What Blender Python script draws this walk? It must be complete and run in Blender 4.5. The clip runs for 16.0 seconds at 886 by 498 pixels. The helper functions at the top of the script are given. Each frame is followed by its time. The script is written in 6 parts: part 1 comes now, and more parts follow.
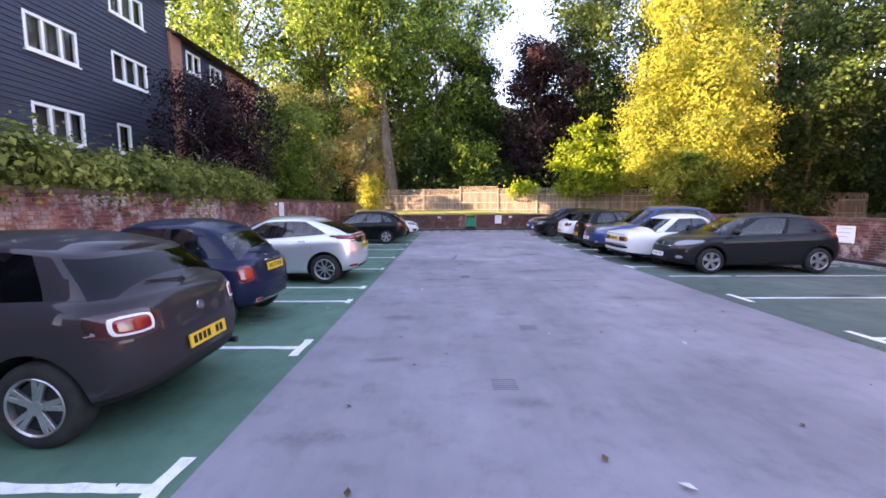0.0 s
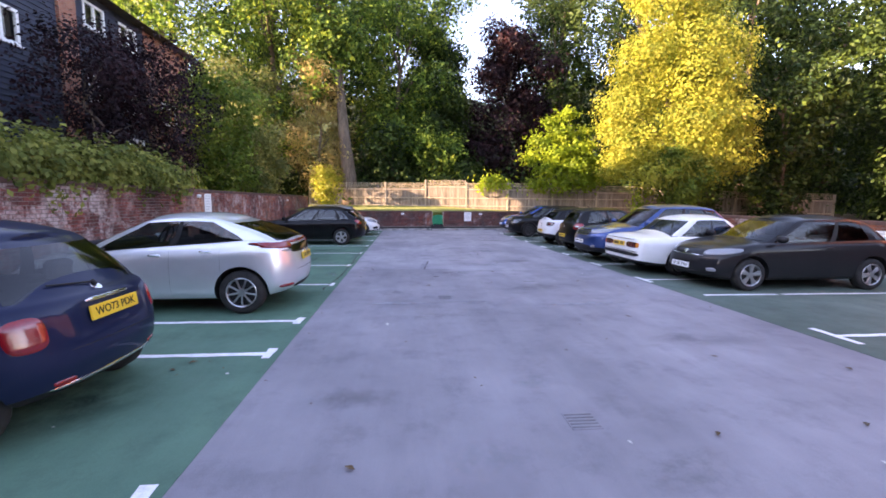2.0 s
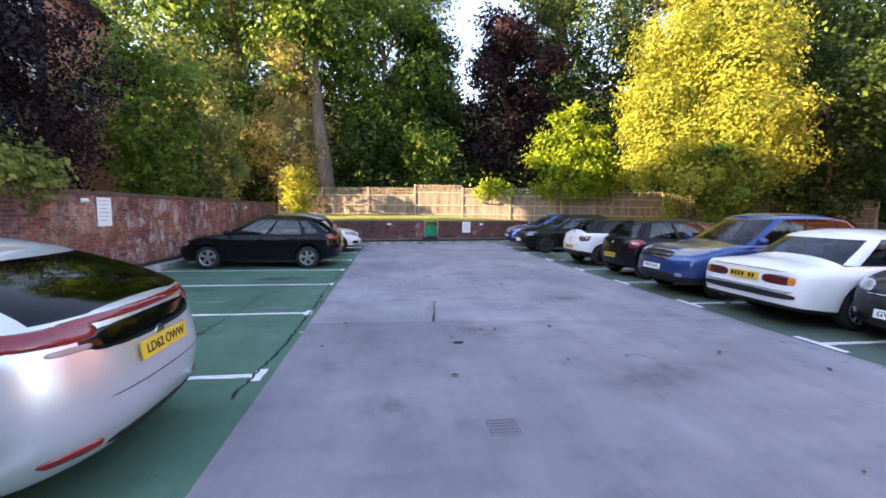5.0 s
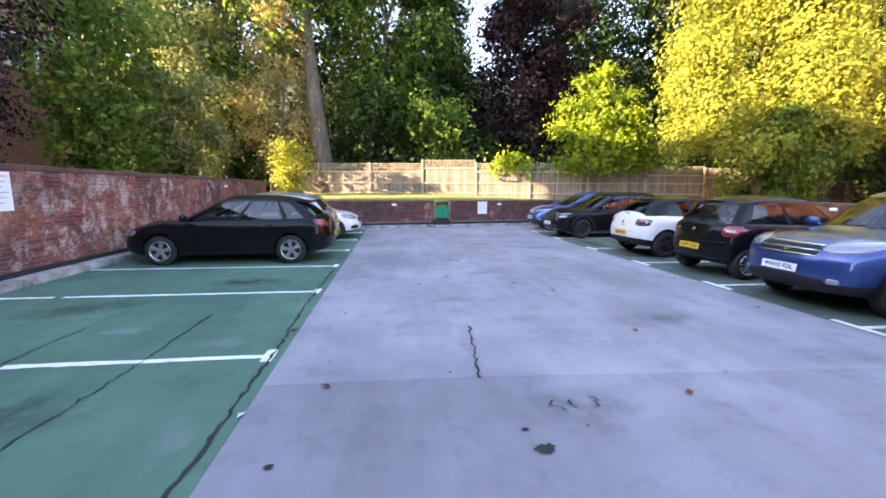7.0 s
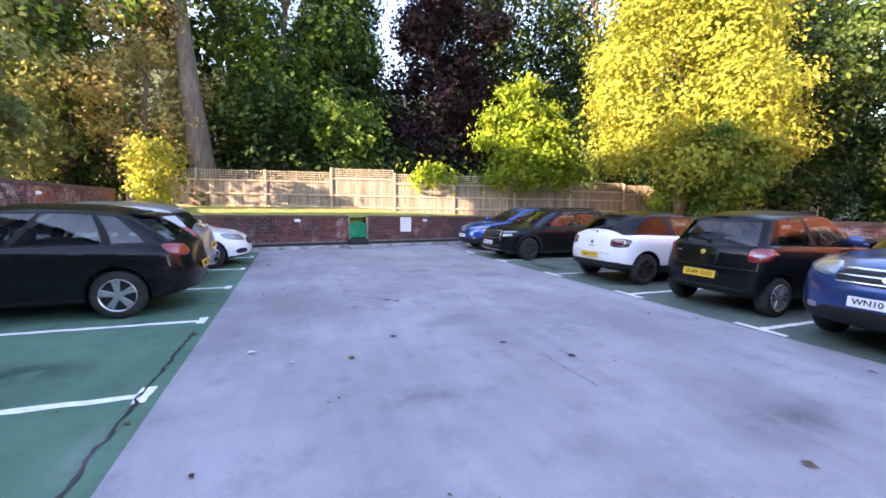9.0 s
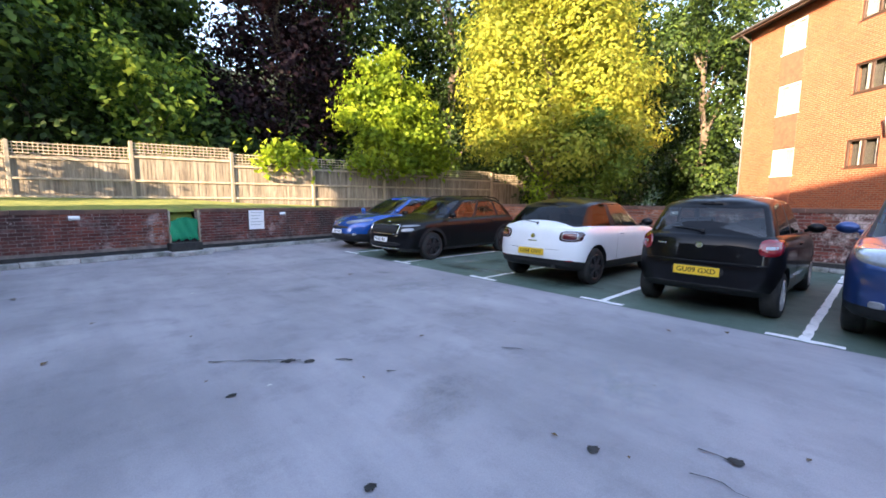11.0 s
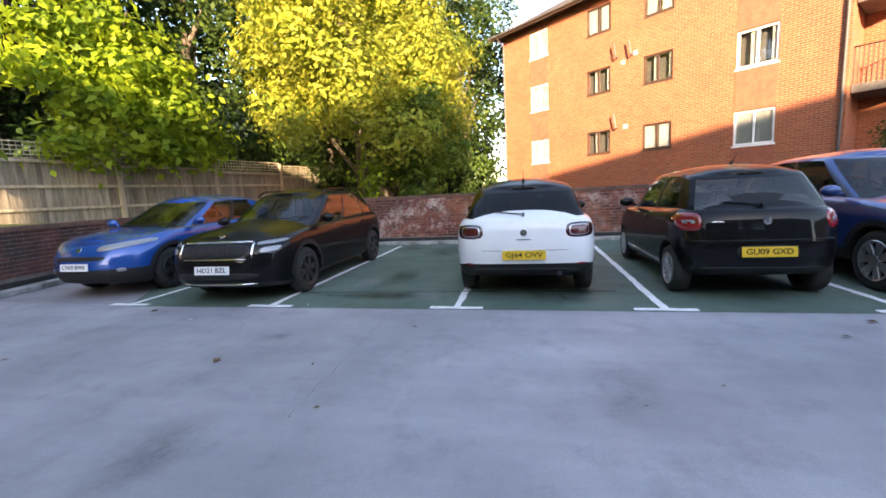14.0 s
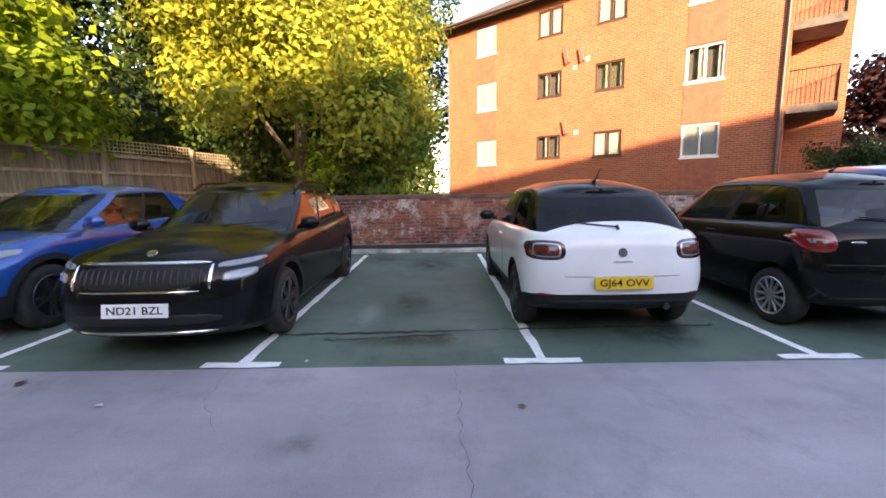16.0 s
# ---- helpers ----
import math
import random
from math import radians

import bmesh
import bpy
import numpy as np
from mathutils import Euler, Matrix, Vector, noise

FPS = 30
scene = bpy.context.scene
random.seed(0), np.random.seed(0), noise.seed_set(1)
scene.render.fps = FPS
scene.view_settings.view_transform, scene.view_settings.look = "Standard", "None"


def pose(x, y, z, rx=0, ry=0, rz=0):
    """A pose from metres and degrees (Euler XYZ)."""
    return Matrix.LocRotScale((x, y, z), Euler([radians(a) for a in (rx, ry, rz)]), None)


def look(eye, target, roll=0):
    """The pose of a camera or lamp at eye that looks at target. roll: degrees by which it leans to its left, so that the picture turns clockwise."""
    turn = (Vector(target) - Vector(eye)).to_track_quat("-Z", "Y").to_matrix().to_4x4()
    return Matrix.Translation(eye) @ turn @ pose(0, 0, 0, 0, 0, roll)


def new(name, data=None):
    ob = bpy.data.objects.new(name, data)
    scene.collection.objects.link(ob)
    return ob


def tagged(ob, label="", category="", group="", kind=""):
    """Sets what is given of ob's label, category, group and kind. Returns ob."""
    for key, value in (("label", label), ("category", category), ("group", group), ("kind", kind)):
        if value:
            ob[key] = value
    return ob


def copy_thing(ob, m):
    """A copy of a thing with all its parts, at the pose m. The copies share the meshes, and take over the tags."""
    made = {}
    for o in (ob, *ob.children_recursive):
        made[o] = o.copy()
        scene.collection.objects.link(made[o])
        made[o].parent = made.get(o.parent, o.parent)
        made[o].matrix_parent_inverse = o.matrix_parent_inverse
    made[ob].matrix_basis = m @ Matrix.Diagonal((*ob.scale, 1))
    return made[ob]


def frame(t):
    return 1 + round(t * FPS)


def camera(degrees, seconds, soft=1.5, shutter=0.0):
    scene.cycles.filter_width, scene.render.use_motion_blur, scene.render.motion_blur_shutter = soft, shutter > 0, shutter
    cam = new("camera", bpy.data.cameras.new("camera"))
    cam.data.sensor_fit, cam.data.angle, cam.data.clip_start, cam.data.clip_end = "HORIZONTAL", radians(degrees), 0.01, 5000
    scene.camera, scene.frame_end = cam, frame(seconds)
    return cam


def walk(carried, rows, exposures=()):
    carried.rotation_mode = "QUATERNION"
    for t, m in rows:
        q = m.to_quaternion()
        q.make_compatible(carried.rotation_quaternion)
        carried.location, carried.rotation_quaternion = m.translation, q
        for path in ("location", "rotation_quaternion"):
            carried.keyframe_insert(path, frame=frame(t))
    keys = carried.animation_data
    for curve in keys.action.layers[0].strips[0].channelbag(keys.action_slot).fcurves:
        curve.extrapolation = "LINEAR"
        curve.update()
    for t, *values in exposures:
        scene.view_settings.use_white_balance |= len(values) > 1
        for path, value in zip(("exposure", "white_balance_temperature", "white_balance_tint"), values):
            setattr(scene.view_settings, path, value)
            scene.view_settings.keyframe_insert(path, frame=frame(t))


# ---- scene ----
cam = camera(94.7, 16.0, 1.7)
PATH = [
    (0, (0.047, 0.109, 1.661), (0.033, 2.098, 1.457), -0.2),
    (0.5, (0.015, 0.725, 1.668), (0.136, 2.708, 1.441), -0.2),
    (1, (-0.074, 1.381, 1.642), (0.103, 3.358, 1.398), 0.5),
    (1.5, (-0.065, 2.055, 1.64), (0.116, 4.031, 1.394), 0.7),
    (2, (-0.174, 2.735, 1.673), (0.004, 4.714, 1.447), 0.6),
    (2.5, (-0.223, 3.403, 1.693), (-0.056, 5.386, 1.491), 0.3),
    (3, (-0.295, 4.053, 1.718), (-0.093, 6.033, 1.515), 0.1),
    (3.2, (-0.301, 4.318, 1.735), (-0.074, 6.294, 1.518), 0.1),
    (5.3, (-0.38, 7.242, 1.65), (-0.121, 9.216, 1.466), 0.6),
    (5.5, (-0.373, 7.484, 1.646), (-0.13, 9.46, 1.454), 0.8),
    (6, (-0.379, 8.162, 1.644), (-0.195, 10.142, 1.426), 0.9),
    (6.5, (-0.422, 8.847, 1.636), (-0.206, 10.82, 1.39), 0.8),
    (7, (-0.453, 9.546, 1.624), (-0.212, 11.51, 1.337), 0.3),
    (7.5, (-0.503, 10.259, 1.62), (-0.137, 12.203, 1.322), 0.3),
    (8, (-0.52, 10.984, 1.625), (-0.078, 12.914, 1.343), 0.1),
    (8.2, (-0.546, 11.273, 1.607), (-0.054, 13.196, 1.357), 0.2),
    (10.3, (-0.518, 14.309, 1.444), (0.569, 15.975, 1.239), 1.1),
    (10.5, (-0.508, 14.609, 1.444), (0.663, 16.216, 1.227), 1.0),
    (11, (-0.482, 15.348, 1.431), (0.86, 16.812, 1.195), 0.5),
    (11.5, (-0.479, 16.086, 1.434), (1.041, 17.364, 1.195), 0.1),
    (12, (-0.366, 16.805, 1.401), (1.291, 17.897, 1.152), -0.5),
    (12.5, (-0.237, 17.553, 1.401), (1.53, 18.453, 1.144), -1.0),
    (13, (-0.003, 18.216, 1.388), (1.842, 18.941, 1.123), -1.8),
    (13.5, (0.217, 18.876, 1.37), (2.115, 19.443, 1.098), -2.6),
    (14, (0.469, 19.478, 1.373), (2.406, 19.894, 1.099), -2.9),
    (14.5, (0.768, 20.056, 1.393), (2.729, 20.343, 1.121), -2.7),
    (15, (1.114, 20.513, 1.408), (3.089, 20.685, 1.141), -2.1),
    (15.5, (1.521, 20.89, 1.41), (3.501, 20.968, 1.14), -1.4),
    (16, (1.904, 21.172, 1.41), (3.884, 21.166, 1.126), -0.8),
]
walk(cam, [(t, look(eye, target, roll)) for t, eye, target, roll in PATH], exposures=[(0, 2.93, 7250, 38), (3, 2.84, 7100, 35), (5.5, 2.82, 7250, 27), (7.5, 3.30, 6850, 29), (8, 3.28, 6750, 31), (10.5, 2.90, 6750, 26), (11, 2.85, 6750, 21), (13, 2.80, 7050, 16), (16, 2.68, 7700, 26)])

# ---------------------------------------------------------------- light
SUN_AZ = radians(191.0)   # direction to the sun, from +x, counter-clockwise
SUN_EL = radians(14.5)
world = bpy.data.worlds.new("sky")
scene.world = world
world.use_nodes = True
wn = world.node_tree
wn.nodes.clear()
w_out = wn.nodes.new("ShaderNodeOutputWorld")
w_bg = wn.nodes.new("ShaderNodeBackground")
w_sky = wn.nodes.new("ShaderNodeTexSky")
w_sky.sky_type = "NISHITA"
w_sky.sun_disc = False
w_sky.sun_elevation = SUN_EL
w_sky.sun_rotation = radians(90) - SUN_AZ
w_sky.dust_density, w_sky.ozone_density = 0.7, 1.0
w_bg.inputs["Strength"].default_value = 0.15
wn.links.new(w_sky.outputs[0], w_bg.inputs[0])
wn.links.new(w_bg.outputs[0], w_out.inputs[0])
sun_data = bpy.data.lights.new("sun", "SUN")
sun_data.energy = 4.2
sun_data.angle = radians(0.6)
sun_data.color = (1.0, 0.80, 0.52)
sun = new("sun", sun_data)
sun_dir = Vector((math.cos(SUN_AZ) * math.cos(SUN_EL), math.sin(SUN_AZ) * math.cos(SUN_EL), math.sin(SUN_EL)))
sun.matrix_world = look(sun_dir * 80, (0, 0, 0))


# ---------------------------------------------------------------- materials
def nodes_of(name):
    m = bpy.data.materials.new(name)
    m.use_nodes = True
    nt = m.node_tree
    return m, nt, nt.nodes["Principled BSDF"]


def ramp(nt, src, stops):
    r = nt.nodes.new("ShaderNodeValToRGB")
    el = r.color_ramp.elements
    while len(el) < len(stops):
        el.new(0.5)
    for e, (p, c) in zip(el, stops):
        e.position, e.color = p, (*c, 1)
    nt.links.new(src, r.inputs[0])
    return r.outputs[0]


def noise_tex(nt, scale, detail=4, rough=0.6, vec=None, stretch=None):
    n = nt.nodes.new("ShaderNodeTexNoise")
    n.inputs["Scale"].default_value, n.inputs["Detail"].default_value, n.inputs["Roughness"].default_value = scale, detail, rough
    if vec is None:
        vec = nt.nodes.new("ShaderNodeNewGeometry").outputs["Position"]
    if stretch:
        mp = nt.nodes.new("ShaderNodeMapping")
        mp.inputs["Scale"].default_value = stretch
        nt.links.new(vec, mp.inputs[0])
        vec = mp.outputs[0]
    nt.links.new(vec, n.inputs["Vector"])
    return n.outputs["Fac"]


def mix(nt, fac, a, b, mode="MIX"):
    m = nt.nodes.new("ShaderNodeMix")
    m.data_type, m.blend_type = "RGBA", mode
    for sock, v in ((m.inputs[0], fac), (m.inputs[6], a), (m.inputs[7], b)):
        if hasattr(v, "is_linked"):
            nt.links.new(v, sock)
        elif isinstance(v, tuple):
            sock.default_value = (*v, 1)
        else:
            sock.default_value = v
    return m.outputs[2]


def bump(nt, bsdf, height, strength=0.3, dist=0.01):
    b = nt.nodes.new("ShaderNodeBump")
    b.inputs["Strength"].default_value, b.inputs["Distance"].default_value = strength, dist
    nt.links.new(height, b.inputs["Height"])
    nt.links.new(b.outputs[0], bsdf.inputs["Normal"])


def worn(name, col_a, col_b, scale=6.0, rough=0.7, fine=60.0, bumps=0.2, stretch=None, metal=0.0, spread=(0.35, 0.65), obj=False, island=0.0):
    """A surface with stains at one scale, grain at another, and fine relief."""
    m, nt, p = nodes_of(name)
    big = noise_tex(nt, scale, 5, 0.65, stretch=stretch)
    small = noise_tex(nt, fine, 3, 0.6, stretch=stretch)
    c = ramp(nt, big, [(spread[0], col_a), (spread[1], col_b)])
    g = ramp(nt, small, [(0.3, (0.78, 0.78, 0.78)), (0.7, (1.15, 1.15, 1.15))])
    c = mix(nt, 0.6, c, g, "MULTIPLY")
    if obj:
        oi = nt.nodes.new("ShaderNodeObjectInfo")
        v = ramp(nt, oi.outputs["Random"], [(0.0, (0.72, 0.70, 0.68)), (1.0, (1.2, 1.2, 1.2))])
        c = mix(nt, 0.85, c, v, "MULTIPLY")
    if island:
        gi = nt.nodes.new("ShaderNodeNewGeometry")
        v = ramp(nt, gi.outputs["Random Per Island"], [(0.0, (1 - island,) * 3), (1.0, (1 + island * 0.6,) * 3)])
        c = mix(nt, 1.0, c, v, "MULTIPLY")
    nt.links.new(c, p.inputs["Base Color"])
    p.inputs["Roughness"].default_value, p.inputs["Metallic"].default_value = rough, metal
    if bumps:
        bump(nt, p, small, bumps, 0.006)
    return m


def paint(name, col, metal=0.55, rough=0.32, dirt=0.12, flake=True):
    """Car paint under clear coat, with a film of road dust."""
    m, nt, p = nodes_of(name)
    dark = max(col) < 0.06
    d = noise_tex(nt, 2.3, 6, 0.7)
    f = noise_tex(nt, 900 if flake else 40, 1, 0.5)
    dusty = tuple(0.92 * c + 0.08 * 0.16 for c in col) if dark else tuple(0.75 * c + 0.25 * 0.16 for c in col)
    c = mix(nt, ramp(nt, d, [(0.45, (0, 0, 0)), (0.75, (dirt * 3,) * 3)]), col, dusty)
    c = mix(nt, 0.3 if flake else 0.04, c, ramp(nt, f, [(0.3, (0.8, 0.8, 0.8)), (0.7, (1.2, 1.2, 1.2))]), "MULTIPLY")
    nt.links.new(c, p.inputs["Base Color"])
    p.inputs["Metallic"].default_value, p.inputs["Roughness"].default_value = (metal * 0.3 if dark else metal), (0.45 if dark else rough)
    p.inputs["Coat Weight"].default_value, p.inputs["Coat Roughness"].default_value = (0.45 if dark else 0.9), 0.02
    if dark:
        p.inputs["Specular IOR Level"].default_value = 0.05
    return m


def plain(name, col, rough=0.5, metal=0.0, coat=0.0, grain=0.12):
    m, nt, p = nodes_of(name)
    n = noise_tex(nt, 35, 4, 0.6)
    c = ramp(nt, n, [(0.3, tuple(x * (1 - grain) for x in col)), (0.7, tuple(min(1.0, x * (1 + grain)) for x in col))])
    nt.links.new(c, p.inputs["Base Color"])
    p.inputs["Roughness"].default_value, p.inputs["Metallic"].default_value, p.inputs["Coat Weight"].default_value = rough, metal, coat
    if max(col) < 0.05:
        p.inputs["Specular IOR Level"].default_value = 0.25
    return m


def glazing(name, tint, gloss_rough=0.02, gain=1.0):
    """Tinted sheet glass: clear through, with a mirror film that grows at a slant."""
    m = bpy.data.materials.new(name)
    m.use_nodes = True
    nt = m.node_tree
    nt.nodes.clear()
    out = nt.nodes.new("ShaderNodeOutputMaterial")
    tr = nt.nodes.new("ShaderNodeBsdfTransparent")
    tr.inputs[0].default_value = (*tint, 1)
    gl = nt.nodes.new("ShaderNodeBsdfGlossy")
    gl.inputs["Roughness"].default_value = gloss_rough
    gl.inputs["Color"].default_value = (gain, gain, gain, 1)
    lw = nt.nodes.new("ShaderNodeLayerWeight")
    lw.inputs["Blend"].default_value = 0.5
    steep = nt.nodes.new("ShaderNodeMath")
    steep.operation = "POWER"
    nt.links.new(lw.outputs["Facing"], steep.inputs[0])
    steep.inputs[1].default_value = 5.0
    film_ = nt.nodes.new("ShaderNodeMath")
    film_.operation = "MULTIPLY_ADD"
    nt.links.new(steep.outputs[0], film_.inputs[0])
    film_.inputs[1].default_value, film_.inputs[2].default_value = 0.92, 0.07
    mx = nt.nodes.new("ShaderNodeMixShader")
    nt.links.new(film_.outputs[0], mx.inputs[0])
    nt.links.new(tr.outputs[0], mx.inputs[1])
    nt.links.new(gl.outputs[0], mx.inputs[2])
    nt.links.new(mx.outputs[0], out.inputs[0])
    return m


def leaf(name, cols, glow=0.45, rough=0.55):
    """Leaves: each its own shade, light passing through the blade."""
    m, nt, p = nodes_of(name)
    gi = nt.nodes.new("ShaderNodeNewGeometry")
    # sprays of leaves share a tone, mimicking lit and shaded clumps; single leaves stray
    big = noise_tex(nt, 0.55, 3, 0.5)
    spray = nt.nodes.new("ShaderNodeMath")
    spray.operation = "MULTIPLY_ADD"
    nt.links.new(noise_tex(nt, 1.1, 2, 0.5), spray.inputs[0])
    spray.inputs[1].default_value = 2.0
    spray.inputs[2].default_value = -0.75
    blend = nt.nodes.new("ShaderNodeMath")
    blend.operation = "MULTIPLY_ADD"
    blend.use_clamp = True
    nt.links.new(gi.outputs["Random Per Island"], blend.inputs[0])
    blend.inputs[1].default_value = 0.5
    nt.links.new(spray.outputs[0], blend.inputs[2])
    c = ramp(nt, blend.outputs[0], [(i / (len(cols) - 1), k) for i, k in enumerate(cols)])
    c = mix(nt, 0.75, c, ramp(nt, big, [(0.35, (0.65, 0.68, 0.65)), (0.65, (1.25, 1.2, 1.1))]), "MULTIPLY")
    nt.links.new(c, p.inputs["Base Color"])
    p.inputs["Roughness"].default_value = rough
    p.inputs["Specular IOR Level"].default_value = 0.18
    tl = nt.nodes.new("ShaderNodeBsdfTranslucent")
    nt.links.new(c, tl.inputs[0])
    mx = nt.nodes.new("ShaderNodeMixShader")
    mx.inputs[0].default_value = glow
    out = nt.nodes["Material Output"]
    nt.links.new(p.outputs[0], mx.inputs[1])
    nt.links.new(tl.outputs[0], mx.inputs[2])
    nt.links.new(mx.outputs[0], out.inputs[0])
    return m


def brickwork(name, a, b, mortar, wall=1.0):
    """Distant brickwork in courses of 75 mm, on a wall whose run is the object's own x."""
    m, nt, p = nodes_of(name)
    tc = nt.nodes.new("ShaderNodeTexCoord")
    sep = nt.nodes.new("ShaderNodeSeparateXYZ")
    com = nt.nodes.new("ShaderNodeCombineXYZ")
    nt.links.new(tc.outputs["Object"], sep.inputs[0])
    add = nt.nodes.new("ShaderNodeMath")
    add.operation = "ADD"
    nt.links.new(sep.outputs[0], add.inputs[0])
    nt.links.new(sep.outputs[1], add.inputs[1])
    nt.links.new(add.outputs[0], com.inputs[0])
    nt.links.new(sep.outputs[2], com.inputs[1])
    br = nt.nodes.new("ShaderNodeTexBrick")
    for k, v in (("Scale", 1.0), ("Brick Width", 0.225), ("Row Height", 0.075), ("Mortar Size", 0.009), ("Mortar Smooth", 0.2), ("Bias", 0.0)):
        br.inputs[k].default_value = v
    br.inputs["Color1"].default_value, br.inputs["Color2"].default_value, br.inputs["Mortar"].default_value = (*a, 1), (*b, 1), (*mortar, 1)
    nt.links.new(com.outputs[0], br.inputs["Vector"])
    n = noise_tex(nt, 0.9, 5, 0.6)
    c = mix(nt, 0.5, br.outputs["Color"], ramp(nt, n, [(0.3, (0.75, 0.75, 0.75)), (0.7, (1.15, 1.15, 1.15))]), "MULTIPLY")
    nt.links.new(c, p.inputs["Base Color"])
    p.inputs["Roughness"].default_value = 0.85
    bump(nt, p, br.outputs["Fac"], -0.4, 0.006)
    return m


def deck(name, a, b, stain):
    """Worn deck surfacing: pale scuffed coat, tyre-darkened stains, fine grit."""
    m, nt, p = nodes_of(name)
    broad = noise_tex(nt, 0.45, 5, 0.6)
    mid = noise_tex(nt, 2.2, 6, 0.7)
    scuff = noise_tex(nt, 1.1, 6, 0.65, stretch=(2.2, 0.35, 1))
    grit = noise_tex(nt, 140, 2, 0.6)
    c = ramp(nt, broad, [(0.33, a), (0.67, b)])
    c = mix(nt, ramp(nt, mid, [(0.52, (0, 0, 0)), (0.74, (0.42, 0.42, 0.42))]), c, stain)
    c = mix(nt, 0.55, c, ramp(nt, scuff, [(0.35, (0.82, 0.82, 0.83)), (0.65, (1.14, 1.14, 1.13))]), "MULTIPLY")
    c = mix(nt, 0.6, c, ramp(nt, grit, [(0.3, (0.82, 0.82, 0.82)), (0.7, (1.14, 1.14, 1.14))]), "MULTIPLY")
    nt.links.new(c, p.inputs["Base Color"])
    r = ramp(nt, mid, [(0.3, (0.62, 0.62, 0.62)), (0.7, (0.85, 0.85, 0.85))])
    nt.links.new(r, p.inputs["Roughness"])
    bump(nt, p, grit, 0.25, 0.003)
    return m


M = {}
M["deck"] = deck("deck_surfacing", (0.195, 0.185, 0.206), (0.312, 0.296, 0.323), (0.116, 0.11, 0.123))
M["deck_pale"] = deck("pale_deck_surfacing", (0.233, 0.223, 0.247), (0.367, 0.351, 0.381), (0.144, 0.137, 0.151))
M["green"] = deck("green_bay_coating", (0.0521, 0.137, 0.0909), (0.0932, 0.206, 0.136), (0.0493, 0.0795, 0.0617))
M["green_dull"] = deck("dull_green_bay_coating", (0.0548, 0.0959, 0.074), (0.11, 0.162, 0.13), (0.0617, 0.063, 0.0617))
M["line"] = worn("line_paint", (0.632, 0.644, 0.644), (0.86, 0.86, 0.86), 9, 0.7, 90, 0.1, spread=(0.3, 0.5))
M["mortar"] = worn("mortar", (0.116, 0.0959, 0.0891), (0.26, 0.219, 0.199), 5, 0.95, 90, 0.3)


def old_brick(name, bloom, sooty, tone):
    """Garden-wall brick: soot-dark to orange, with lime bloom in blotches."""
    m, nt, p = nodes_of(name)
    big = noise_tex(nt, 0.55, 5, 0.62)
    c = ramp(nt, big, [(0.34, (0.062 * tone, 0.023 * tone, 0.022 * tone)), (0.50, (0.175 * tone, 0.047 * tone, 0.036 * tone)), (0.66, (0.32 * tone, 0.115 * tone, 0.058 * tone))])
    gi = nt.nodes.new("ShaderNodeNewGeometry")
    oi = nt.nodes.new("ShaderNodeObjectInfo")
    both = nt.nodes.new("ShaderNodeMath")
    both.operation = "MULTIPLY_ADD"
    nt.links.new(gi.outputs["Random Per Island"], both.inputs[0])
    both.inputs[1].default_value = 1.0
    nt.links.new(oi.outputs["Random"], both.inputs[2])
    fr = nt.nodes.new("ShaderNodeMath")
    fr.operation = "FRACT"
    nt.links.new(both.outputs[0], fr.inputs[0])
    c = mix(nt, 0.9, c, ramp(nt, fr.outputs[0], [(0.0, (0.55, 0.50, 0.50)), (1.0, (1.35, 1.30, 1.25))]), "MULTIPLY")
    lime = noise_tex(nt, 2.6, 8, 0.78)
    zone = noise_tex(nt, 0.33, 3, 0.5)
    f = mix(nt, 1.0, ramp(nt, lime, [(0.50 - bloom, (0, 0, 0)), (0.60 - bloom, (0.8, 0.8, 0.8))]), ramp(nt, zone, [(0.42 - bloom, (0.10, 0.10, 0.10)), (0.60 - bloom, (0.9, 0.9, 0.9))]), "MULTIPLY")
    fleck = noise_tex(nt, 11, 6, 0.8)
    f = mix(nt, 1.0, f, ramp(nt, fleck, [(0.60, (0, 0, 0)), (0.66, (0.55, 0.55, 0.55))]), "LIGHTEN")
    c = mix(nt, f, c, (0.68, 0.58, 0.55))
    soot = noise_tex(nt, 1.3, 6, 0.7, stretch=(1, 1, 0.35))
    c = mix(nt, ramp(nt, soot, [(0.52 - sooty, (0, 0, 0)), (0.70 - sooty, (0.7, 0.7, 0.7))]), c, (0.035, 0.028, 0.026))
    nt.links.new(c, p.inputs["Base Color"])
    p.inputs["Roughness"].default_value = 0.92
    bump(nt, p, noise_tex(nt, 55, 4, 0.6), 0.5, 0.006)
    return m


M["brick"] = old_brick("old_brick", 0.0, 0.0, 0.9)
M["brick_pale"] = old_brick("limed_old_brick", 0.018, -0.01, 1.25)
M["brick_sooty"] = old_brick("sooty_old_brick", -0.02, 0.07, 0.85)
M["coping"] = worn("coping_brick", (0.0822, 0.048, 0.0411), (0.178, 0.0959, 0.0685), 3, 0.9, 60, 0.3)
M["concrete"] = worn("kerb_concrete", (0.151, 0.158, 0.144), (0.493, 0.486, 0.473), 3, 0.85, 80, 0.3)
M["tar"] = worn("bitumen", (0.012, 0.012, 0.012), (0.03, 0.03, 0.03), 8, 0.75, 60, 0.3)
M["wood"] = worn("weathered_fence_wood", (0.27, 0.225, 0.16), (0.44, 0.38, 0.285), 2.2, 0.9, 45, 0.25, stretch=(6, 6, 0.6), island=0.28)
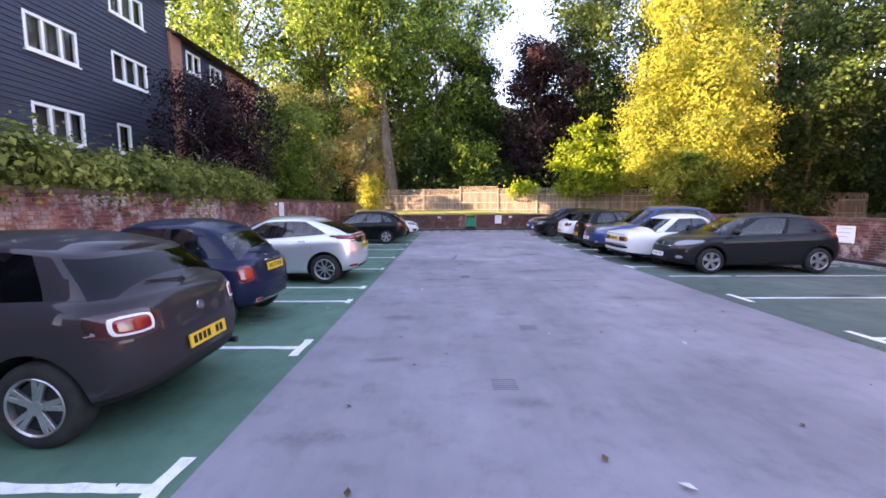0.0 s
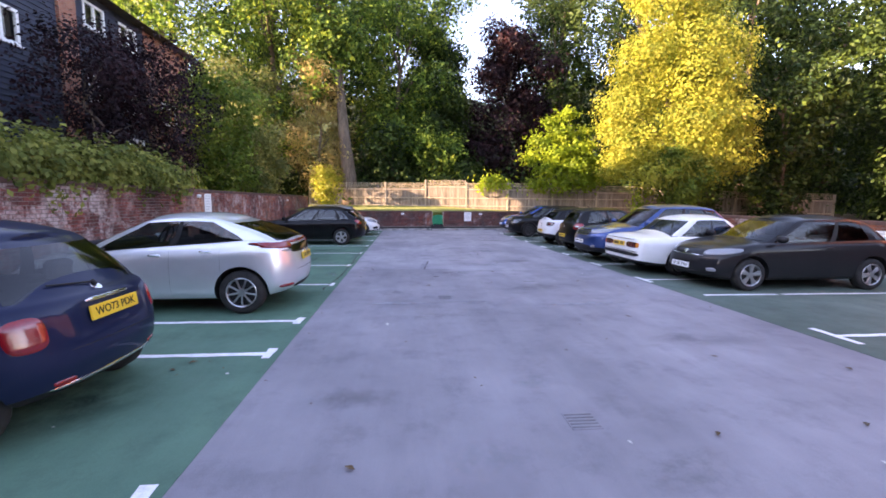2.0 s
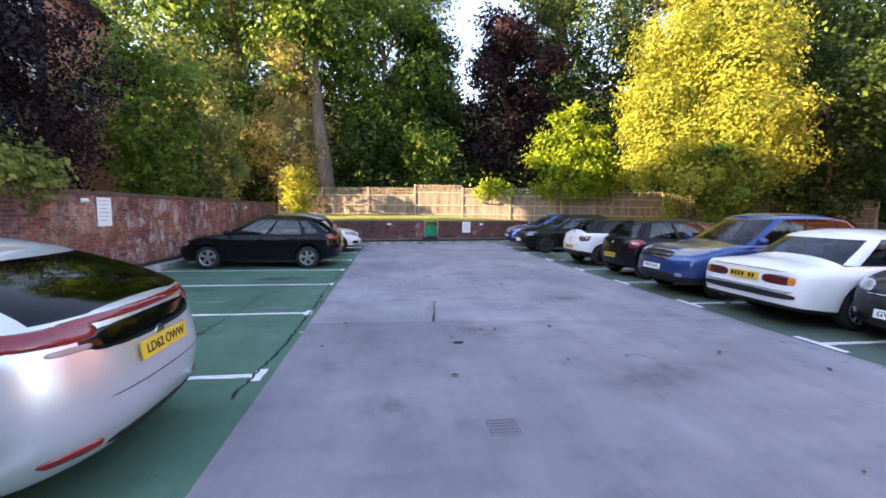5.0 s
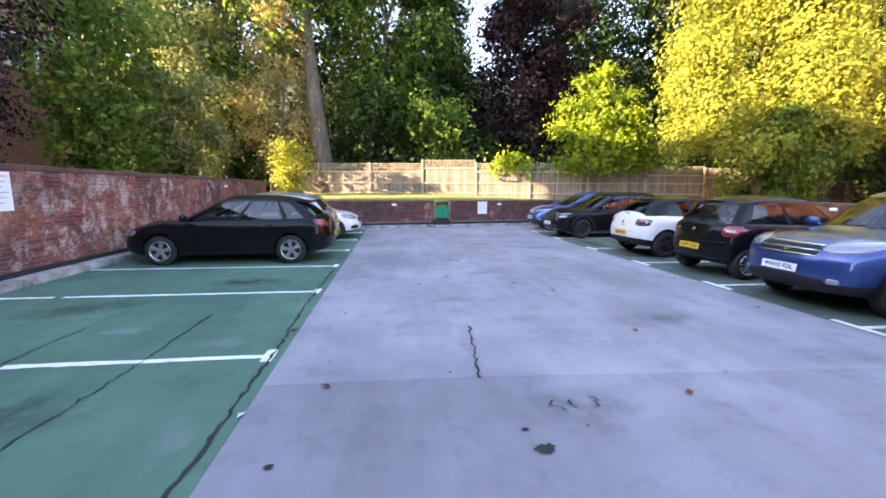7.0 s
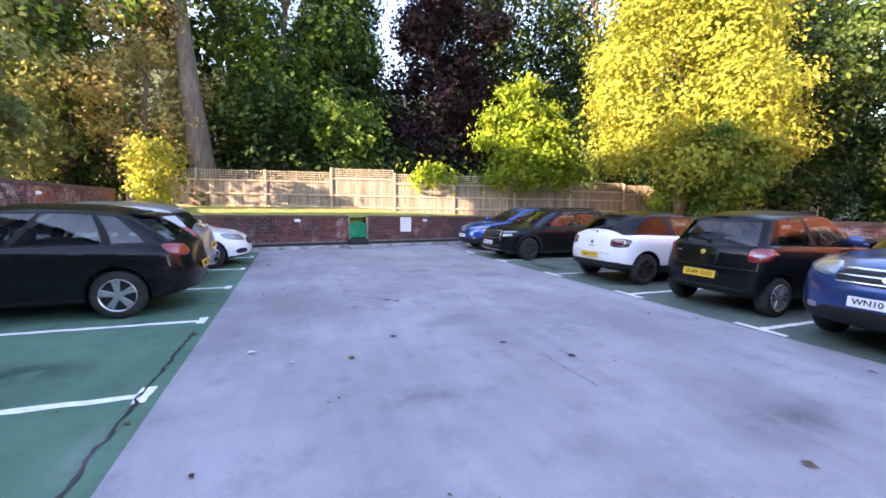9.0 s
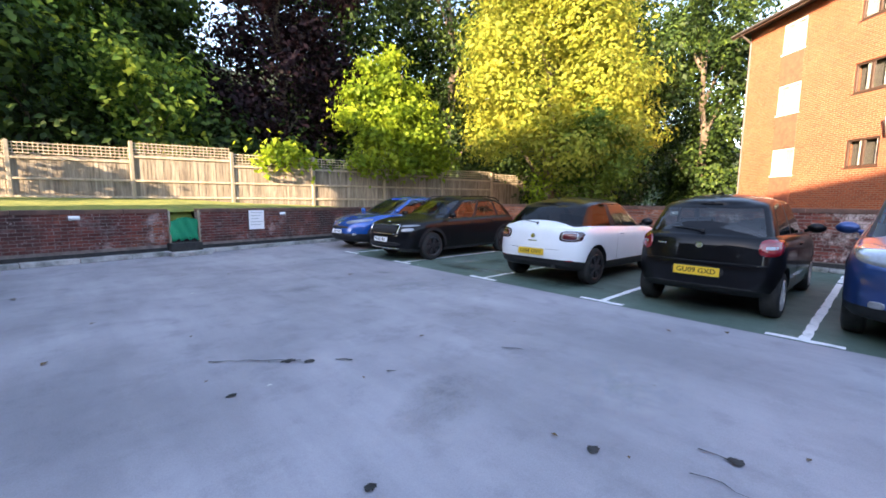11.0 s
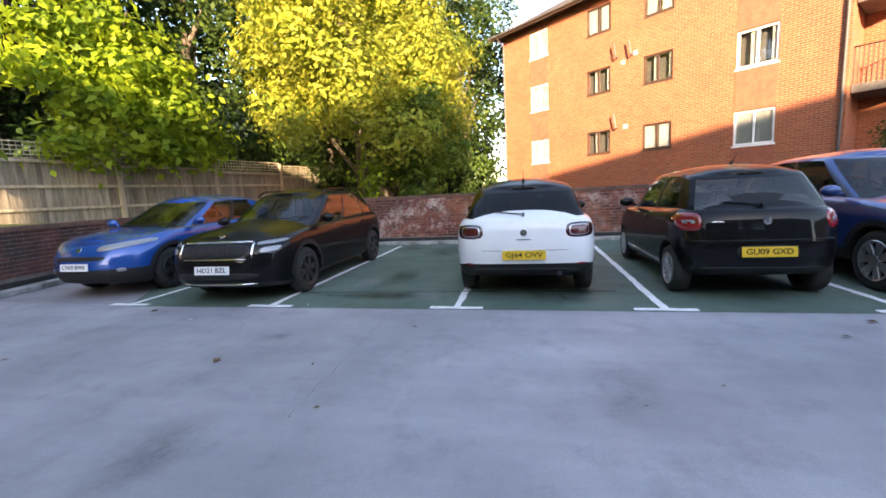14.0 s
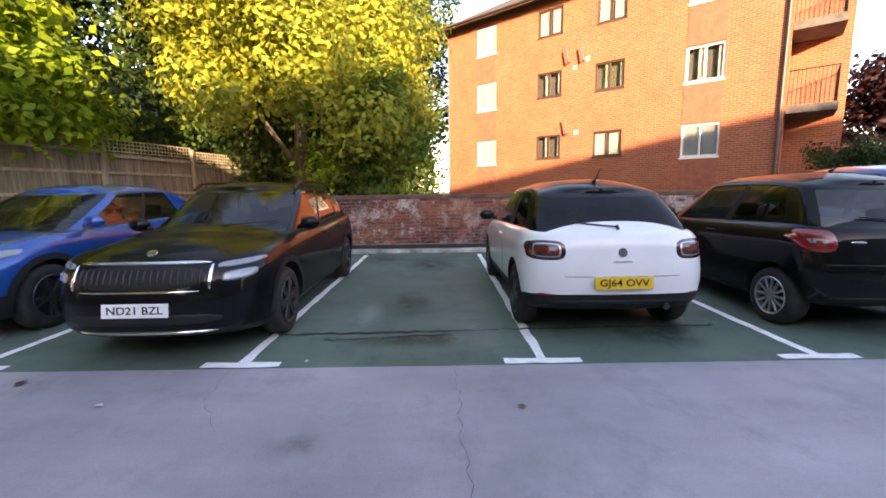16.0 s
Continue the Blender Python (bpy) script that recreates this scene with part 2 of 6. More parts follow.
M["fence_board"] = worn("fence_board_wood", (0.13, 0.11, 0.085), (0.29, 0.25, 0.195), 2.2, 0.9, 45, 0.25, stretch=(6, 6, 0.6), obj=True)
M["board"] = worn("navy_weatherboard", (0.0164, 0.0206, 0.0384), (0.0301, 0.0384, 0.0658), 3, 0.55, 50, 0.2, stretch=(0.5, 0.5, 6))
M["white"] = plain("white_frame_paint", (0.80, 0.80, 0.79), 0.4, grain=0.04)
M["brown"] = plain("brown_frame", (0.06, 0.035, 0.025), 0.45)
M["tile"] = worn("dark_roof_tile", (0.035, 0.028, 0.026), (0.08, 0.06, 0.05), 3, 0.85, 40, 0.3)
M["bldg"] = brickwork("orange_red_brick", (0.25, 0.058, 0.024), (0.36, 0.088, 0.033), (0.31, 0.19, 0.12))
M["bldg_old"] = brickwork("dark_red_brick", (0.274, 0.0891, 0.0575), (0.37, 0.13, 0.0754), (0.329, 0.26, 0.206))
M["hang"] = worn("hung_tile", (0.24, 0.075, 0.045), (0.34, 0.11, 0.06), 5, 0.85, 40, 0.3)
M["grass"] = worn("lawn", (0.13, 0.165, 0.028), (0.27, 0.28, 0.055), 2.5, 0.95, 120, 0.6)
M["hill"] = worn("dark_backdrop", (0.011, 0.0192, 0.00822), (0.0411, 0.0685, 0.0219), 0.5, 0.95, 6, 0.6)
M["earth"] = worn("woodland_floor", (0.048, 0.0384, 0.0247), (0.0959, 0.0754, 0.0411), 1.5, 0.95, 40, 0.5)
M["bark"] = worn("bark", (0.0822, 0.0617, 0.0438), (0.178, 0.137, 0.103), 5, 0.95, 30, 0.6, stretch=(1, 1, 0.25))
M["pane"] = glazing("window_glass", (0.86, 0.88, 0.88), 0.02)
M["glass"] = glazing("car_glass", (0.42, 0.47, 0.46), 0.02, 0.85)
M["privacy"] = glazing("tinted_car_glass", (0.07, 0.08, 0.09), 0.02, 0.5)
M["room"] = plain("dim_room", (0.10, 0.09, 0.08), 0.9)
M["curtain"] = plain("net_curtain", (0.78, 0.76, 0.72), 0.9)
M["plastic"] = plain("black_trim_plastic", (0.018, 0.018, 0.019), 0.55)
M["rubber"] = worn("tyre_rubber", (0.012, 0.012, 0.012), (0.028, 0.027, 0.026), 9, 0.85, 90, 0.3)
M["rib"] = plain("satin_black_rib", (0.03, 0.03, 0.032), 0.25)
M["alloy"] = plain("alloy_rim", (0.50, 0.50, 0.51), 0.3, 0.9)
M["dark_alloy"] = plain("dark_alloy", (0.07, 0.07, 0.075), 0.35, 0.8)
M["chrome"] = plain("chrome", (0.75, 0.75, 0.76), 0.12, 1.0, grain=0.03)
M["seat"] = plain("seat_cloth", (0.03, 0.03, 0.032), 0.95)
M["lamp_clear"] = plain("headlamp_lens", (0.26, 0.275, 0.30), 0.16, 0.2, 1.0, 0.12)
M["lamp_red"] = plain("tail_lamp_lens", (0.24, 0.008, 0.012), 0.15, 0.0, 1.0)
M["maroon"] = plain("maroon_ribbed_lens", (0.10, 0.010, 0.012), 0.2, 0.0, 1.0)
M["smoke"] = plain("smoked_red_lens", (0.05, 0.012, 0.016), 0.15, 0.0, 1.0)
M["lamp_amber"] = plain("indicator_lens", (0.65, 0.22, 0.03), 0.2, 0.0, 1.0)
M["plate_y"] = plain("yellow_plate", (0.80, 0.50, 0.03), 0.4, 0, 0.3, 0.04)
M["plate_w"] = plain("white_plate", (0.86, 0.86, 0.86), 0.4, 0, 0.3, 0.04)
M["ink"] = plain("plate_ink", (0.012, 0.012, 0.014), 0.5)
M["paper"] = plain("white_notice", (0.86, 0.86, 0.86), 0.6, grain=0.06)
M["print"] = plain("grey_print", (0.45, 0.46, 0.47), 0.7)
M["green_sheet"] = leaf("green_plastic", [(0.04, 0.66, 0.44), (0.07, 0.78, 0.52)], 0.5, 0.35)
M["iron"] = plain("dark_iron", (0.02, 0.02, 0.022), 0.5, 0.6)
M["pipe"] = plain("grey_pipe", (0.09, 0.075, 0.07), 0.5)
M["dead_leaf"] = worn("dead_leaf", (0.09, 0.045, 0.02), (0.24, 0.15, 0.07), 3, 0.9, 50, 0.2, island=0.5)
M["damp"] = worn("damp_patch", (0.10, 0.098, 0.105), (0.165, 0.16, 0.17), 5, 0.6, 120, 0.2)
M["litter"] = plain("pale_litter", (0.6, 0.58, 0.54), 0.8)

# ---------------------------------------------------------------- mesh helpers


def mesh_of(name, verts, faces, mat, smooth=False):
    me = bpy.data.meshes.new(name)
    me.from_pydata([tuple(v) for v in verts], [], faces)
    me.materials.append(mat)
    if smooth:
        me.polygons.foreach_set("use_smooth", [True] * len(me.polygons))
    me.update()
    return me


def thing(name, label, category, group="", at=None):
    ob = tagged(new(name), label, category, group)
    if at is not None:
        ob.matrix_world = at
    return ob


def child(name, me, parent, label="", m=None):
    ob = new(name, me)
    ob.parent = parent
    if m is not None:
        ob.matrix_local = m
    if label:
        ob["label"] = label
    return ob


def part(name, bm, material, parent, label="", smooth=False):
    me = bpy.data.meshes.new(name)
    bm.to_mesh(me)
    bm.free()
    me.materials.append(material)
    if smooth:
        me.polygons.foreach_set("use_smooth", [True] * len(me.polygons))
    return child(name, me, parent, label)


def structure(name, me, label, category="structure"):
    return tagged(new(name, me), label, category, kind="structure")


def add_box(bm, x0, x1, y0, y1, z0, z1, bev=0.0, m=None):
    r = bmesh.ops.create_cube(bm, size=1)
    vs = r["verts"]
    bmesh.ops.transform(bm, verts=vs, matrix=Matrix.Translation(((x0 + x1) / 2, (y0 + y1) / 2, (z0 + z1) / 2)) @ Matrix.Diagonal((abs(x1 - x0), abs(y1 - y0), abs(z1 - z0), 1)))
    if bev:
        es = list({e for v in vs for e in v.link_edges})
        nb = bmesh.ops.bevel(bm, geom=es, offset=bev, segments=2, affect="EDGES", profile=0.5)
        vs = list({v for f in nb["faces"] for v in f.verts} | {v for v in vs if v.is_valid})
    if m is not None:
        bmesh.ops.transform(bm, verts=vs, matrix=m)
    return bm


def box_bm(x0, x1, y0, y1, z0, z1, bev=0.0):
    return add_box(bmesh.new(), x0, x1, y0, y1, z0, z1, bev)


def tube(bm, a, b, r0, r1=None, n=10):
    """A tapered rod from a to b."""
    r1 = r0 if r1 is None else r1
    a, b = Vector(a), Vector(b)
    m = Matrix.Translation((a + b) / 2) @ (b - a).to_track_quat("Z", "Y").to_matrix().to_4x4()
    bmesh.ops.create_cone(bm, cap_ends=True, segments=n, radius1=r0, radius2=max(r1, 1e-4), depth=(b - a).length, matrix=m)
    return bm


# faces of a bevelled slab standing proud of a wall: a front and four slanted sides
def slab_data(verts, faces, o, u, v, n, w, h, d, c):
    b = len(verts)
    for (s, t, k) in ((0, 0, 0), (w, 0, 0), (w, h, 0), (0, h, 0), (c, c, d), (w - c, c, d), (w - c, h - c, d), (c, h - c, d)):
        verts.append(o + u * s + v * t + n * k)
    faces += [(b + 4, b + 5, b + 6, b + 7), (b, b + 1, b + 5, b + 4), (b + 1, b + 2, b + 6, b + 5), (b + 2, b + 3, b + 7, b + 6), (b + 3, b, b + 4, b + 7)]


# ---------------------------------------------------------------- ground
structure("ground", mesh_of("ground", [(-400, -400, -0.06), (400, -400, -0.06), (400, 400, -0.06), (-400, 400, -0.06)], [(0, 1, 2, 3)], M["earth"]), "dark bare earth and leaf litter around the car park", "ground")

LW, RW = -6.75, 11.35          # faces of the side walls
EDGE_L, EDGE_R = -1.55, 5.05   # where the bays meet the aisle


def end_y(x):
    return 27.45 + 0.165 * x


def fence_y(x):
    return 32.85 - 0.215 * x


def sheet(name, pts, z, mat, label, category):
    n = len(pts)
    verts = [(x, y, z) for x, y in pts] + [(x, y, z - 0.03) for x, y in pts]
    faces = [tuple(range(n)), tuple(range(2 * n - 1, n - 1, -1))] + [(i, i + n, (i + 1) % n + n, (i + 1) % n) for i in range(n)]
    return structure(name, mesh_of(name, verts, faces, mat), label, category)


sheet("pavement", [(LW - 0.2, -14), (RW + 0.2, -14), (RW + 0.2, end_y(RW) + 0.1), (LW - 0.2, end_y(LW) + 0.1)], 0.0, M["deck"], "scuffed lilac-grey car park deck with dark stains", "car park")
sheet("pale_coat", [(EDGE_L - 0.1, 12.9), (0.3, 12.87), (2.0, 12.75), (EDGE_R + 0.1, 12.55), (EDGE_R + 0.1, end_y(EDGE_R) - 0.2), (EDGE_L - 0.1, end_y(EDGE_L) - 0.2)], 0.002, M["deck_pale"], "paler later coat over the far half of the deck", "floor")
sheet("left_bay_coating", [(LW, -14), (EDGE_L, -14), (EDGE_L, end_y(EDGE_L) - 0.5), (LW, end_y(LW) - 0.3)], 0.004, M["green"], "worn green coating of the parking bays by the tall wall", "floor")
sheet("right_bay_coating", [(EDGE_R, -14), (RW, -14), (RW, end_y(RW) - 0.3), (EDGE_R, end_y(EDGE_R) - 3.2)], 0.004, M["green_dull"], "worn green coating of the parking bays by the low wall", "floor")


def stripe(x0, x1, y0, y1):
    """A painted line with a frayed outline."""
    n = max(3, int(max(x1 - x0, y1 - y0) / 0.12))
    verts, faces = [], []
    along_x = (x1 - x0) > (y1 - y0)
    for i in range(n + 1):
        s = i / n
        j = [random.uniform(-0.011, 0.009) for _ in range(2)]
        if along_x:
            x = x0 + s * (x1 - x0)
            verts += [(x, y0 + j[0], 0.0085), (x, y1 + j[1], 0.0085)]
        else:
            y = y0 + s * (y1 - y0)
            verts += [(x1 + j[0], y, 0.0085), (x0 + j[1], y, 0.0085)]
        if i and (n < 12 or i < 4 or i > n - 4 or random.random() > 0.03):
            faces.append((2 * i - 2, 2 * i, 2 * i + 1, 2 * i - 1))
    return verts, faces


def bay_line(y, side, x_from, x_to, tick, name="bay_line"):
    v, f = stripe(min(x_from, x_to), max(x_from, x_to), y - 0.045, y + 0.045)
    if tick:
        v2, f2 = stripe(x_from - 0.05, x_from + 0.05, y + tick[0], y + tick[1])
        f += [tuple(k + len(v) for k in q) for q in f2]
        v = v + [(a, b, c + 0.002) for a, b, c in v2]
    tagged(new(name, mesh_of(name, v, f, M["line"])), "worn white painted line between parking bays", "line", "bay lines", "structure")


for y in (-2.6, -0.1, 2.36, 4.80, 7.2, 8.45, 11.0, 13.52, 16.1, 18.32, 20.6, 22.9, 25.2):
    bay_line(y, -1, EDGE_L - 0.12, LW + 0.3, (-0.28, 0.30) if y < 6 else (-0.14, 0.16))
for y in (0.5, 2.8, 5.1, 7.4, 9.75, 11.3, 13.62, 15.84, 18.06, 20.35, 22.84, 25.1):
    bay_line(y, 1, EDGE_R + (0.32 if y < 10 else 0.06), RW - 0.5, (-0.32, 0.32) if y != 9.75 else None)


# ---------------------------------------------------------------- brick walls
def brick_wall(name, a, b, height, label, near, thick=0.33, z0=0.0, base=0.2, gaps=(), brick="brick"):
    """A free-standing wall whose face runs from a to b (seen from its right-hand normal), laid in courses,
    with a soldier coping. near: the stretch whose bricks are single parts."""
    a, b = Vector((*a, 0)), Vector((*b, 0))
    u = (b - a).normalized()
    n = Vector((-u.y, u.x, 0))
    length = (b - a).length
    up = Vector((0, 0, 1))
    root = structure(name, None, label, "wall")
    root.matrix_world = Matrix.Identity(4)
    spans, s0 = [], 0.0
    for g0, g1 in gaps:
        spans.append((s0, g0))
        s0 = g1
    spans.append((s0, length))
    bm = bmesh.new()
    frame_m = Matrix(((u.x, n.x, 0, a.x), (u.y, n.y, 0, a.y), (0, 0, 1, 0), (0, 0, 0, 1)))
    for s0, s1 in spans:
        add_box(bm, s0, s1, -thick, 0, z0, height - 0.10, 0, frame_m)
    part("core", bm, M["mortar"], root, "pale sandy mortar behind the bricks")
    bm = bmesh.new()
    for s0, s1 in spans:
        k = int((s1 - s0) / 0.9)
        for i in range(k):
            w = (s1 - s0) / k
            add_box(bm, s0 + i * w + 0.005, s0 + (i + 1) * w - 0.005, -thick - 0.03, 0.03, height - 0.10, height - random.uniform(0, 0.008), 0.008, frame_m)
    part("coping", bm, M["coping"], root, "dark weathered brick-on-edge coping")
    verts, faces, single = [], [], 0
    one = None
    row = 0
    z = z0 + base
    bw, bh = 0.225, 0.075
    while z < height - 0.12:
        for s0, s1 in spans:
            s = s0 - (bw / 2 if row % 2 else 0)
            while s < s1:
                e0, e1 = max(s, s0) + 0.005, min(s + bw, s1) - 0.005
                if e1 - e0 > 0.04:
                    whole = abs(e1 - e0 - (bw - 0.01)) < 1e-4
                    if whole and near[0] < s < near[1] and single < 300 and near[2] < z < near[3]:
                        if one is None:
                            v1, f1 = [], []
                            slab_data(v1, f1, Vector((0, 0, 0)), Vector((1, 0, 0)), up, Vector((0, 1, 0)), bw - 0.01, bh - 0.010, 0.009, 0.005)
                            one = mesh_of("brick", v1, [tuple(reversed(q)) for q in f1], M[brick])
                        ob = new("brick", one)
                        ob.parent = root
                        ob.matrix_world = frame_m @ pose(e0, random.uniform(-0.003, 0.002), z, 0, 0, random.uniform(-0.4, 0.4))
                        single += 1
                    else:
                        slab_data(verts, faces, a + u * e0 + up * z + n * random.uniform(-0.003, 0.002), u, up, n, e1 - e0, bh - 0.010, 0.009, 0.005)
                s += bw
        z += bh
        row += 1
    rest = child("bricks", mesh_of("bricks", verts, faces, M[brick]), root)
    rest["kind"] = "stuff"
    return root


brick_wall("wall_west", (LW, 31.0), (LW, -14.0), 2.02, "tall weathered red brick garden wall, pale lime patches", (11.5, 16.0, 0.5, 1.75), brick="brick_pale")
EX0, EX1 = LW - 0.05, RW + 0.1
ulen = math.hypot(EX1 - EX0, end_y(EX1) - end_y(EX0))
GAP0, GAP1 = 8.28, 9.02
brick_wall("wall_north", (EX1, end_y(EX1)), (EX0, end_y(EX0)), 1.16, "low dark red brick wall with a gap onto the lawn", (6.3, 9.9, 0.2, 1.1), gaps=((ulen - GAP1, ulen - GAP0),), base=0.26, brick="brick_sooty")
brick_wall("wall_east", (RW, -14.0), (RW, 29.2), 1.33, "low red brick wall with efflorescence along the bays", (34.4, 38.2, 0.2, 1.2))


def kerb(name, a, b, label, depth=0.3, h=0.13):
    a, b = Vector((*a, 0)), Vector((*b, 0))
    u = (b - a).normalized()
    n = Vector((-u.y, u.x, 0))
    fm = Matrix(((u.x, n.x, 0, a.x), (u.y, n.y, 0, a.y), (0, 0, 1, 0), (0, 0, 0, 1)))
    root = structure(name, None, label, "kerb")
    L = (b - a).length
    k = int(L / 0.92)
    for i in range(k):
        bm = add_box(bmesh.new(), i * L / k + 0.004, (i + 1) * L / k - 0.004, 0.015, depth, 0.002, h + random.uniform(-0.006, 0.006), 0.014, fm)
        part("kerb_stone", bm, M["concrete"], root)
    bm = add_box(bmesh.new(), 0, L, 0.012, 0.055, h, h + 0.09, 0.004, fm)
    part("flashing", bm, M["tar"], root, "black bitumen flashing strip")


kerb("kerb_west", (LW, 26.3), (LW, -6), "worn concrete kerb at the foot of the tall wall", 0.32, 0.14)
kerb("kerb_north", (EX1, end_y(EX1)), (EX0, end_y(EX0)), "pale concrete kerb at the foot of the end wall", 0.30, 0.10)
kerb("kerb_east", (RW, -6), (RW, 29.0), "pale concrete kerb at the foot of the low wall", 0.26, 0.085)

# raised gardens behind the walls
def terrace(name, pts, z, mat, label):
    bm = bmesh.new()
    f = bm.faces.new([bm.verts.new((x, y, -0.05)) for x, y in pts])
    r = bmesh.ops.extrude_face_region(bm, geom=[f])
    bmesh.ops.translate(bm, verts=[v for v in r["geom"] if isinstance(v, bmesh.types.BMVert)], vec=(0, 0, z + 0.05))
    bmesh.ops.recalc_face_normals(bm, faces=bm.faces)
    me = bpy.data.meshes.new(name)
    bm.to_mesh(me)
    bm.free()
    me.materials.append(mat)
    return structure(name, me, label, "ground")


terrace("garden_west", [(-60, -20), (LW - 0.34, -20), (LW - 0.34, 31), (-60, 31)], 1.55, M["grass"], "raised garden behind the tall wall")
lv, lf = [], []
for j in range(9):
    for i in range(25):
        x = LW - 0.3 + (RW + 0.8 - LW) * i / 24
        y = end_y(x) + 0.34 + (fence_y(x) + 0.5 - end_y(x) - 0.34) * j / 8
        rise = 0.36 * max(0.0, min(1.0, (9 - x) / 7)) * (j / 8) ** 0.8
        lv.append((x, y, 1.08 + rise + 0.02 * math.sin(x * 2.1 + y * 3)))
for j in range(8):
    for i in range(24):
        a0 = j * 25 + i
        lf.append((a0, a0 + 1, a0 + 26, a0 + 25))
structure("lawn", mesh_of("lawn", lv, lf, M["grass"], True), "sunlit mown lawn sloping up to the fence", "lawn")
terrace("woodland_bank", [(-70, 34.5), (-9, 34.6), (14, 30.2), (60, 22), (90, 80), (-70, 80)], 1.15, M["earth"], "shaded woodland floor behind the fence")


# ---------------------------------------------------------------- fence
FENCE_X = [-7.4, -4.6, -1.7, 1.2, 4.1, 6.95, 9.95, 12.85, 15.75, 18.65, 21.5, 24.4, 27.3]
fence = thing("garden_fence", "weathered closeboard fence with square trellis along its top", "fence")
for i, x in enumerate(FENCE_X):
    y = fence_y(x)
    zb = 1.0 if x < 14 else 0.2
    top = 3.12 if abs(x - 1.2) > 0.1 else 3.3
    top -= max(0, (x - 8)) * 0.035
    bm = box_bm(x - 0.055, x + 0.055, y - 0.13, y - 0.02, zb, top, 0.012)
    part("post", bm, M["wood"], fence)
    if i + 1 == len(FENCE_X):
        break
    x1 = FENCE_X[i + 1]
    y1 = fence_y(x1)
    u = Vector((x1 - x, y1 - y, 0))
    L = u.length
    u.normalize()
    fm = Matrix(((u.x, -u.y, 0, x), (u.y, u.x, 0, y - 0.06), (0, 0, 1, 0), (0, 0, 0, 1)))
    ptop = top - 0.42
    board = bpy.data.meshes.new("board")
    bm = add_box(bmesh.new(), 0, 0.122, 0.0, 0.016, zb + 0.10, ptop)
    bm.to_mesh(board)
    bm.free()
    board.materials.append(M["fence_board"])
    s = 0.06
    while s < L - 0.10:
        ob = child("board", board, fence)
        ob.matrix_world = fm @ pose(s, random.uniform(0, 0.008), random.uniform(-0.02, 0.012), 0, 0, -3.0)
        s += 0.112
    for z in (zb + 0.45, zb + 1.0, ptop - 0.09):
        bm = add_box(bmesh.new(), 0.05, L - 0.05, -0.05, -0.005, z - 0.035, z + 0.035, 0.006, fm)
        part("rail", bm, M["wood"], fence)
    bm = bmesh.new()
    for k in range(4):
        z = ptop + 0.05 + k * 0.10
        add_box(bm, 0.05, L - 0.05, -0.02, 0.0, z - 0.013, z + 0.013, 0, fm)
    s = 0.12
    while s < L - 0.08:
        add_box(bm, s - 0.011, s + 0.011, -0.004, 0.014, ptop + 0.03, ptop + 0.38, 0, fm)
        s += 0.115
    part("trellis", bm, M["wood"], fence, "square lattice trellis")["kind"] = "stuff"


# ---------------------------------------------------------------- windows and buildings
def window(parent, fm, s0, s1, z0, z1, panes, frame_mat, curtain=0.0, name="window", fw=0.07, sill=True):
    """A casement window in a wall whose run is fm's x and whose outward side is fm's -y."""
    w = part(name, add_box(bmesh.new(), s0 + 0.02, s1 - 0.02, 0.20, 0.24, z0 + 0.02, z1 - 0.02, 0, fm), M["room"], parent)
    bm = bmesh.new()
    for (a, b, c, d) in ((s0, s1, z0, z0 + fw), (s0, s1, z1 - fw, z1), (s0, s0 + fw, z0 + fw, z1 - fw), (s1 - fw, s1, z0 + fw, z1 - fw)):
        add_box(bm, a, b, -0.03, 0.06, c, d, 0, fm)
    pw = (s1 - s0) / panes
    for i in range(1, panes):
        add_box(bm, s0 + i * pw - fw * 0.5, s0 + i * pw + fw * 0.5, -0.025, 0.055, z0 + fw, z1 - fw, 0, fm)
    part("window_frame", bm, frame_mat, w)
    if sill:
        part("sill", add_box(bmesh.new(), s0 - 0.04, s1 + 0.04, -0.09, 0.02, z0 - 0.06, z0 - 0.004, 0, fm), frame_mat, w)
    for i in range(panes):
        part("pane", add_box(bmesh.new(), s0 + i * pw + fw * 0.4, s0 + (i + 1) * pw - fw * 0.4, 0.015, 0.022, z0 + fw * 0.8, z1 - fw * 0.8, 0, fm), M["pane"], w).visible_shadow = False
    if curtain:
        bm = bmesh.new()
        for i in range(panes):
            n = 9
            x0, x1 = s0 + i * pw + fw * 0.55, s0 + (i + 1) * pw - fw * 0.55
            cw = (x1 - x0) * curtain
            vs = [[bm.verts.new(fm @ Vector((x0 + cw * k / n, 0.034 + 0.012 * (k % 2), z))) for k in range(n + 1)] for z in (z0 + fw, z1 - fw)]
            for k in range(n):
                bm.faces.new((vs[0][k], vs[0][k + 1], vs[1][k + 1], vs[1][k]))
        bmesh.ops.solidify(bm, geom=list(bm.faces), thickness=0.004)
        part("curtain", bm, M["curtain"], w)
    return w


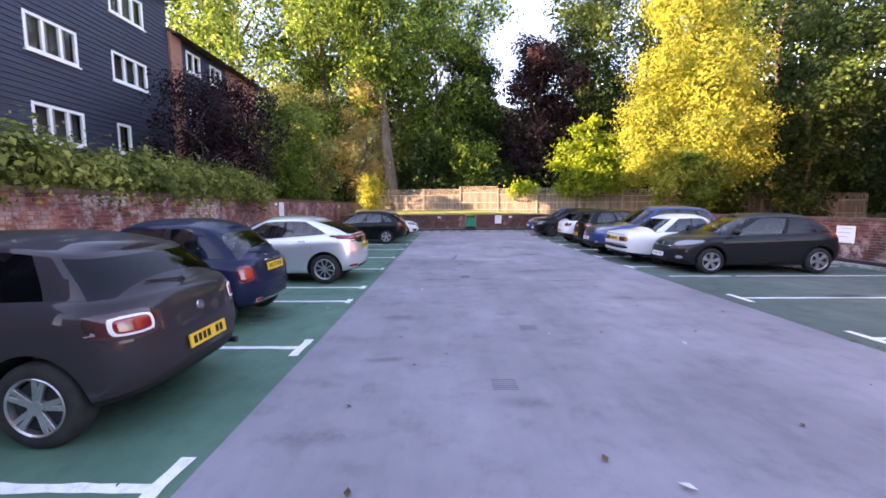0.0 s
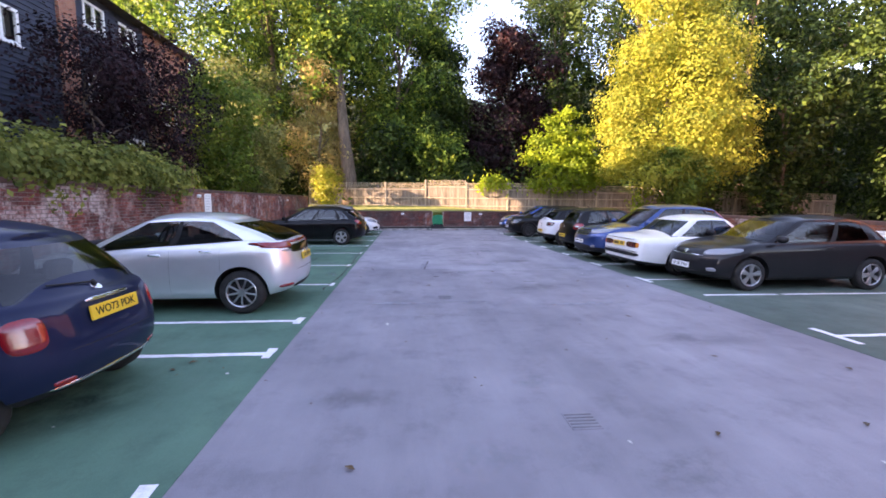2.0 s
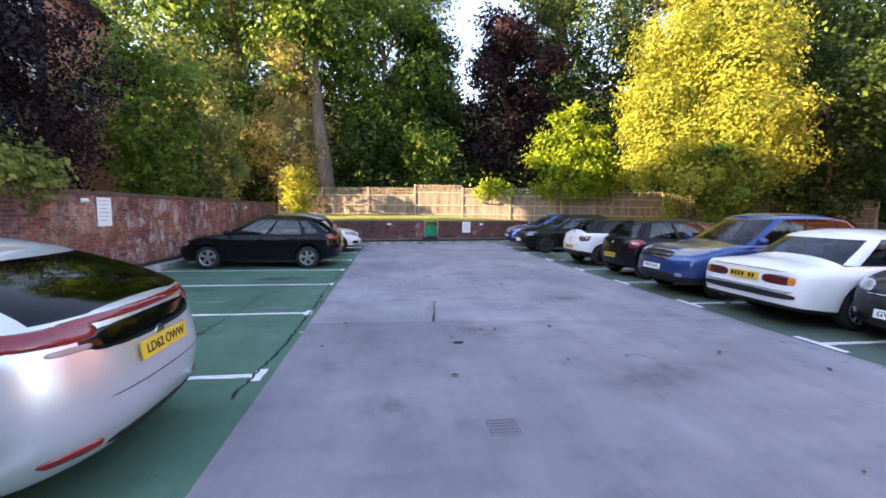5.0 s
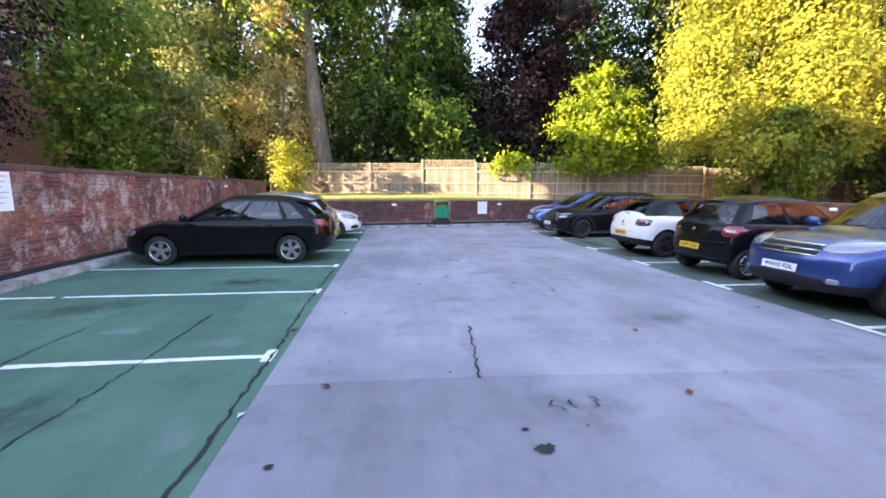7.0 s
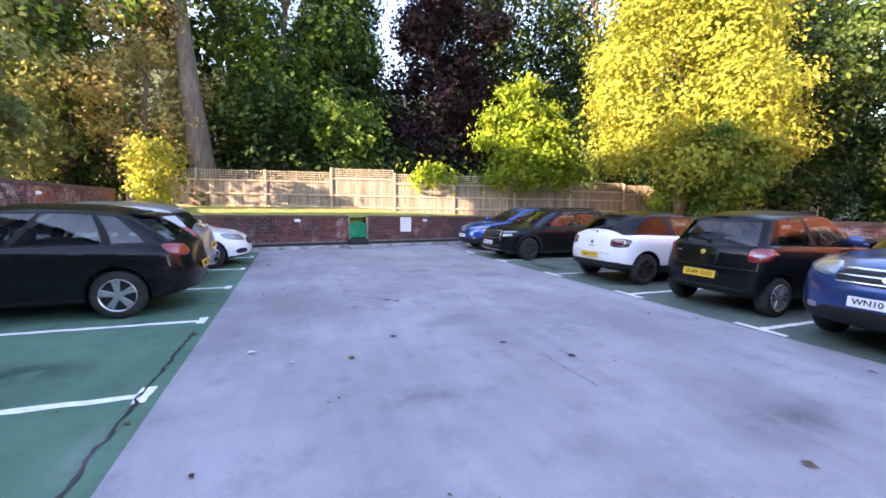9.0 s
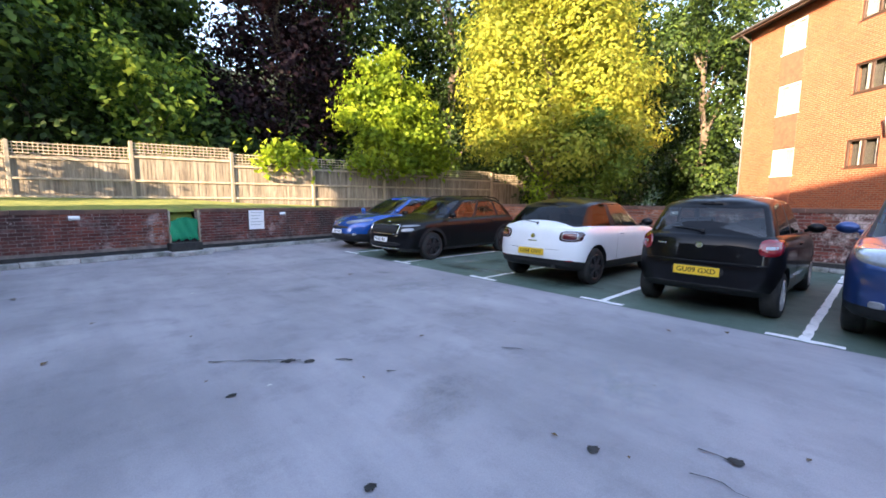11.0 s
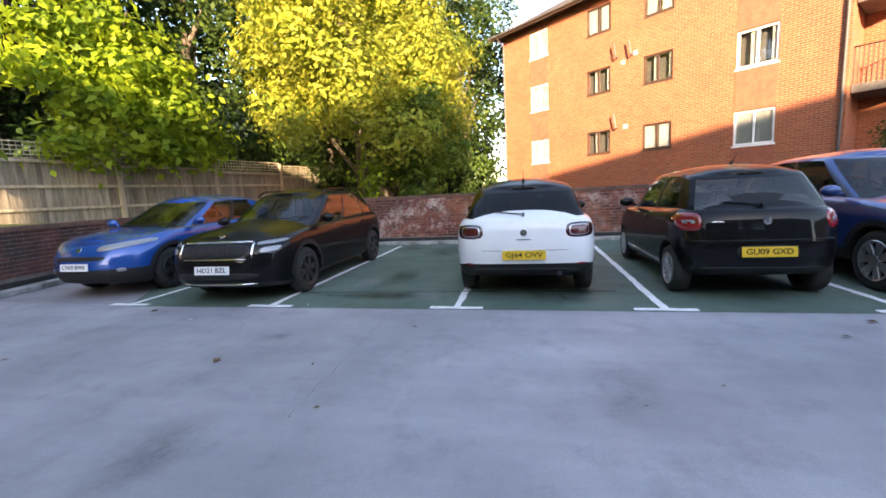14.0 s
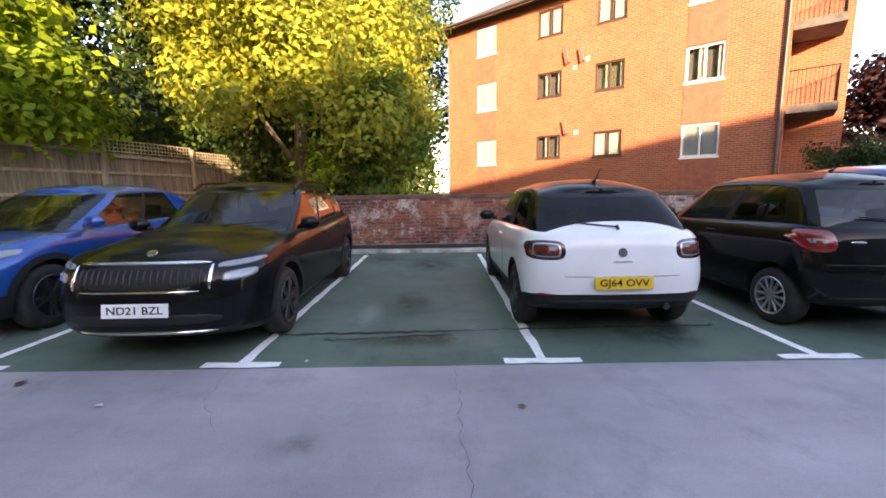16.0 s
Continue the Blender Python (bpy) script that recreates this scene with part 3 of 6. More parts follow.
def wall_with_holes(bm, s0, s1, z0, z1, thick, holes, fm):
    """Blocks of wall around rectangular openings (s0, s1, z0, z1)."""
    xs = sorted({s0, s1, *(h[0] for h in holes), *(h[1] for h in holes)})
    zs = sorted({z0, z1, *(h[2] for h in holes), *(h[3] for h in holes)})
    for i in range(len(xs) - 1):
        cx = (xs[i] + xs[i + 1]) / 2
        for j in range(len(zs) - 1):
            cz = (zs[j] + zs[j + 1]) / 2
            if not any(h[0] < cx < h[1] and h[2] < cz < h[3] for h in holes):
                add_box(bm, xs[i], xs[i + 1], 0, thick, zs[j], zs[j + 1], 0, fm)
    bmesh.ops.remove_doubles(bm, verts=bm.verts, dist=0.0005)
    bm.verts.index_update()
    seen = {}
    for f in bm.faces:
        seen.setdefault(frozenset(v.index for v in f.verts), []).append(f)
    bmesh.ops.delete(bm, geom=[f for fs in seen.values() if len(fs) > 1 for f in fs], context="FACES_ONLY")


# brick apartment block: its long face runs at a slant behind the low wall
BA = Vector((16.73 - 0.645 * 0.27, 11.286 - 0.764 * 0.27, 0))
BU = Vector((0.645, 0.764, 0)).normalized()
block = thing("apartment_building", "three-storey orange-red brick apartment block in low sun", "building")
block.matrix_world = Matrix(((BU.x, BU.y, 0, BA.x), (BU.y, -BU.x, 0, BA.y), (0, 0, 1, 0), (0, 0, 0, 1)))
I4 = Matrix.Identity(4)
B0, B1, BEAVE = -1.45, 12.60, 9.62
bw_cols = [(9.58, 10.70, "white", ((2.68, 3.83), (5.35, 6.60), (7.97, 9.22))), (6.22, 7.40, "brown", ((2.79, 3.82), (5.48, 6.55), (8.07, 9.20))), (3.60, 4.77, "brown", ((2.73, 3.77), (5.40, 6.50), (8.02, 9.15))), (0.27, 1.47, "white", ((2.50, 3.68), (5.15, 6.40), (7.85, 9.15)))]
holes = [(a, b, c, d) for a, b, _, rows in bw_cols for c, d in rows]
bm = bmesh.new()
wall_with_holes(bm, B0, B1, -0.05, BEAVE, 0.3, holes, I4)
part("wall", bm, M["bldg"], block)
part("end_wall", add_box(bmesh.new(), B1 - 0.3, B1, 0.3, 9.0, -0.05, BEAVE), M["bldg"], block)
part("back_wall", add_box(bmesh.new(), B0, B1 - 0.3, 9.0, 9.3, -0.05, BEAVE), M["bldg"], block)
part("side_wall", add_box(bmesh.new(), B0, B0 + 0.3, 0.3, 9.0, -0.05, BEAVE), M["bldg"], block)
random.seed(4)
for ci, (a, b, fr, rows) in enumerate(bw_cols):
    for ri, (c, d) in enumerate(rows):
        # full-width white curtains also stand in for sun glare on the panes
        window(block, pose(0, 0.07, 0), a, b, c, d, 2, M[fr], curtain=((0.97, 0.97, 0.97), (0.3, 0.35, 0.9), (0.95, 0.3, 0.9), (0.97, 0.35, 0.9))[ci][ri])
    if fr == "white":
        for c, d in ((1.2, rows[0][0]), (rows[0][1], rows[1][0]), (rows[1][1], rows[2][0])):
            part("tile_panel", add_box(bmesh.new(), a, b, -0.012, 0.02, c + 0.02, d - 0.07, 0.004), M["hang"], block, "darker red hung tiles between windows")
# flat balconies at the near corner
M["slab"] = worn("weathered_balcony_slab", (0.075, 0.065, 0.06), (0.14, 0.12, 0.105), 3, 0.85, 50, 0.3)
for z in (4.02, 6.62):
    part("balcony_slab", add_box(bmesh.new(), B0 - 1.30, B0 - 0.02, 0.35, 2.0, z - 0.26, z, 0.01), M["slab"], block, "dark weathered balcony slab")
    for k in range(13):
        x = B0 - 1.25 + k * 0.10
        part("baluster", tube(bmesh.new(), (x, 0.4, z), (x, 0.4, z + 1.1), 0.011, n=6), M["iron"], block)
    for k in range(1, 16):
        y = 0.4 + k * 0.10
        part("baluster", tube(bmesh.new(), (B0 - 1.25, y, z), (B0 - 1.25, y, z + 1.1), 0.011, n=6), M["iron"], block)
    bm = tube(bmesh.new(), (B0 - 1.25, 0.4, z + 1.1), (B0 - 0.02, 0.4, z + 1.1), 0.022, n=8)
    tube(bm, (B0 - 1.25, 0.4, z + 1.1), (B0 - 1.25, 2.0, z + 1.1), 0.022, n=8)
    part("railing", bm, M["iron"], block, "black iron balcony railing")
part("corner_wall", add_box(bmesh.new(), B0 - 1.55, B0 - 0.0, 2.0, 2.3, -0.05, BEAVE), M["bldg"], block)
bm = bmesh.new()
rp = [(B0 - 1.5, -0.55, BEAVE - 0.02), (B1 + 0.5, -0.55, BEAVE - 0.02), (B1 + 0.5, 9.8, BEAVE - 0.02), (B0 - 1.5, 9.8, BEAVE - 0.02), (B0 - 1.5, 4.6, BEAVE + 2.9), (B1 - 3.5, 4.6, BEAVE + 2.9)]
vs = [bm.verts.new(p) for p in rp]
for q in ((0, 1, 5, 4), (1, 2, 5), (2, 3, 4, 5), (3, 0, 4), (3, 2, 1, 0)):
    bm.faces.new([vs[k] for k in q])
bmesh.ops.recalc_face_normals(bm, faces=bm.faces)
part("roof", bm, M["tile"], block, "dark brown tiled roof")
part("fascia", add_box(bmesh.new(), B0 - 1.5, B1 + 0.5, -0.58, -0.55, BEAVE - 0.16, BEAVE + 0.02), M["brown"], block)
bm = bmesh.new()
tube(bm, (B0 - 1.5, -0.63, BEAVE - 0.03), (B1 + 0.5, -0.63, BEAVE - 0.03), 0.055)
part("gutter", bm, M["pipe"], block)
for s in (B1 - 0.10, B0 + 0.10):
    bm = bmesh.new()
    tube(bm, (s, -0.07, 0), (s, -0.07, BEAVE - 0.5), 0.042)
    tube(bm, (s, -0.07, BEAVE - 0.5), (s, -0.6, BEAVE - 0.1), 0.042)
    part("drainpipe", bm, M["pipe"], block)
for s, z in ((5.86, 6.80), (5.20, 6.75), (5.85, 3.85)):
    bm = bmesh.new()
    tube(bm, (s, 0, z), (s, -0.2, z - 0.05), 0.03)
    tube(bm, (s, -0.2, z - 0.05), (s + 0.10, -0.22, z + 0.55), 0.035)
    part("flue", bm, M["pipe"], block)
for s, z in ((5.55, 6.42), (5.0, 6.66), (5.4, 3.72)):
    part("air_vent", add_box(bmesh.new(), s, s + 0.2, -0.03, 0.01, z, z + 0.2, 0.01), M["concrete"], block)

# weatherboarded house behind the tall wall
NX = -11.5
house = thing("weatherboard_house", "three-storey house clad in dark navy weatherboard, white windows", "building")
NF = Matrix(((0, -1, 0, NX), (1, 0, 0, 0), (0, 0, 1, 0), (0, 0, 0, 1)))   # x runs along +y, outward is +x (its -y)
n_win = [(11.73, 13.39, 6.06, 7.10, 3), (11.73, 13.41, 3.60, 4.66, 3), (14.72, 16.4, 6.10, 7.11, 3), (14.72, 15.36, 3.61, 4.66, 1), (14.77, 16.4, 8.4, 9.4, 3), (8.6, 10.3, 6.06, 7.1, 3), (8.6, 10.3, 3.6, 4.66, 3), (11.73, 13.39, 8.4, 9.4, 3)]
bm = bmesh.new()
wall_with_holes(bm, -8, 17.75, 1.5, 10.4, 0.25, [w[:4] for w in n_win], NF)
part("wall", bm, M["board"], house)
z = 1.6
while z < 10.3:
    segs = [(-8.0, 17.75)]
    for w in n_win:
        if w[2] - 0.15 < z < w[3]:
            segs = [q for a, b in segs for q in ((a, min(b, w[0])), (max(a, w[1]), b)) if q[1] - q[0] > 0.05]
    for a, b in segs:
        bm = bmesh.new()
        vs = [bm.verts.new(NF @ Vector(p)) for p in ((a, -0.004, z + 0.17), (b, -0.004, z + 0.17), (b, -0.032, z), (a, -0.032, z), (b, -0.002, z - 0.002), (a, -0.002, z - 0.002))]
        bm.faces.new((vs[0], vs[3], vs[2], vs[1]))
        bm.faces.new((vs[3], vs[5], vs[4], vs[2]))
        part("weatherboard", bm, M["board"], house)
    z += 0.165
for s0, s1, z0, z1, pn in n_win:
    window(house, NF, s0, s1, z0, z1, pn, M["white"], 0.3, fw=0.085)
part("gable_wall", add_box(bmesh.new(), -8, -7.75, 0.25, 9, 1.5, 10.4, 0, NF), M["board"], house)
part("far_wall", add_box(bmesh.new(), 17.5, 17.75, 0.25, 9, 1.5, 10.4, 0, NF), M["board"], house)
part("back_wall", add_box(bmesh.new(), -8, 17.75, 9, 9.25, 1.5, 10.4, 0, NF), M["board"], house)
bm = bmesh.new()
vs = [bm.verts.new(NF @ Vector(p)) for p in ((-8.4, -0.5, 10.3), (18.1, -0.5, 10.3), (18.1, 9.7, 10.3), (-8.4, 9.7, 10.3), (-8.4, 4.6, 12.2), (18.1, 4.6, 12.2))]
for q in ((0, 1, 5, 4), (1, 2, 5), (2, 3, 4, 5), (3, 0, 4), (3, 2, 1, 0)):
    bm.faces.new([vs[k] for k in q])
bmesh.ops.recalc_face_normals(bm, faces=bm.faces)
part("roof", bm, M["tile"], house)

wing = thing("brick_house", "dark red brick house with white windows behind shrubs", "building")
w_win = [(18.95, 20.0, 7.75, 8.65, 2), (20.78, 21.8, 7.70, 8.62, 2), (18.95, 20.0, 5.2, 6.1, 2), (20.78, 21.8, 5.2, 6.1, 2), (18.95, 20.0, 3.2, 4.2, 2), (20.9, 21.9, 3.2, 4.2, 2), (23.4, 24.6, 5.2, 6.2, 2)]
bm = bmesh.new()
wall_with_holes(bm, 17.75, 22.3, 1.5, 9.0, 0.25, [w[:4] for w in w_win if w[0] < 22], NF)
part("clad_wall", bm, M["board"], wing, "dark boarded upper wall")
bm = bmesh.new()
wall_with_holes(bm, 22.3, 26.0, 1.5, 9.0, 0.25, [w[:4] for w in w_win if w[0] > 22], NF)
part("wall", bm, M["bldg_old"], wing)
part("pier", add_box(bmesh.new(), 17.78, 18.5, -0.12, -0.004, 1.5, 8.95, 0.01, NF), M["bldg_old"], wing, "red brick pier")
for s0, s1, z0, z1, pn in w_win:
    window(wing, NF, s0, s1, z0, z1, pn, M["white"], 0.3, fw=0.085)
part("end_wall", add_box(bmesh.new(), 25.75, 26.0, 0.25, 7, 1.5, 9.0, 0, NF), M["bldg_old"], wing)
bm = bmesh.new()
vs = [bm.verts.new(NF @ Vector(p)) for p in ((17.8, -0.5, 8.9), (26.4, -0.5, 8.9), (26.4, 7.5, 8.9), (17.8, 7.5, 8.9), (17.8, 3.5, 10.8), (26.4, 3.5, 10.8))]
for q in ((0, 1, 5, 4), (1, 2, 5), (2, 3, 4, 5), (3, 0, 4), (3, 2, 1, 0)):
    bm.faces.new([vs[k] for k in q])
bmesh.ops.recalc_face_normals(bm, faces=bm.faces)
part("roof", bm, M["tile"], wing)


# unseen plain block added behind the walk to cut sky light and reflections
rear = thing("terrace_house", "unseen plain brick block behind the walk, added to darken reflections", "building")
part("wall", box_bm(-14, 24, -24, -15.5, -0.05, 8.5), M["bldg_old"], rear)
bm = bmesh.new()
vs = [bm.verts.new(p) for p in ((-14.4, -15.1, 8.45), (24.4, -15.1, 8.45), (24.4, -24.4, 8.45), (-14.4, -24.4, 8.45), (-14.4, -19.7, 11.2), (24.4, -19.7, 11.2))]
for f in ((0, 1, 5, 4), (1, 2, 5), (2, 3, 4, 5), (3, 0, 4), (3, 2, 1, 0)):
    bm.faces.new([vs[k] for k in f])
bmesh.ops.recalc_face_normals(bm, faces=bm.faces)
part("roof", bm, M["tile"], rear)

# invented dark rise far behind the fence, blocks sky gaps between crowns
hv, hf = [], []
for j in range(9):
    for i in range(41):
        x = -130 + i * 6.5
        s = j / 8
        hv.append((x, 56 + 40 * s + 3 * math.sin(i * 0.9) - 0.25 * x * (x > 20) * 0.6, -0.1 + (20 + 2.2 * math.sin(i * 1.7 + j)) * min(1, s * 2.2) ** 0.6 * (0.0 if j == 0 else 1)))
for j in range(8):
    for i in range(40):
        a = j * 41 + i
        hf.append((a, a + 1, a + 42, a + 41))
structure("backdrop", mesh_of("backdrop", hv, hf, M["hill"], True), "dark backdrop rise added to block sky between the trees", "hill")


# ---------------------------------------------------------------- cars
from mathutils.bvhtree import BVHTree


def lerp_table(table, u):
    if u <= table[0][0]:
        return table[0][1]
    for (a, p), (b, q) in zip(table, table[1:]):
        if u <= b:
            t = (u - a) / max(1e-6, b - a)
            return p + (q - p) * t
    return table[-1][1]


def smooth_profile(pts, keys, n=4):
    """Catmull-Rom through the profile, keeping every control point."""
    out = []
    for i in range(len(pts) - 1):
        p0, p1, p2, p3 = pts[max(0, i - 1)], pts[i], pts[i + 1], pts[min(len(pts) - 1, i + 2)]
        for k in range(n):
            t = k / n
            v = []
            for c in range(2):
                m1 = (p2[c] - p0[c]) * 0.32
                m2 = (p3[c] - p1[c]) * 0.32
                v.append((2 * t**3 - 3 * t**2 + 1) * p1[c] + (t**3 - 2 * t**2 + t) * m1 + (-2 * t**3 + 3 * t**2) * p2[c] + (t**3 - t**2) * m2)
            out.append((v[0], v[1]))
    out.append(pts[-1])
    fixed = [out[0]]
    for u, z in out[1:]:
        fixed.append((max(u, fixed[-1][0] + 0.002), z))
    return fixed


def make_wheel(car, at, r, w, rim_mat, spokes, side):
    hub = part("wheel", tube(bmesh.new(), (0, -w * 0.3, 0), (0, w * 0.25, 0), r * 0.55, n=24), M["plastic"], car)
    hub.matrix_local = at
    prof = [(r * 0.66, -w / 2 + 0.01), (r * 0.80, -w / 2 - 0.004), (r * 0.95, -w / 2 + 0.012), (r, -w / 2 + 0.04), (r, w / 2 - 0.04), (r * 0.95, w / 2 - 0.012), (r * 0.80, w / 2), (r * 0.66, w / 2)]
    n = 36
    vs = [(p * math.cos(2 * math.pi * i / n), q, p * math.sin(2 * math.pi * i / n)) for i in range(n) for p, q in prof]
    k = len(prof)
    fs = [(i * k + j, i * k + j + 1, ((i + 1) % n) * k + j + 1, ((i + 1) % n) * k + j) for i in range(n) for j in range(k - 1)]
    child("tyre", mesh_of("tyre", vs, fs, M["rubber"], True), hub)
    bm = bmesh.new()
    y0 = -w / 2
    prof = [(r * 0.68, y0 + 0.002), (r * 0.66, y0 - 0.004), (r * 0.62, y0 + 0.004), (r * 0.60, y0 + 0.05)]
    rows = [[bm.verts.new((p * math.cos(2 * math.pi * i / n), q, p * math.sin(2 * math.pi * i / n))) for p, q in prof] for i in range(n)]
    for i in range(n):
        for j in range(len(prof) - 1):
            bm.faces.new((rows[i][j], rows[i][j + 1], rows[(i + 1) % n][j + 1], rows[(i + 1) % n][j]))
    for s in range(spokes):
        a = 360 * s / spokes
        for off in ((-9, 9) if spokes < 8 else (0,)):
            m = pose(0, 0, 0, 0, a + off * 0.6, 0)
            wd = 0.020 if spokes < 8 else 0.013
            add_box(bm, -wd * 1.0, wd * 1.0, y0 + 0.006, y0 + 0.036, r * 0.10, r * 0.63, 0.006, m @ pose(0, 0, 0, 0, off * 0.35, 0))
    tube(bm, (0, y0 + 0.002, 0), (0, y0 + 0.05, 0), r * 0.17, r * 0.20, 18)
    part("rim", bm, rim_mat, hub)
    return hub


def decal(car, tree, name, mat, corners, direction, lift=0.012, n=(10, 5), label="", round_=0.0, parent=None):
    """A panel laid on the car's skin: four corners, thrown along a direction."""
    c = [Vector(p) for p in corners]
    d = Vector(direction).normalized()
    bm = bmesh.new()
    grid = []
    for j in range(n[1] + 1):
        row = []
        for i in range(n[0] + 1):
            s, t = i / n[0], j / n[1]
            if round_:
                k = abs(2 * t - 1) ** 3
                s2 = 0.5 + (s - 0.5) * (1 - round_ * k)
                k2 = abs(2 * s - 1) ** 3
                t2 = 0.5 + (t - 0.5) * (1 - round_ * k2)
                s, t = s2, t2
            p = (c[0] * (1 - s) + c[1] * s) * (1 - t) + (c[3] * (1 - s) + c[2] * s) * t
            hit, nor, _, _ = tree.ray_cast(p - d * 3, d)
            if hit is None:
                hit, nor, _, _ = tree.find_nearest(p)
            if nor.dot(d) > 0:
                nor = -nor
            edge = i in (0, n[0]) or j in (0, n[1])
            row.append(bm.verts.new(hit + nor * (-0.004 if edge else lift)))
        grid.append(row)
    for j in range(n[1]):
        for i in range(n[0]):
            bm.faces.new((grid[j][i], grid[j][i + 1], grid[j + 1][i + 1], grid[j + 1][i]))
    bmesh.ops.recalc_face_normals(bm, faces=bm.faces)
    return part(name, bm, mat, parent or car, label, True)


def lettering(text, size, mat, parent, m, name="registration", width=None):
    cu = bpy.data.curves.new("letters", "FONT")
    cu.body, cu.size, cu.align_x, cu.align_y, cu.extrude = text, size, "CENTER", "CENTER", 0.001
    cu.offset = 0.0012
    tmp = bpy.data.objects.new("letters", cu)
    me = bpy.data.meshes.new_from_object(tmp)
    bpy.data.objects.remove(tmp)
    if width and len(me.vertices):
        xs = [v.co.x for v in me.vertices]
        k = width / max(1e-6, max(xs) - min(xs))
        me.transform(Matrix.Diagonal((k, 1, 1, 1)))
    me.materials.clear()
    me.materials.append(mat)
    return child(name, me, parent, "", m)


def number_plate(car, tree, text, x_end, z, mat, sign, y=0.0, tilt=8):
    """A plate at the nose (sign 1) or the tail (sign -1)."""
    hit, _, _, _ = tree.ray_cast(Vector((x_end + sign * 3, y, z)), Vector((-sign, 0, 0)))
    hit = hit or Vector((x_end, y, z))
    m = Matrix.Translation(hit + Vector((sign * 0.022, 0, 0))) @ pose(0, 0, 0, 90 - tilt, 0, 90 if sign > 0 else -90)
    p = part("number_plate", box_bm(-0.26, 0.26, -0.0555, 0.0555, -0.012, 0.004, 0.003), mat, car)
    p.matrix_local = m
    if text:
        lettering(text, 0.085, M["ink"], p, pose(0, 0, 0.0048), width=0.44)
    else:
        for k in range(7):
            if k != 4:
                part("registration", box_bm(-0.22 + k * 0.063, -0.175 + k * 0.063, -0.03, 0.035, 0.004, 0.0055), M["ink"], p)
    return p


def half_outline(xn, xt, w, an, at, en, et, fr):
    """Half of a car's plan at one level, from the middle of the nose to the middle of the tail."""
    n = 9
    pts = []
    for k in range(n + 1):
        p = radians(90 * k / n)
        pts.append((xn - an + an * max(0.0, math.cos(p)) ** (2 / en), w * math.sin(p) ** (2 / en)))
    pts += [(xn - an + (xt + at - xn + an) * f, w) for f in fr]
    for k in range(n, -1, -1):
        p = radians(90 * k / n)
        pts.append((xt + at - at * max(0.0, math.cos(p)) ** (2 / et), w * math.sin(p) ** (2 / et)))
    pts[0], pts[-1] = (pts[0][0], 0.0), (pts[-1][0], 0.0)
    return pts, n


def loft(levels, cap_z, cap_mat, verts, faces, mats, wall_mat, floor_mat=None):
    """Skin over half outlines [(x, y, z), ...] stacked upwards, closed by a crowned lid."""
    m = len(levels[0])
    ring = 2 * m - 2
    base = len(verts)
    for lv in levels:
        verts += [tuple(p) for p in lv] + [(x, -y, z) for x, y, z in lv[-2:0:-1]]
    for j in range(len(levels) - 1):
        for k in range(ring):
            a, b = base + j * ring + k, base + j * ring + (k + 1) % ring
            faces.append((a, b, b + ring, a + ring))
            mats.append(wall_mat(j, k if k < m - 1 else ring - 1 - k, k >= m - 1))
    K = 9

    def lid(lv, first, zf, mf, flip):
        rows = []
        for i in range(1, m - 1):
            x, w, z = lv[i]
            row = [first + i]
            for q in range(1, K):
                y = w * (1 - 2 * q / K)
                row.append(len(verts))
                verts.append((x, y, zf(x, y, w, z)))
            row.append(first + ring - i)
            rows.append((x, row))
        out = []
        for i in range(len(rows) - 1):
            for q in range(K):
                out.append(((rows[i][1][q], rows[i][1][q + 1], rows[i + 1][1][q + 1], rows[i + 1][1][q]), (rows[i][0] + rows[i + 1][0]) / 2))
        for q in range(K):
            out.append(((first, rows[0][1][q + 1], rows[0][1][q]), rows[0][0]))
            out.append(((first + m - 1, rows[-1][1][q], rows[-1][1][q + 1]), rows[-1][0]))
        for f, x in out:
            faces.append(f if flip else tuple(reversed(f)))
            mats.append(mf(x))

    lid(levels[-1], base + (len(levels) - 1) * ring, cap_z, cap_mat, False)
    lid(levels[0], base, lambda x, y, w, z: z, lambda x: floor_mat, True)


LOWER = [(0.0, 0.86, 0.13, 0.13), (0.03, 0.925, 0.07, 0.07), (0.10, 0.965, 0.035, 0.03), (0.22, 0.985, 0.008, 0.008), (0.36, 0.996, 0.0, 0.0), (0.50, 1.0, 0.008, 0.006),
         (0.62, 1.0, 0.022, 0.022), (0.72, 0.998, 0.045, 0.038), (0.79, 0.996, 0.07, 0.048), (0.83, 0.988, 0.085, 0.055), (0.90, 0.972, 0.12, 0.07), (0.955, 0.945, 0.17, 0.09), (0.985, 0.918, 0.22, 0.11), (1.0, 0.885, 0.27, 0.135)]
UPPER = [(0.0, 0.0), (0.06, 0.0), (0.16, 0.0), (0.34, 0.0), (0.52, 0.0), (0.70, 0.001), (0.83, 0.004), (0.89, 0.009), (0.94, 0.020), (0.975, 0.038), (1.0, 0.075)]


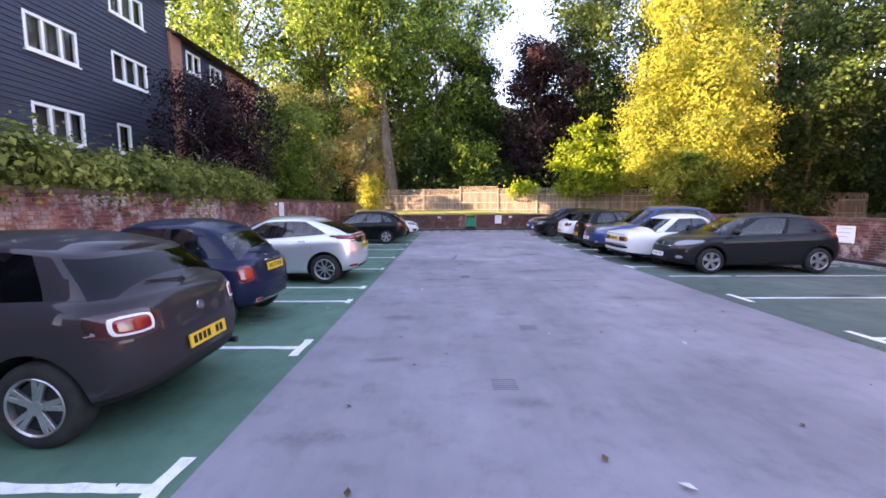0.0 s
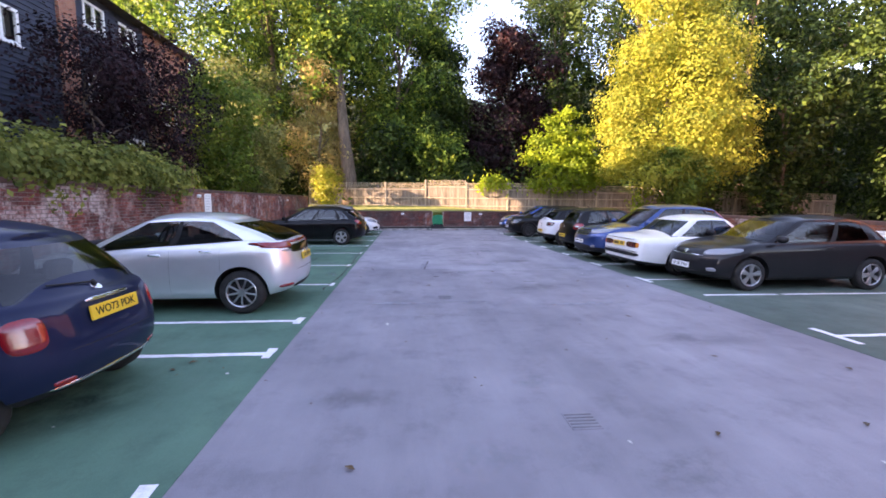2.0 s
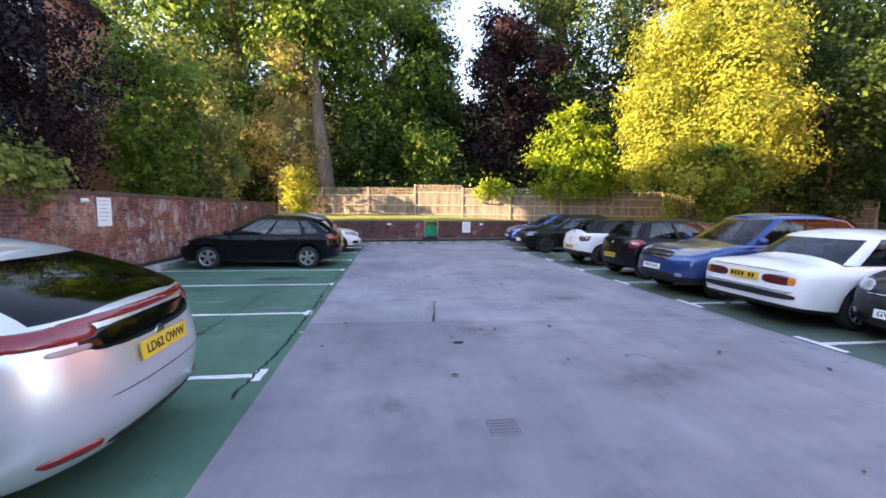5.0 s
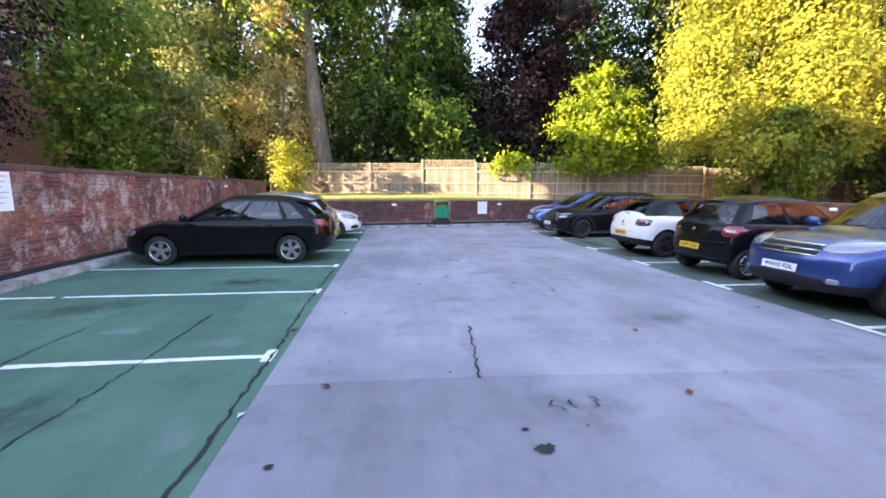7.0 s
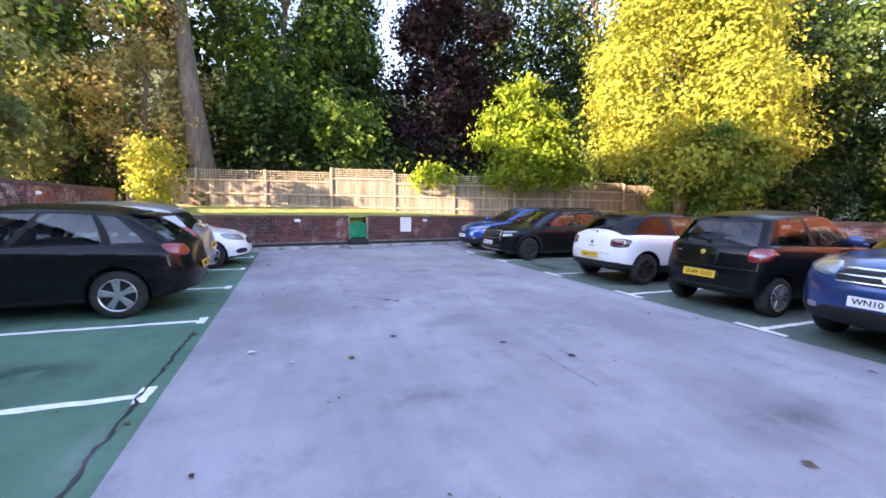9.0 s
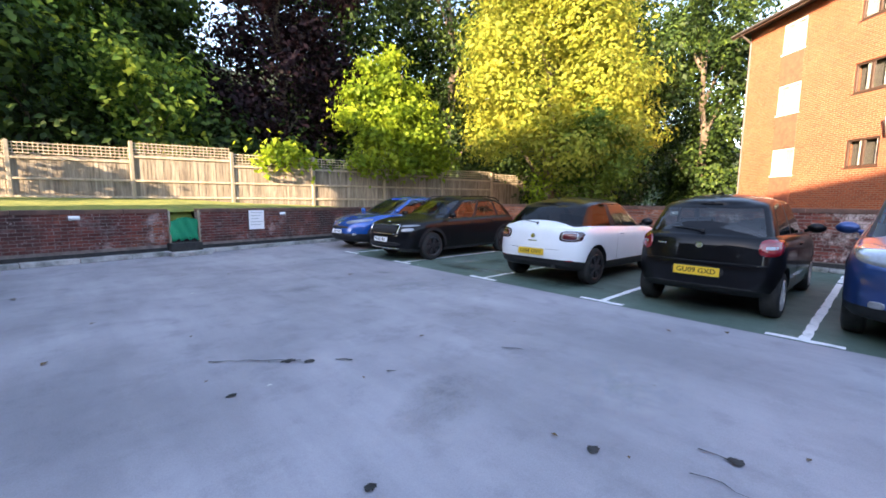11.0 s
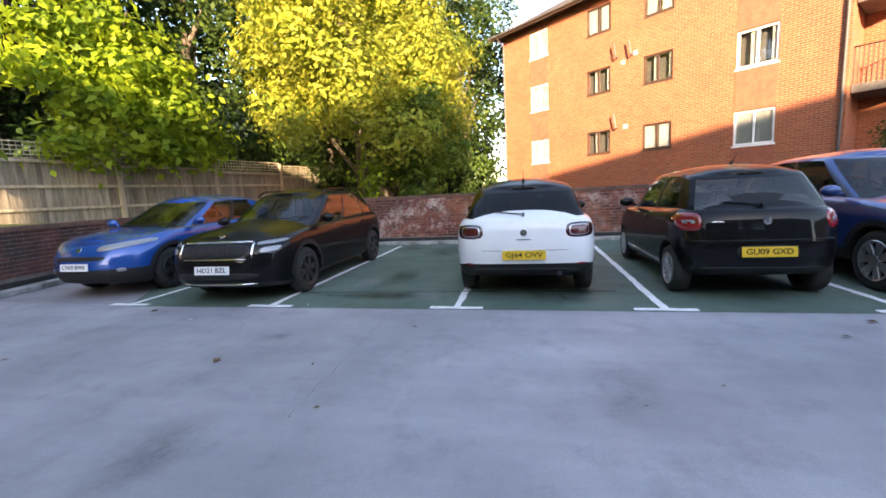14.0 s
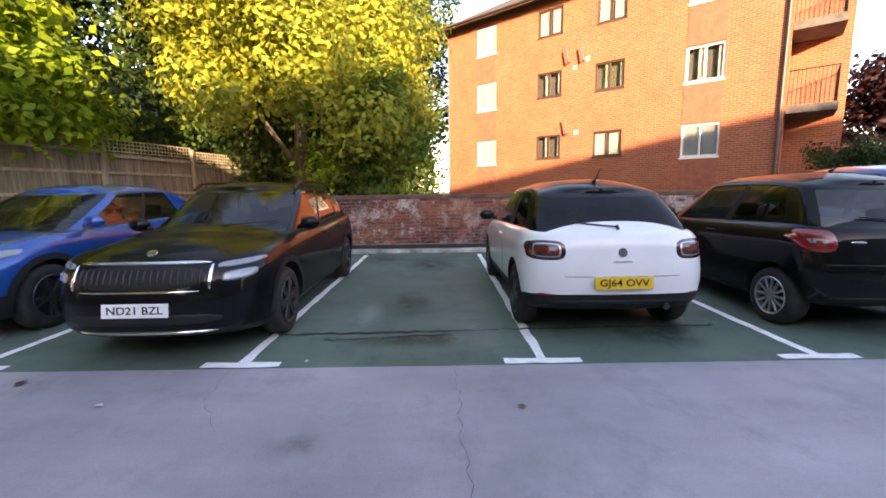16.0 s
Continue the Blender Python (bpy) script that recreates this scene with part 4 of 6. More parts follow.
def car(label, at, S, body, roof_mat=None, glass_rear=None):
    """A car, nose along its own +x, standing on its own z = 0. u runs from the nose to the tail."""
    L, W = S["L"], S["W"]
    hw = W / 2
    c = thing("car", label, "car", "parked cars", at)
    prof = smooth_profile(S["top"], None)
    topz = lambda u: lerp_table(prof, u)
    belt = lambda u: lerp_table(S["belt"], u)
    under = S.get("bottom", [(0, 0.26), (0.5, 0.20), (L - 0.6, 0.22), (L, 0.31)])
    ws0, ws1, rw0, rw1 = S["glass"]
    spans = S["side"]
    BODY, TRIM, WS, RG, ROOF, SILL, CABIN, S0 = 0, 1, 2, 3, 4, 5, 6, 7
    verts, faces, mats = [], [], []
    an, en = S.get("nose_a", 0.80), S.get("nose_e", 2.5)
    at_, et = S.get("tail_a", 0.48), S.get("tail_e", 2.7)
    rake_n, rake_t = S.get("rake_n", 1.0), S.get("rake_t", 1.0)
    fr = [k / 22 for k in range(1, 22)]
    levels = []
    for t, wf, nb, tb in LOWER:
        half, _ = half_outline(L / 2 - nb * rake_n, -L / 2 + tb * rake_t, hw * wf, an, at_, en, et, fr)
        levels.append([(x, y, lerp_table(under, L / 2 - x) * (1 - t) + t * belt(L / 2 - x)) for x, y in half])
    u_n, u_t = 0.27 * rake_n, L - 0.135 * rake_t
    in0, in1 = ws0 + 0.14, rw1 - 0.10

    def lid_z(x, y, w, z):
        u = L / 2 - x
        if in0 < u < in1:
            return z + 0.005
        ramp_ = min(1.0, max(0.0, min(u - u_n, u_t - u) / 0.22)) ** 0.6
        return z + max(0.0, topz(u) - z) * (1 - abs(y / w) ** 2.6) * ramp_

    dark = S.get("sill", 1)
    loft(levels, lid_z, lambda x: CABIN if in0 < L / 2 - x < in1 else BODY, verts, faces, mats, lambda j, i, far: SILL if j <= dark else BODY, SILL)
    me = bpy.data.meshes.new("shell")
    me.from_pydata(verts, [], faces)
    me.polygons.foreach_set("material_index", mats)
    me.update()
    # greenhouse: windscreen, side glass, rear glass and roof
    cuts = sorted({q for a, b in spans for q in (a, b)})
    u_a, u_b = ws0 * 0.45 + ws1 * 0.55 + 0.10, rw0 * 0.5 + rw1 * 0.5 - 0.10
    cuts = [min(0.985, max(0.015, (q - u_a) / (u_b - u_a))) for q in cuts]
    fr2 = sorted({*cuts, *[k / 14 for k in range(1, 14)]})
    wb = hw * 0.885 - 0.012
    tum = S.get("tumble", 0.165)
    gl, edge = [], lambda u: topz(min(max(u, ws1 + 0.05), rw0 - 0.02)) - 0.06
    for g, r in UPPER:
        uf = ws0 + (ws1 - ws0) * (g ** 0.93) + r * 0.6
        ur = rw1 + (rw0 - rw1) * (g ** S.get("back_bow", 1.25)) - r * 0.4
        half, nn = half_outline(L / 2 - uf, L / 2 - ur, wb * (1 - tum * g ** 1.15) - r, 0.36 - 0.06 * g, 0.26 - 0.04 * g, 2.3, S.get("back_e", 2.6), fr2)
        gl.append([(x, y, (belt(L / 2 - x) - 0.025) * (1 - g) + g * edge(L / 2 - x)) for x, y in half])
    mids = [None] * nn + [(a + b) / 2 for a, b in zip([0, *fr2], [*fr2, 1])] + [None] * nn
    nseg = len(mids)
    wspan = [((min(0.985, max(0.015, (a - u_a) / (u_b - u_a)))), (min(0.985, max(0.015, (b - u_a) / (u_b - u_a))))) for a, b in spans]

    def skin(j, i, far):
        g = (UPPER[j][0] + UPPER[j + 1][0]) / 2
        if mids[i] is None:
            if i < nn:
                return WS if i < nn - 2 and g < 0.955 else ROOF
            k = nseg - 1 - i
            if k < S.get("wrap_glass", nn - 3) and 0.06 < g < 0.90:
                return RG
            return ROOF if g > 0.5 or roof_mat else BODY
        if g > 0.88:
            return ROOF
        for q, (a, b) in enumerate(wspan):
            if a < mids[i] < b and g > 0.06:
                return S0 + 2 * q + (1 if far else 0)
        lo, hi = wspan[0][0], wspan[-1][1]
        return TRIM if lo < mids[i] < hi or g < 0.06 else (ROOF if roof_mat else BODY)

    def roof_z(x, y, w, z):
        u = L / 2 - x
        near = min(u - ws1, rw0 - u) + 0.10
        return z + 0.075 * (1 - abs(y / w) ** 2.4) * min(1.0, max(0.0, near / 0.4)) ** 0.5

    v2, f2, mats2 = [], [], []
    loft(gl, roof_z, lambda x: ROOF, v2, f2, mats2, skin, CABIN)
    k0 = len(verts)
    tree = BVHTree.FromPolygons([Vector(v) for v in verts + v2], faces + [tuple(k + k0 for k in f) for f in f2])
    # wheel wells
    r = S["r"]
    bmc = bmesh.new()
    for u in S["axles"]:
        for sgn in (-1, 1):
            tube(bmc, (L / 2 - u, sgn * (W / 2 - 0.30), r + 0.01), (L / 2 - u, sgn * (W / 2 + 0.2), r + 0.01), r + S.get("gap", 0.055), n=32)
    mec = bpy.data.meshes.new("wells")
    for f in bmc.faces:
        f.material_index = TRIM
    bmc.to_mesh(mec)
    bmc.free()
    roofm = roof_mat or body
    slots = [body, M["plastic"], M["glass"], glass_rear or M["glass"], roofm, S.get("sill_mat") or M["plastic"], M["seat"]] + [M["glass"]] * (2 * len(spans))
    for m_ in slots:
        me.materials.append(m_)
        mec.materials.append(m_)
    shell, cutter = new("shell", me), new("wells", mec)
    mod = shell.modifiers.new("wells", "BOOLEAN")
    mod.operation, mod.object, mod.solver = "DIFFERENCE", cutter, "EXACT"
    bpy.context.view_layer.update()
    cut = bpy.data.meshes.new_from_object(shell.evaluated_get(bpy.context.evaluated_depsgraph_get()))
    bpy.data.objects.remove(shell)
    bpy.data.objects.remove(cutter)
    names = {BODY: "body", TRIM: "window_trim", WS: "windscreen", RG: "rear_window", ROOF: "roof", SILL: "sill", CABIN: "cabin_trim"}
    groups = {}
    for p in cut.polygons:
        groups.setdefault(p.material_index, []).append(tuple(p.vertices))
    co = [v.co.copy() for v in cut.vertices]
    k0 = len(co)
    co += [Vector(v) for v in v2]
    for f, mi in zip(f2, mats2):
        groups.setdefault(mi, []).append(tuple(k + k0 for k in f))
    wells = []
    if TRIM in groups:
        wells = [f for f in groups[TRIM] if sum(co[k].z for k in f) / len(f) < 0.85]
        groups[TRIM] = [f for f in groups[TRIM] if sum(co[k].z for k in f) / len(f) >= 0.85]
    jobs = [(mi, fs, names.get(mi, "side_window")) for mi, fs in sorted(groups.items()) if mi != TRIM]
    for x0, x1 in ((-9, 0), (0, 9)):
        for sg in (-1, 1):
            q = [f for f in wells if x0 < co[f[0]].x <= x1 and co[f[0]].y * sg > 0]
            if q:
                jobs.append((TRIM, q, "wheel_arch"))
    left = list(groups.get(TRIM, ()))
    while left:
        seen, comp = set(left[0]), [left.pop(0)]
        grew = True
        while grew:
            grew = False
            for f in list(left):
                if seen & set(f):
                    seen |= set(f)
                    comp.append(f)
                    left.remove(f)
                    grew = True
        jobs.append((TRIM, comp, "pillar_trim"))
    for mi, fs, jname in jobs:
        used = sorted({k for f in fs for k in f})
        idx = {k: q for q, k in enumerate(used)}
        m2 = mesh_of(jname, [co[k] for k in used], [tuple(idx[k] for k in f) for f in fs], slots[mi] if mi < S0 or mi - S0 < 2 * S.get("clear", 9) else (glass_rear or M["glass"]), True)
        m2.set_sharp_from_angle(angle=radians(38))
        child(jname, m2, c)
    # wheels
    for u in S["axles"]:
        for sgn in (-1, 1):
            m = Matrix.Translation((L / 2 - u, sgn * (W / 2 - 0.115), r)) @ pose(0, 0, 0, 0, random.uniform(0, 70), 0 if sgn < 0 else 180)
            make_wheel(c, m, r, 0.20, S.get("rim", M["alloy"]), S.get("spokes", 5), sgn)
    # cabin
    zs = S["belt"][len(S["belt"]) // 2][1]
    for u in (ws1 + 0.35, min(ws1 + 1.15, rw0 - 0.05)):
        for y in (-0.36, 0.36):
            bm = add_box(bmesh.new(), -0.09, 0.09, -0.23, 0.23, zs - 0.2, zs + 0.06, 0.05, pose(L / 2 - u, y, 0, 0, -8, 0))
            add_box(bm, -0.05, 0.05, -0.12, 0.12, zs + 0.05, zs + 0.22, 0.04, pose(L / 2 - u, y, 0, 0, -8, 0))
            part("seat", bm, M["seat"], c)
    part("dashboard", box_bm(L / 2 - ws0 - 0.62, L / 2 - ws0 - 0.22, -W / 2 + 0.26, W / 2 - 0.26, zs - 0.12, zs + 0.005, 0.05), M["seat"], c)
    bm2 = bmesh.new()
    for k in range(20):
        a0, a1 = 2 * math.pi * k / 20, 2 * math.pi * (k + 1) / 20
        tube(bm2, (0.18 * math.cos(a0), 0.18 * math.sin(a0), 0), (0.18 * math.cos(a1), 0.18 * math.sin(a1), 0), 0.014, n=6)
    tube(bm2, (-0.17, 0, 0), (0.17, 0, 0), 0.02, n=6)
    sw = part("steering_wheel", bm2, M["plastic"], c)
    sw.matrix_local = pose(L / 2 - ws1 + 0.12, -0.36, zs + 0.02, 0, 65, 0)
    # mirrors
    um = S.get("mirror", ws0 + 0.42)
    zm = lerp_table(S["belt"], um) + 0.09
    for sgn in (-1, 1):
        bm = bmesh.new()
        bmesh.ops.create_uvsphere(bm, u_segments=14, v_segments=9, radius=1)
        bmesh.ops.transform(bm, verts=bm.verts, matrix=Matrix.Translation((L / 2 - um, sgn * (W / 2 + 0.06), zm)) @ Matrix.Diagonal((0.075, 0.115, 0.075, 1)))
        tube(bm, (L / 2 - um, sgn * (W / 2 - 0.08), zm - 0.05), (L / 2 - um, sgn * (W / 2 + 0.02), zm - 0.02), 0.025)
        part("wing_mirror", bm, S.get("mirror_mat") or body, c, "", True)
    # shut lines, handles
    for sgn in (-1, 1):
        d = (0, -sgn, 0)
        for u0, u1 in S["doors"]:
            for u in (u0, u1):
                zt = lerp_table(S["belt"], u)
                x = L / 2 - u
                decal(c, tree, "door_seam", M["plastic"], [(x - 0.004, 0, 0.27), (x + 0.004, 0, 0.27), (x + 0.004, 0, zt - 0.01), (x - 0.004, 0, zt - 0.01)], d, 0.002, (2, 10))
            x = L / 2 - u1 + 0.20
            zt = lerp_table(S["belt"], u1) - 0.13
            decal(c, tree, "door_handle", S.get("handle_mat") or body, [(x - 0.09, 0, zt - 0.018), (x + 0.09, 0, zt - 0.018), (x + 0.09, 0, zt + 0.018), (x - 0.09, 0, zt + 0.018)], d, 0.028, (6, 4))
        if S.get("strip"):
            z = S["strip"]
            decal(c, tree, "rubbing_strip", S.get("strip_mat") or M["plastic"], [(-L * 0.26, 0, z - 0.02), (L * 0.24, 0, z - 0.02), (L * 0.24, 0, z + 0.02), (-L * 0.26, 0, z + 0.02)], d, 0.010, (20, 3))
        if S.get("cladding"):
            for u in S["axles"]:
                R = r + 0.085
                bm = bmesh.new()
                prev = None
                for k in range(17):
                    a = math.pi * k / 16
                    pair = []
                    for rr in (R - 0.03, R + 0.035):
                        p = Vector((L / 2 - u + rr * math.cos(a), sgn * 3, r + rr * math.sin(a)))
                        hit, nor, _, _ = tree.ray_cast(p, Vector(d))
                        pair.append(bm.verts.new((hit if hit else Vector((p.x, sgn * W / 2, p.z))) + Vector((0, sgn * 0.008, 0))))
                    if prev:
                        bm.faces.new((prev[0], prev[1], pair[1], pair[0]))
                    prev = pair
                part("arch_trim", bm, M["plastic"], c, "", True)
    # bonnet and tailgate seams, lamps, grilles, badges: (name, material, corners seen end on, which end, lift)
    for nm, mat, q, end, lift, lab in S["panels"]:
        d = (-1, 0, 0) if end == "front" else (1, 0, 0)
        X = L / 2 if end == "front" else -L / 2
        mirror = (1, -1) if nm in ("headlamp", "tail_lamp", "fog_lamp", "indicator", "reflector", "air_intake", "lamp_core", "exhaust") else (1,)
        for sgn in mirror:
            if nm == "badge":
                yc, zc = (q[0][0] + q[1][0]) / 2, (q[0][1] + q[2][1]) / 2
                hit, nor, _, _ = tree.ray_cast(Vector((X * 2, yc, zc)), Vector(d))
                if hit:
                    m_ = Matrix.Translation(hit) @ nor.to_track_quat("Z", "Y").to_matrix().to_4x4()
                    bm = bmesh.new()
                    bmesh.ops.create_cone(bm, cap_ends=True, segments=22, radius1=0.046, radius2=0.040, depth=0.016, matrix=m_)
                    part(nm, bm, mat, c, lab)
                continue
            cs = [(X, sgn * y, z) for y, z in q]
            decal(c, tree, nm, mat, cs, d, min(lift, 0.013) if nm != "bumper" else 0.03, (14, 8), lab, 0.22)
    # wipers
    def on_skin(y, z, end):
        hit, nor, _, _ = tree.ray_cast(Vector((end * 4, y, z)), Vector((-end, 0, 0)))
        return hit + Vector((end * 0.02, 0, 0.006)) if hit else Vector((end * L / 2, y, z))

    for y in (-0.42, 0.16):
        z = topz(ws0) + 0.02
        part("wiper", tube(bmesh.new(), on_skin(y, z, 1), on_skin(y + 0.46, z + 0.02, 1), 0.007, n=6), M["plastic"], c)
    if S.get("rear_wiper"):
        z = belt(rw1) + 0.045
        bm = tube(bmesh.new(), on_skin(0.0, z, -1), on_skin(0.36, z + 0.035, -1), 0.007, n=6)
        tube(bm, on_skin(0.0, z - 0.02, -1), on_skin(0.0, z + 0.012, -1), 0.013)
        part("rear_wiper", bm, M["plastic"], c)
    if S.get("aerial"):
        u = S["aerial"]
        z = topz(u) + 0.012
        bm = tube(bmesh.new(), (L / 2 - u + 0.03, 0, z - 0.02), (L / 2 - u - 0.01, 0, z + 0.03), 0.028, 0.012, 8)
        tube(bm, (L / 2 - u, 0, z), (L / 2 - u - 0.15, 0, z + 0.13), 0.006, 0.004, 6)
        part("aerial", bm, M["plastic"], c)
    if S.get("spoiler"):
        z = topz(rw0) - 0.035
        part("spoiler", add_box(bmesh.new(), -0.19, 0.10, -W * 0.29, W * 0.29, -0.018, 0.018, 0.012, pose(L / 2 - rw0 + 0.01, 0, z, 0, -6, 0)), S.get("spoiler_mat") or roofm, c)
    if S.get("rails"):
        for sgn in (-1, 1):
            bm = bmesh.new()
            y = sgn * (wb * (1 - tum) - 0.035)
            prev = None
            for k in range(11):
                u = ws1 + 0.1 + (rw0 - ws1 - 0.2) * k / 10
                p = Vector((L / 2 - u, y, topz(u) - 0.065 + (0.06 if 0 < k < 10 else 0.0)))
                if prev:
                    tube(bm, prev, p, 0.016, n=8)
                prev = p
            part("roof_rail", bm, S["rails"], c)
    for text, z, sgn, mat in S["plates"]:
        number_plate(c, tree, text, sgn * L / 2, z, mat, sgn)
    for y0, y1, z0, z1, nb in S.get("ribs", ()):
        for k in range(nb):
            y = y0 + (y1 - y0) * (k + 0.5) / nb
            decal(c, tree, "grille_rib", M["rib"], [(L / 2, y - 0.007, z0), (L / 2, y + 0.007, z0), (L / 2, y + 0.007, z1), (L / 2, y - 0.007, z1)], (-1, 0, 0), 0.022, (2, 4))
    for y, z in S.get("pipes", ()):
        part("exhaust", tube(bmesh.new(), (-L / 2 + 0.16, y, z), (-L / 2 + 0.03, y, z), 0.03, n=16), M["dark_alloy"], c)
    return c


CH, DK, RED, CL, PL, AM = M["chrome"], M["plastic"], M["lamp_red"], M["lamp_clear"], M["plate_y"], M["lamp_amber"]


def hatch(L=4.0, W=1.72, H=1.46, hood=0.92, belt=0.96, ws=(0.95, 1.75), tail=0.42, r=0.31, axles=None, **kw):
    """Numbers for a two-box car, from a few sizes."""
    u0, u1 = ws
    rt = L - tail - kw.pop("roof_back", 0.12)
    S = dict(L=L, W=W, r=r, axles=axles or (0.82, L - 0.70),
             top=[(0.0, 0.42), (0.02, 0.60), (0.065, hood - 0.17), (0.20, hood - 0.08), (0.55, hood - 0.015), (u0, hood + 0.03), ((u0 + u1) / 2, (hood + H) / 2 + 0.05), (u1, H - 0.05), (u1 + 0.45, H), ((u1 + rt) / 2 + 0.3, H), (rt, H - 0.08), (rt + (L - 0.17 - rt) * 0.52, (H + belt) / 2 + 0.02), (L - 0.17, belt + 0.06), (L - 0.10, belt - 0.05), (L - 0.04, 0.72), (L - 0.005, 0.52), (L, 0.42)],
             glass=(u0, u1, rt, L - 0.17), belt=[(0, hood - 0.16), (u0, belt - 0.06), (u1 + 0.4, belt - 0.02), (rt, belt + 0.02), (L, belt)],
             side=[(u0 + 0.34, u1 + 0.62), (u1 + 0.70, rt - 0.12)], doors=[(u0 + 0.38, u1 + 0.66), (u1 + 0.66, rt - 0.2)],
             plates=[], panels=[], rear_wiper=True)
    S.update(kw)
    if "shoulder" in S:
        S["belt"] = S.pop("shoulder")
    return S


def P(name, mat, y0, y1, z0, z1, end, lift=0.012, lab="", slant=0.0):
    return (name, mat, [(y0, z0), (y1, z0 + slant), (y1, z1 + slant), (y0, z1)], end, lift, lab)


def seams(H, belt, hw, end="rear"):
    return [P("tailgate_seam", DK, -hw, hw, belt - 0.36, belt - 0.352, end, 0.002)]


def rear_at(x, y, yaw=0.0, L=4.0):
    """Tail towards the aisle at x, on the tall wall's side: nose to -x."""
    return pose(x - L / 2, y, 0, 0, 0, 180 + yaw)


# --- bays by the tall wall
grey = paint("graphite_paint", (0.036, 0.031, 0.036), 0.6, 0.3)
S = hatch(L=3.95, W=1.72, H=1.46, hood=0.94, belt=1.01, tail=0.38, r=0.31, side=[(1.35, 2.45), (2.62, 3.3)], doors=[(1.3, 2.5)], wrap_glass=8, tail_e=3.0, clear=1, spokes=5, pipes=((-0.55, 0.335),),
          plates=[("", 0.58, -1, PL)], panels=[
              P("tail_lamp", M["smoke"], 0.47, 0.86, 0.73, 0.96, "rear", 0.006, "dark smoked tail lamp surround"), P("lamp_core", M["white"], 0.50, 0.79, 0.755, 0.925, "rear", 0.009, "pale ring of light guide"), P("indicator", RED, 0.525, 0.765, 0.775, 0.905, "rear", 0.013, "red tail lamp"), P("bumper_insert", DK, -0.62, 0.62, 0.33, 0.45, "rear", 0.006), P("badge", CH, -0.05, 0.05, 0.80, 0.86, "rear", 0.010),
              P("headlamp", CL, 0.45, 0.80, 0.62, 0.74, "front"), P("grille", DK, -0.4, 0.4, 0.4, 0.6, "front")] + seams(1.46, 0.98, 0.6))
car("dark graphite three-door hatchback parked nose to the tall wall", rear_at(-2.05, 3.58, 0, 3.95), S, grey, glass_rear=M["privacy"])

navy = paint("navy_paint", (0.010, 0.016, 0.045), 0.45, 0.28)
S = hatch(L=3.57, W=1.63, H=1.49, hood=0.95, belt=0.96, ws=(0.85, 1.55), tail=0.45, r=0.29, side=[(1.2, 2.25), (2.38, 2.85)], doors=[(1.15, 2.3)], spokes=9, axles=(0.68, 2.98),
          plates=[("WO73 PDK", 0.82, -1, PL)], panels=[
              P("tail_lamp", RED, 0.54, 0.74, 0.66, 0.90, "rear", 0.016, "red ring-shaped tail lamp", -0.02), P("lamp_core", navy, 0.60, 0.68, 0.73, 0.83, "rear", 0.012), P("chrome_bar", CH, -0.24, 0.24, 0.895, 0.925, "rear", 0.02), P("badge", CH, -0.05, 0.05, 0.95, 1.01, "rear", 0.012),
              P("bumper_trim", CH, -0.60, 0.60, 0.345, 0.368, "rear", 0.012, "chrome strip on the bumper"), P("reflector", RED, 0.40, 0.55, 0.37, 0.41, "rear"), P("headlamp", CL, 0.42, 0.66, 0.62, 0.8, "front")] + seams(1.49, 0.96, 0.5))
car("small rounded navy blue city car parked nose to the wall", rear_at(-2.50, 6.2, 0, 3.57), S, navy)

silver = paint("silver_paint", (0.754, 0.767, 0.795), 0.7, 0.33)
S = hatch(L=4.25, W=1.77, H=1.45, hood=0.88, belt=1.0, ws=(0.95, 1.95), r=0.325, axles=(0.90, 3.50), side=[(1.62, 2.48), (2.56, 3.36)], doors=[(1.5, 2.52), (2.52, 3.22)], spokes=9, handle_mat=CH, rear_wiper=False, sill=0, tail_a=0.55, tail_e=2.6, rake_t=1.2, back_bow=1.35, tumble=0.15, cladding=False,
          top=[(0.0, 0.42), (0.03, 0.60), (0.09, 0.70), (0.25, 0.79), (0.6, 0.86), (0.95, 0.92), (1.45, 1.22), (1.95, 1.41), (2.4, 1.46), (2.85, 1.465), (3.3, 1.43), (3.7, 1.30), (4.02, 1.125), (4.13, 1.09), (4.18, 0.92), (4.215, 0.74), (4.245, 0.55), (4.25, 0.42)], glass=(0.95, 1.95, 3.30, 4.10), shoulder=[(0, 0.70), (0.95, 0.86), (1.9, 0.96), (3.1, 1.05), (3.6, 1.09), (4.25, 1.08)],
          plates=[("LD62 OWW", 0.80, -1, PL)], panels=[
              P("tail_lamp", RED, 0.44, 0.875, 0.95, 1.055, "rear", 0.013, "long pointed red tail lamp", 0.02), P("lamp_core", M["lamp_clear"], 0.50, 0.70, 0.91, 0.945, "rear", 0.010, "clear lower lamp"), P("lower_rear_glass", M["privacy"], -0.60, 0.60, 0.865, 1.02, "rear", 0.006), P("spoiler_bar", RED, -0.68, 0.68, 1.025, 1.07, "rear", 0.013, "red light bar across the rear window"), P("badge", CH, -0.05, 0.05, 0.84, 0.89, "rear"), P("reflector", RED, 0.5, 0.76, 0.37, 0.42, "rear"), P("bumper_insert", DK, -0.5, 0.5, 0.32, 0.40, "rear", 0.006),
              P("headlamp", CL, 0.4, 0.8, 0.6, 0.76, "front")] + seams(1.45, 0.98, 0.55))
car("silver five-door hatchback with a sloping tail and red lamps", rear_at(-1.84, 9.72, 0, 4.25), S, silver, glass_rear=M["privacy"])

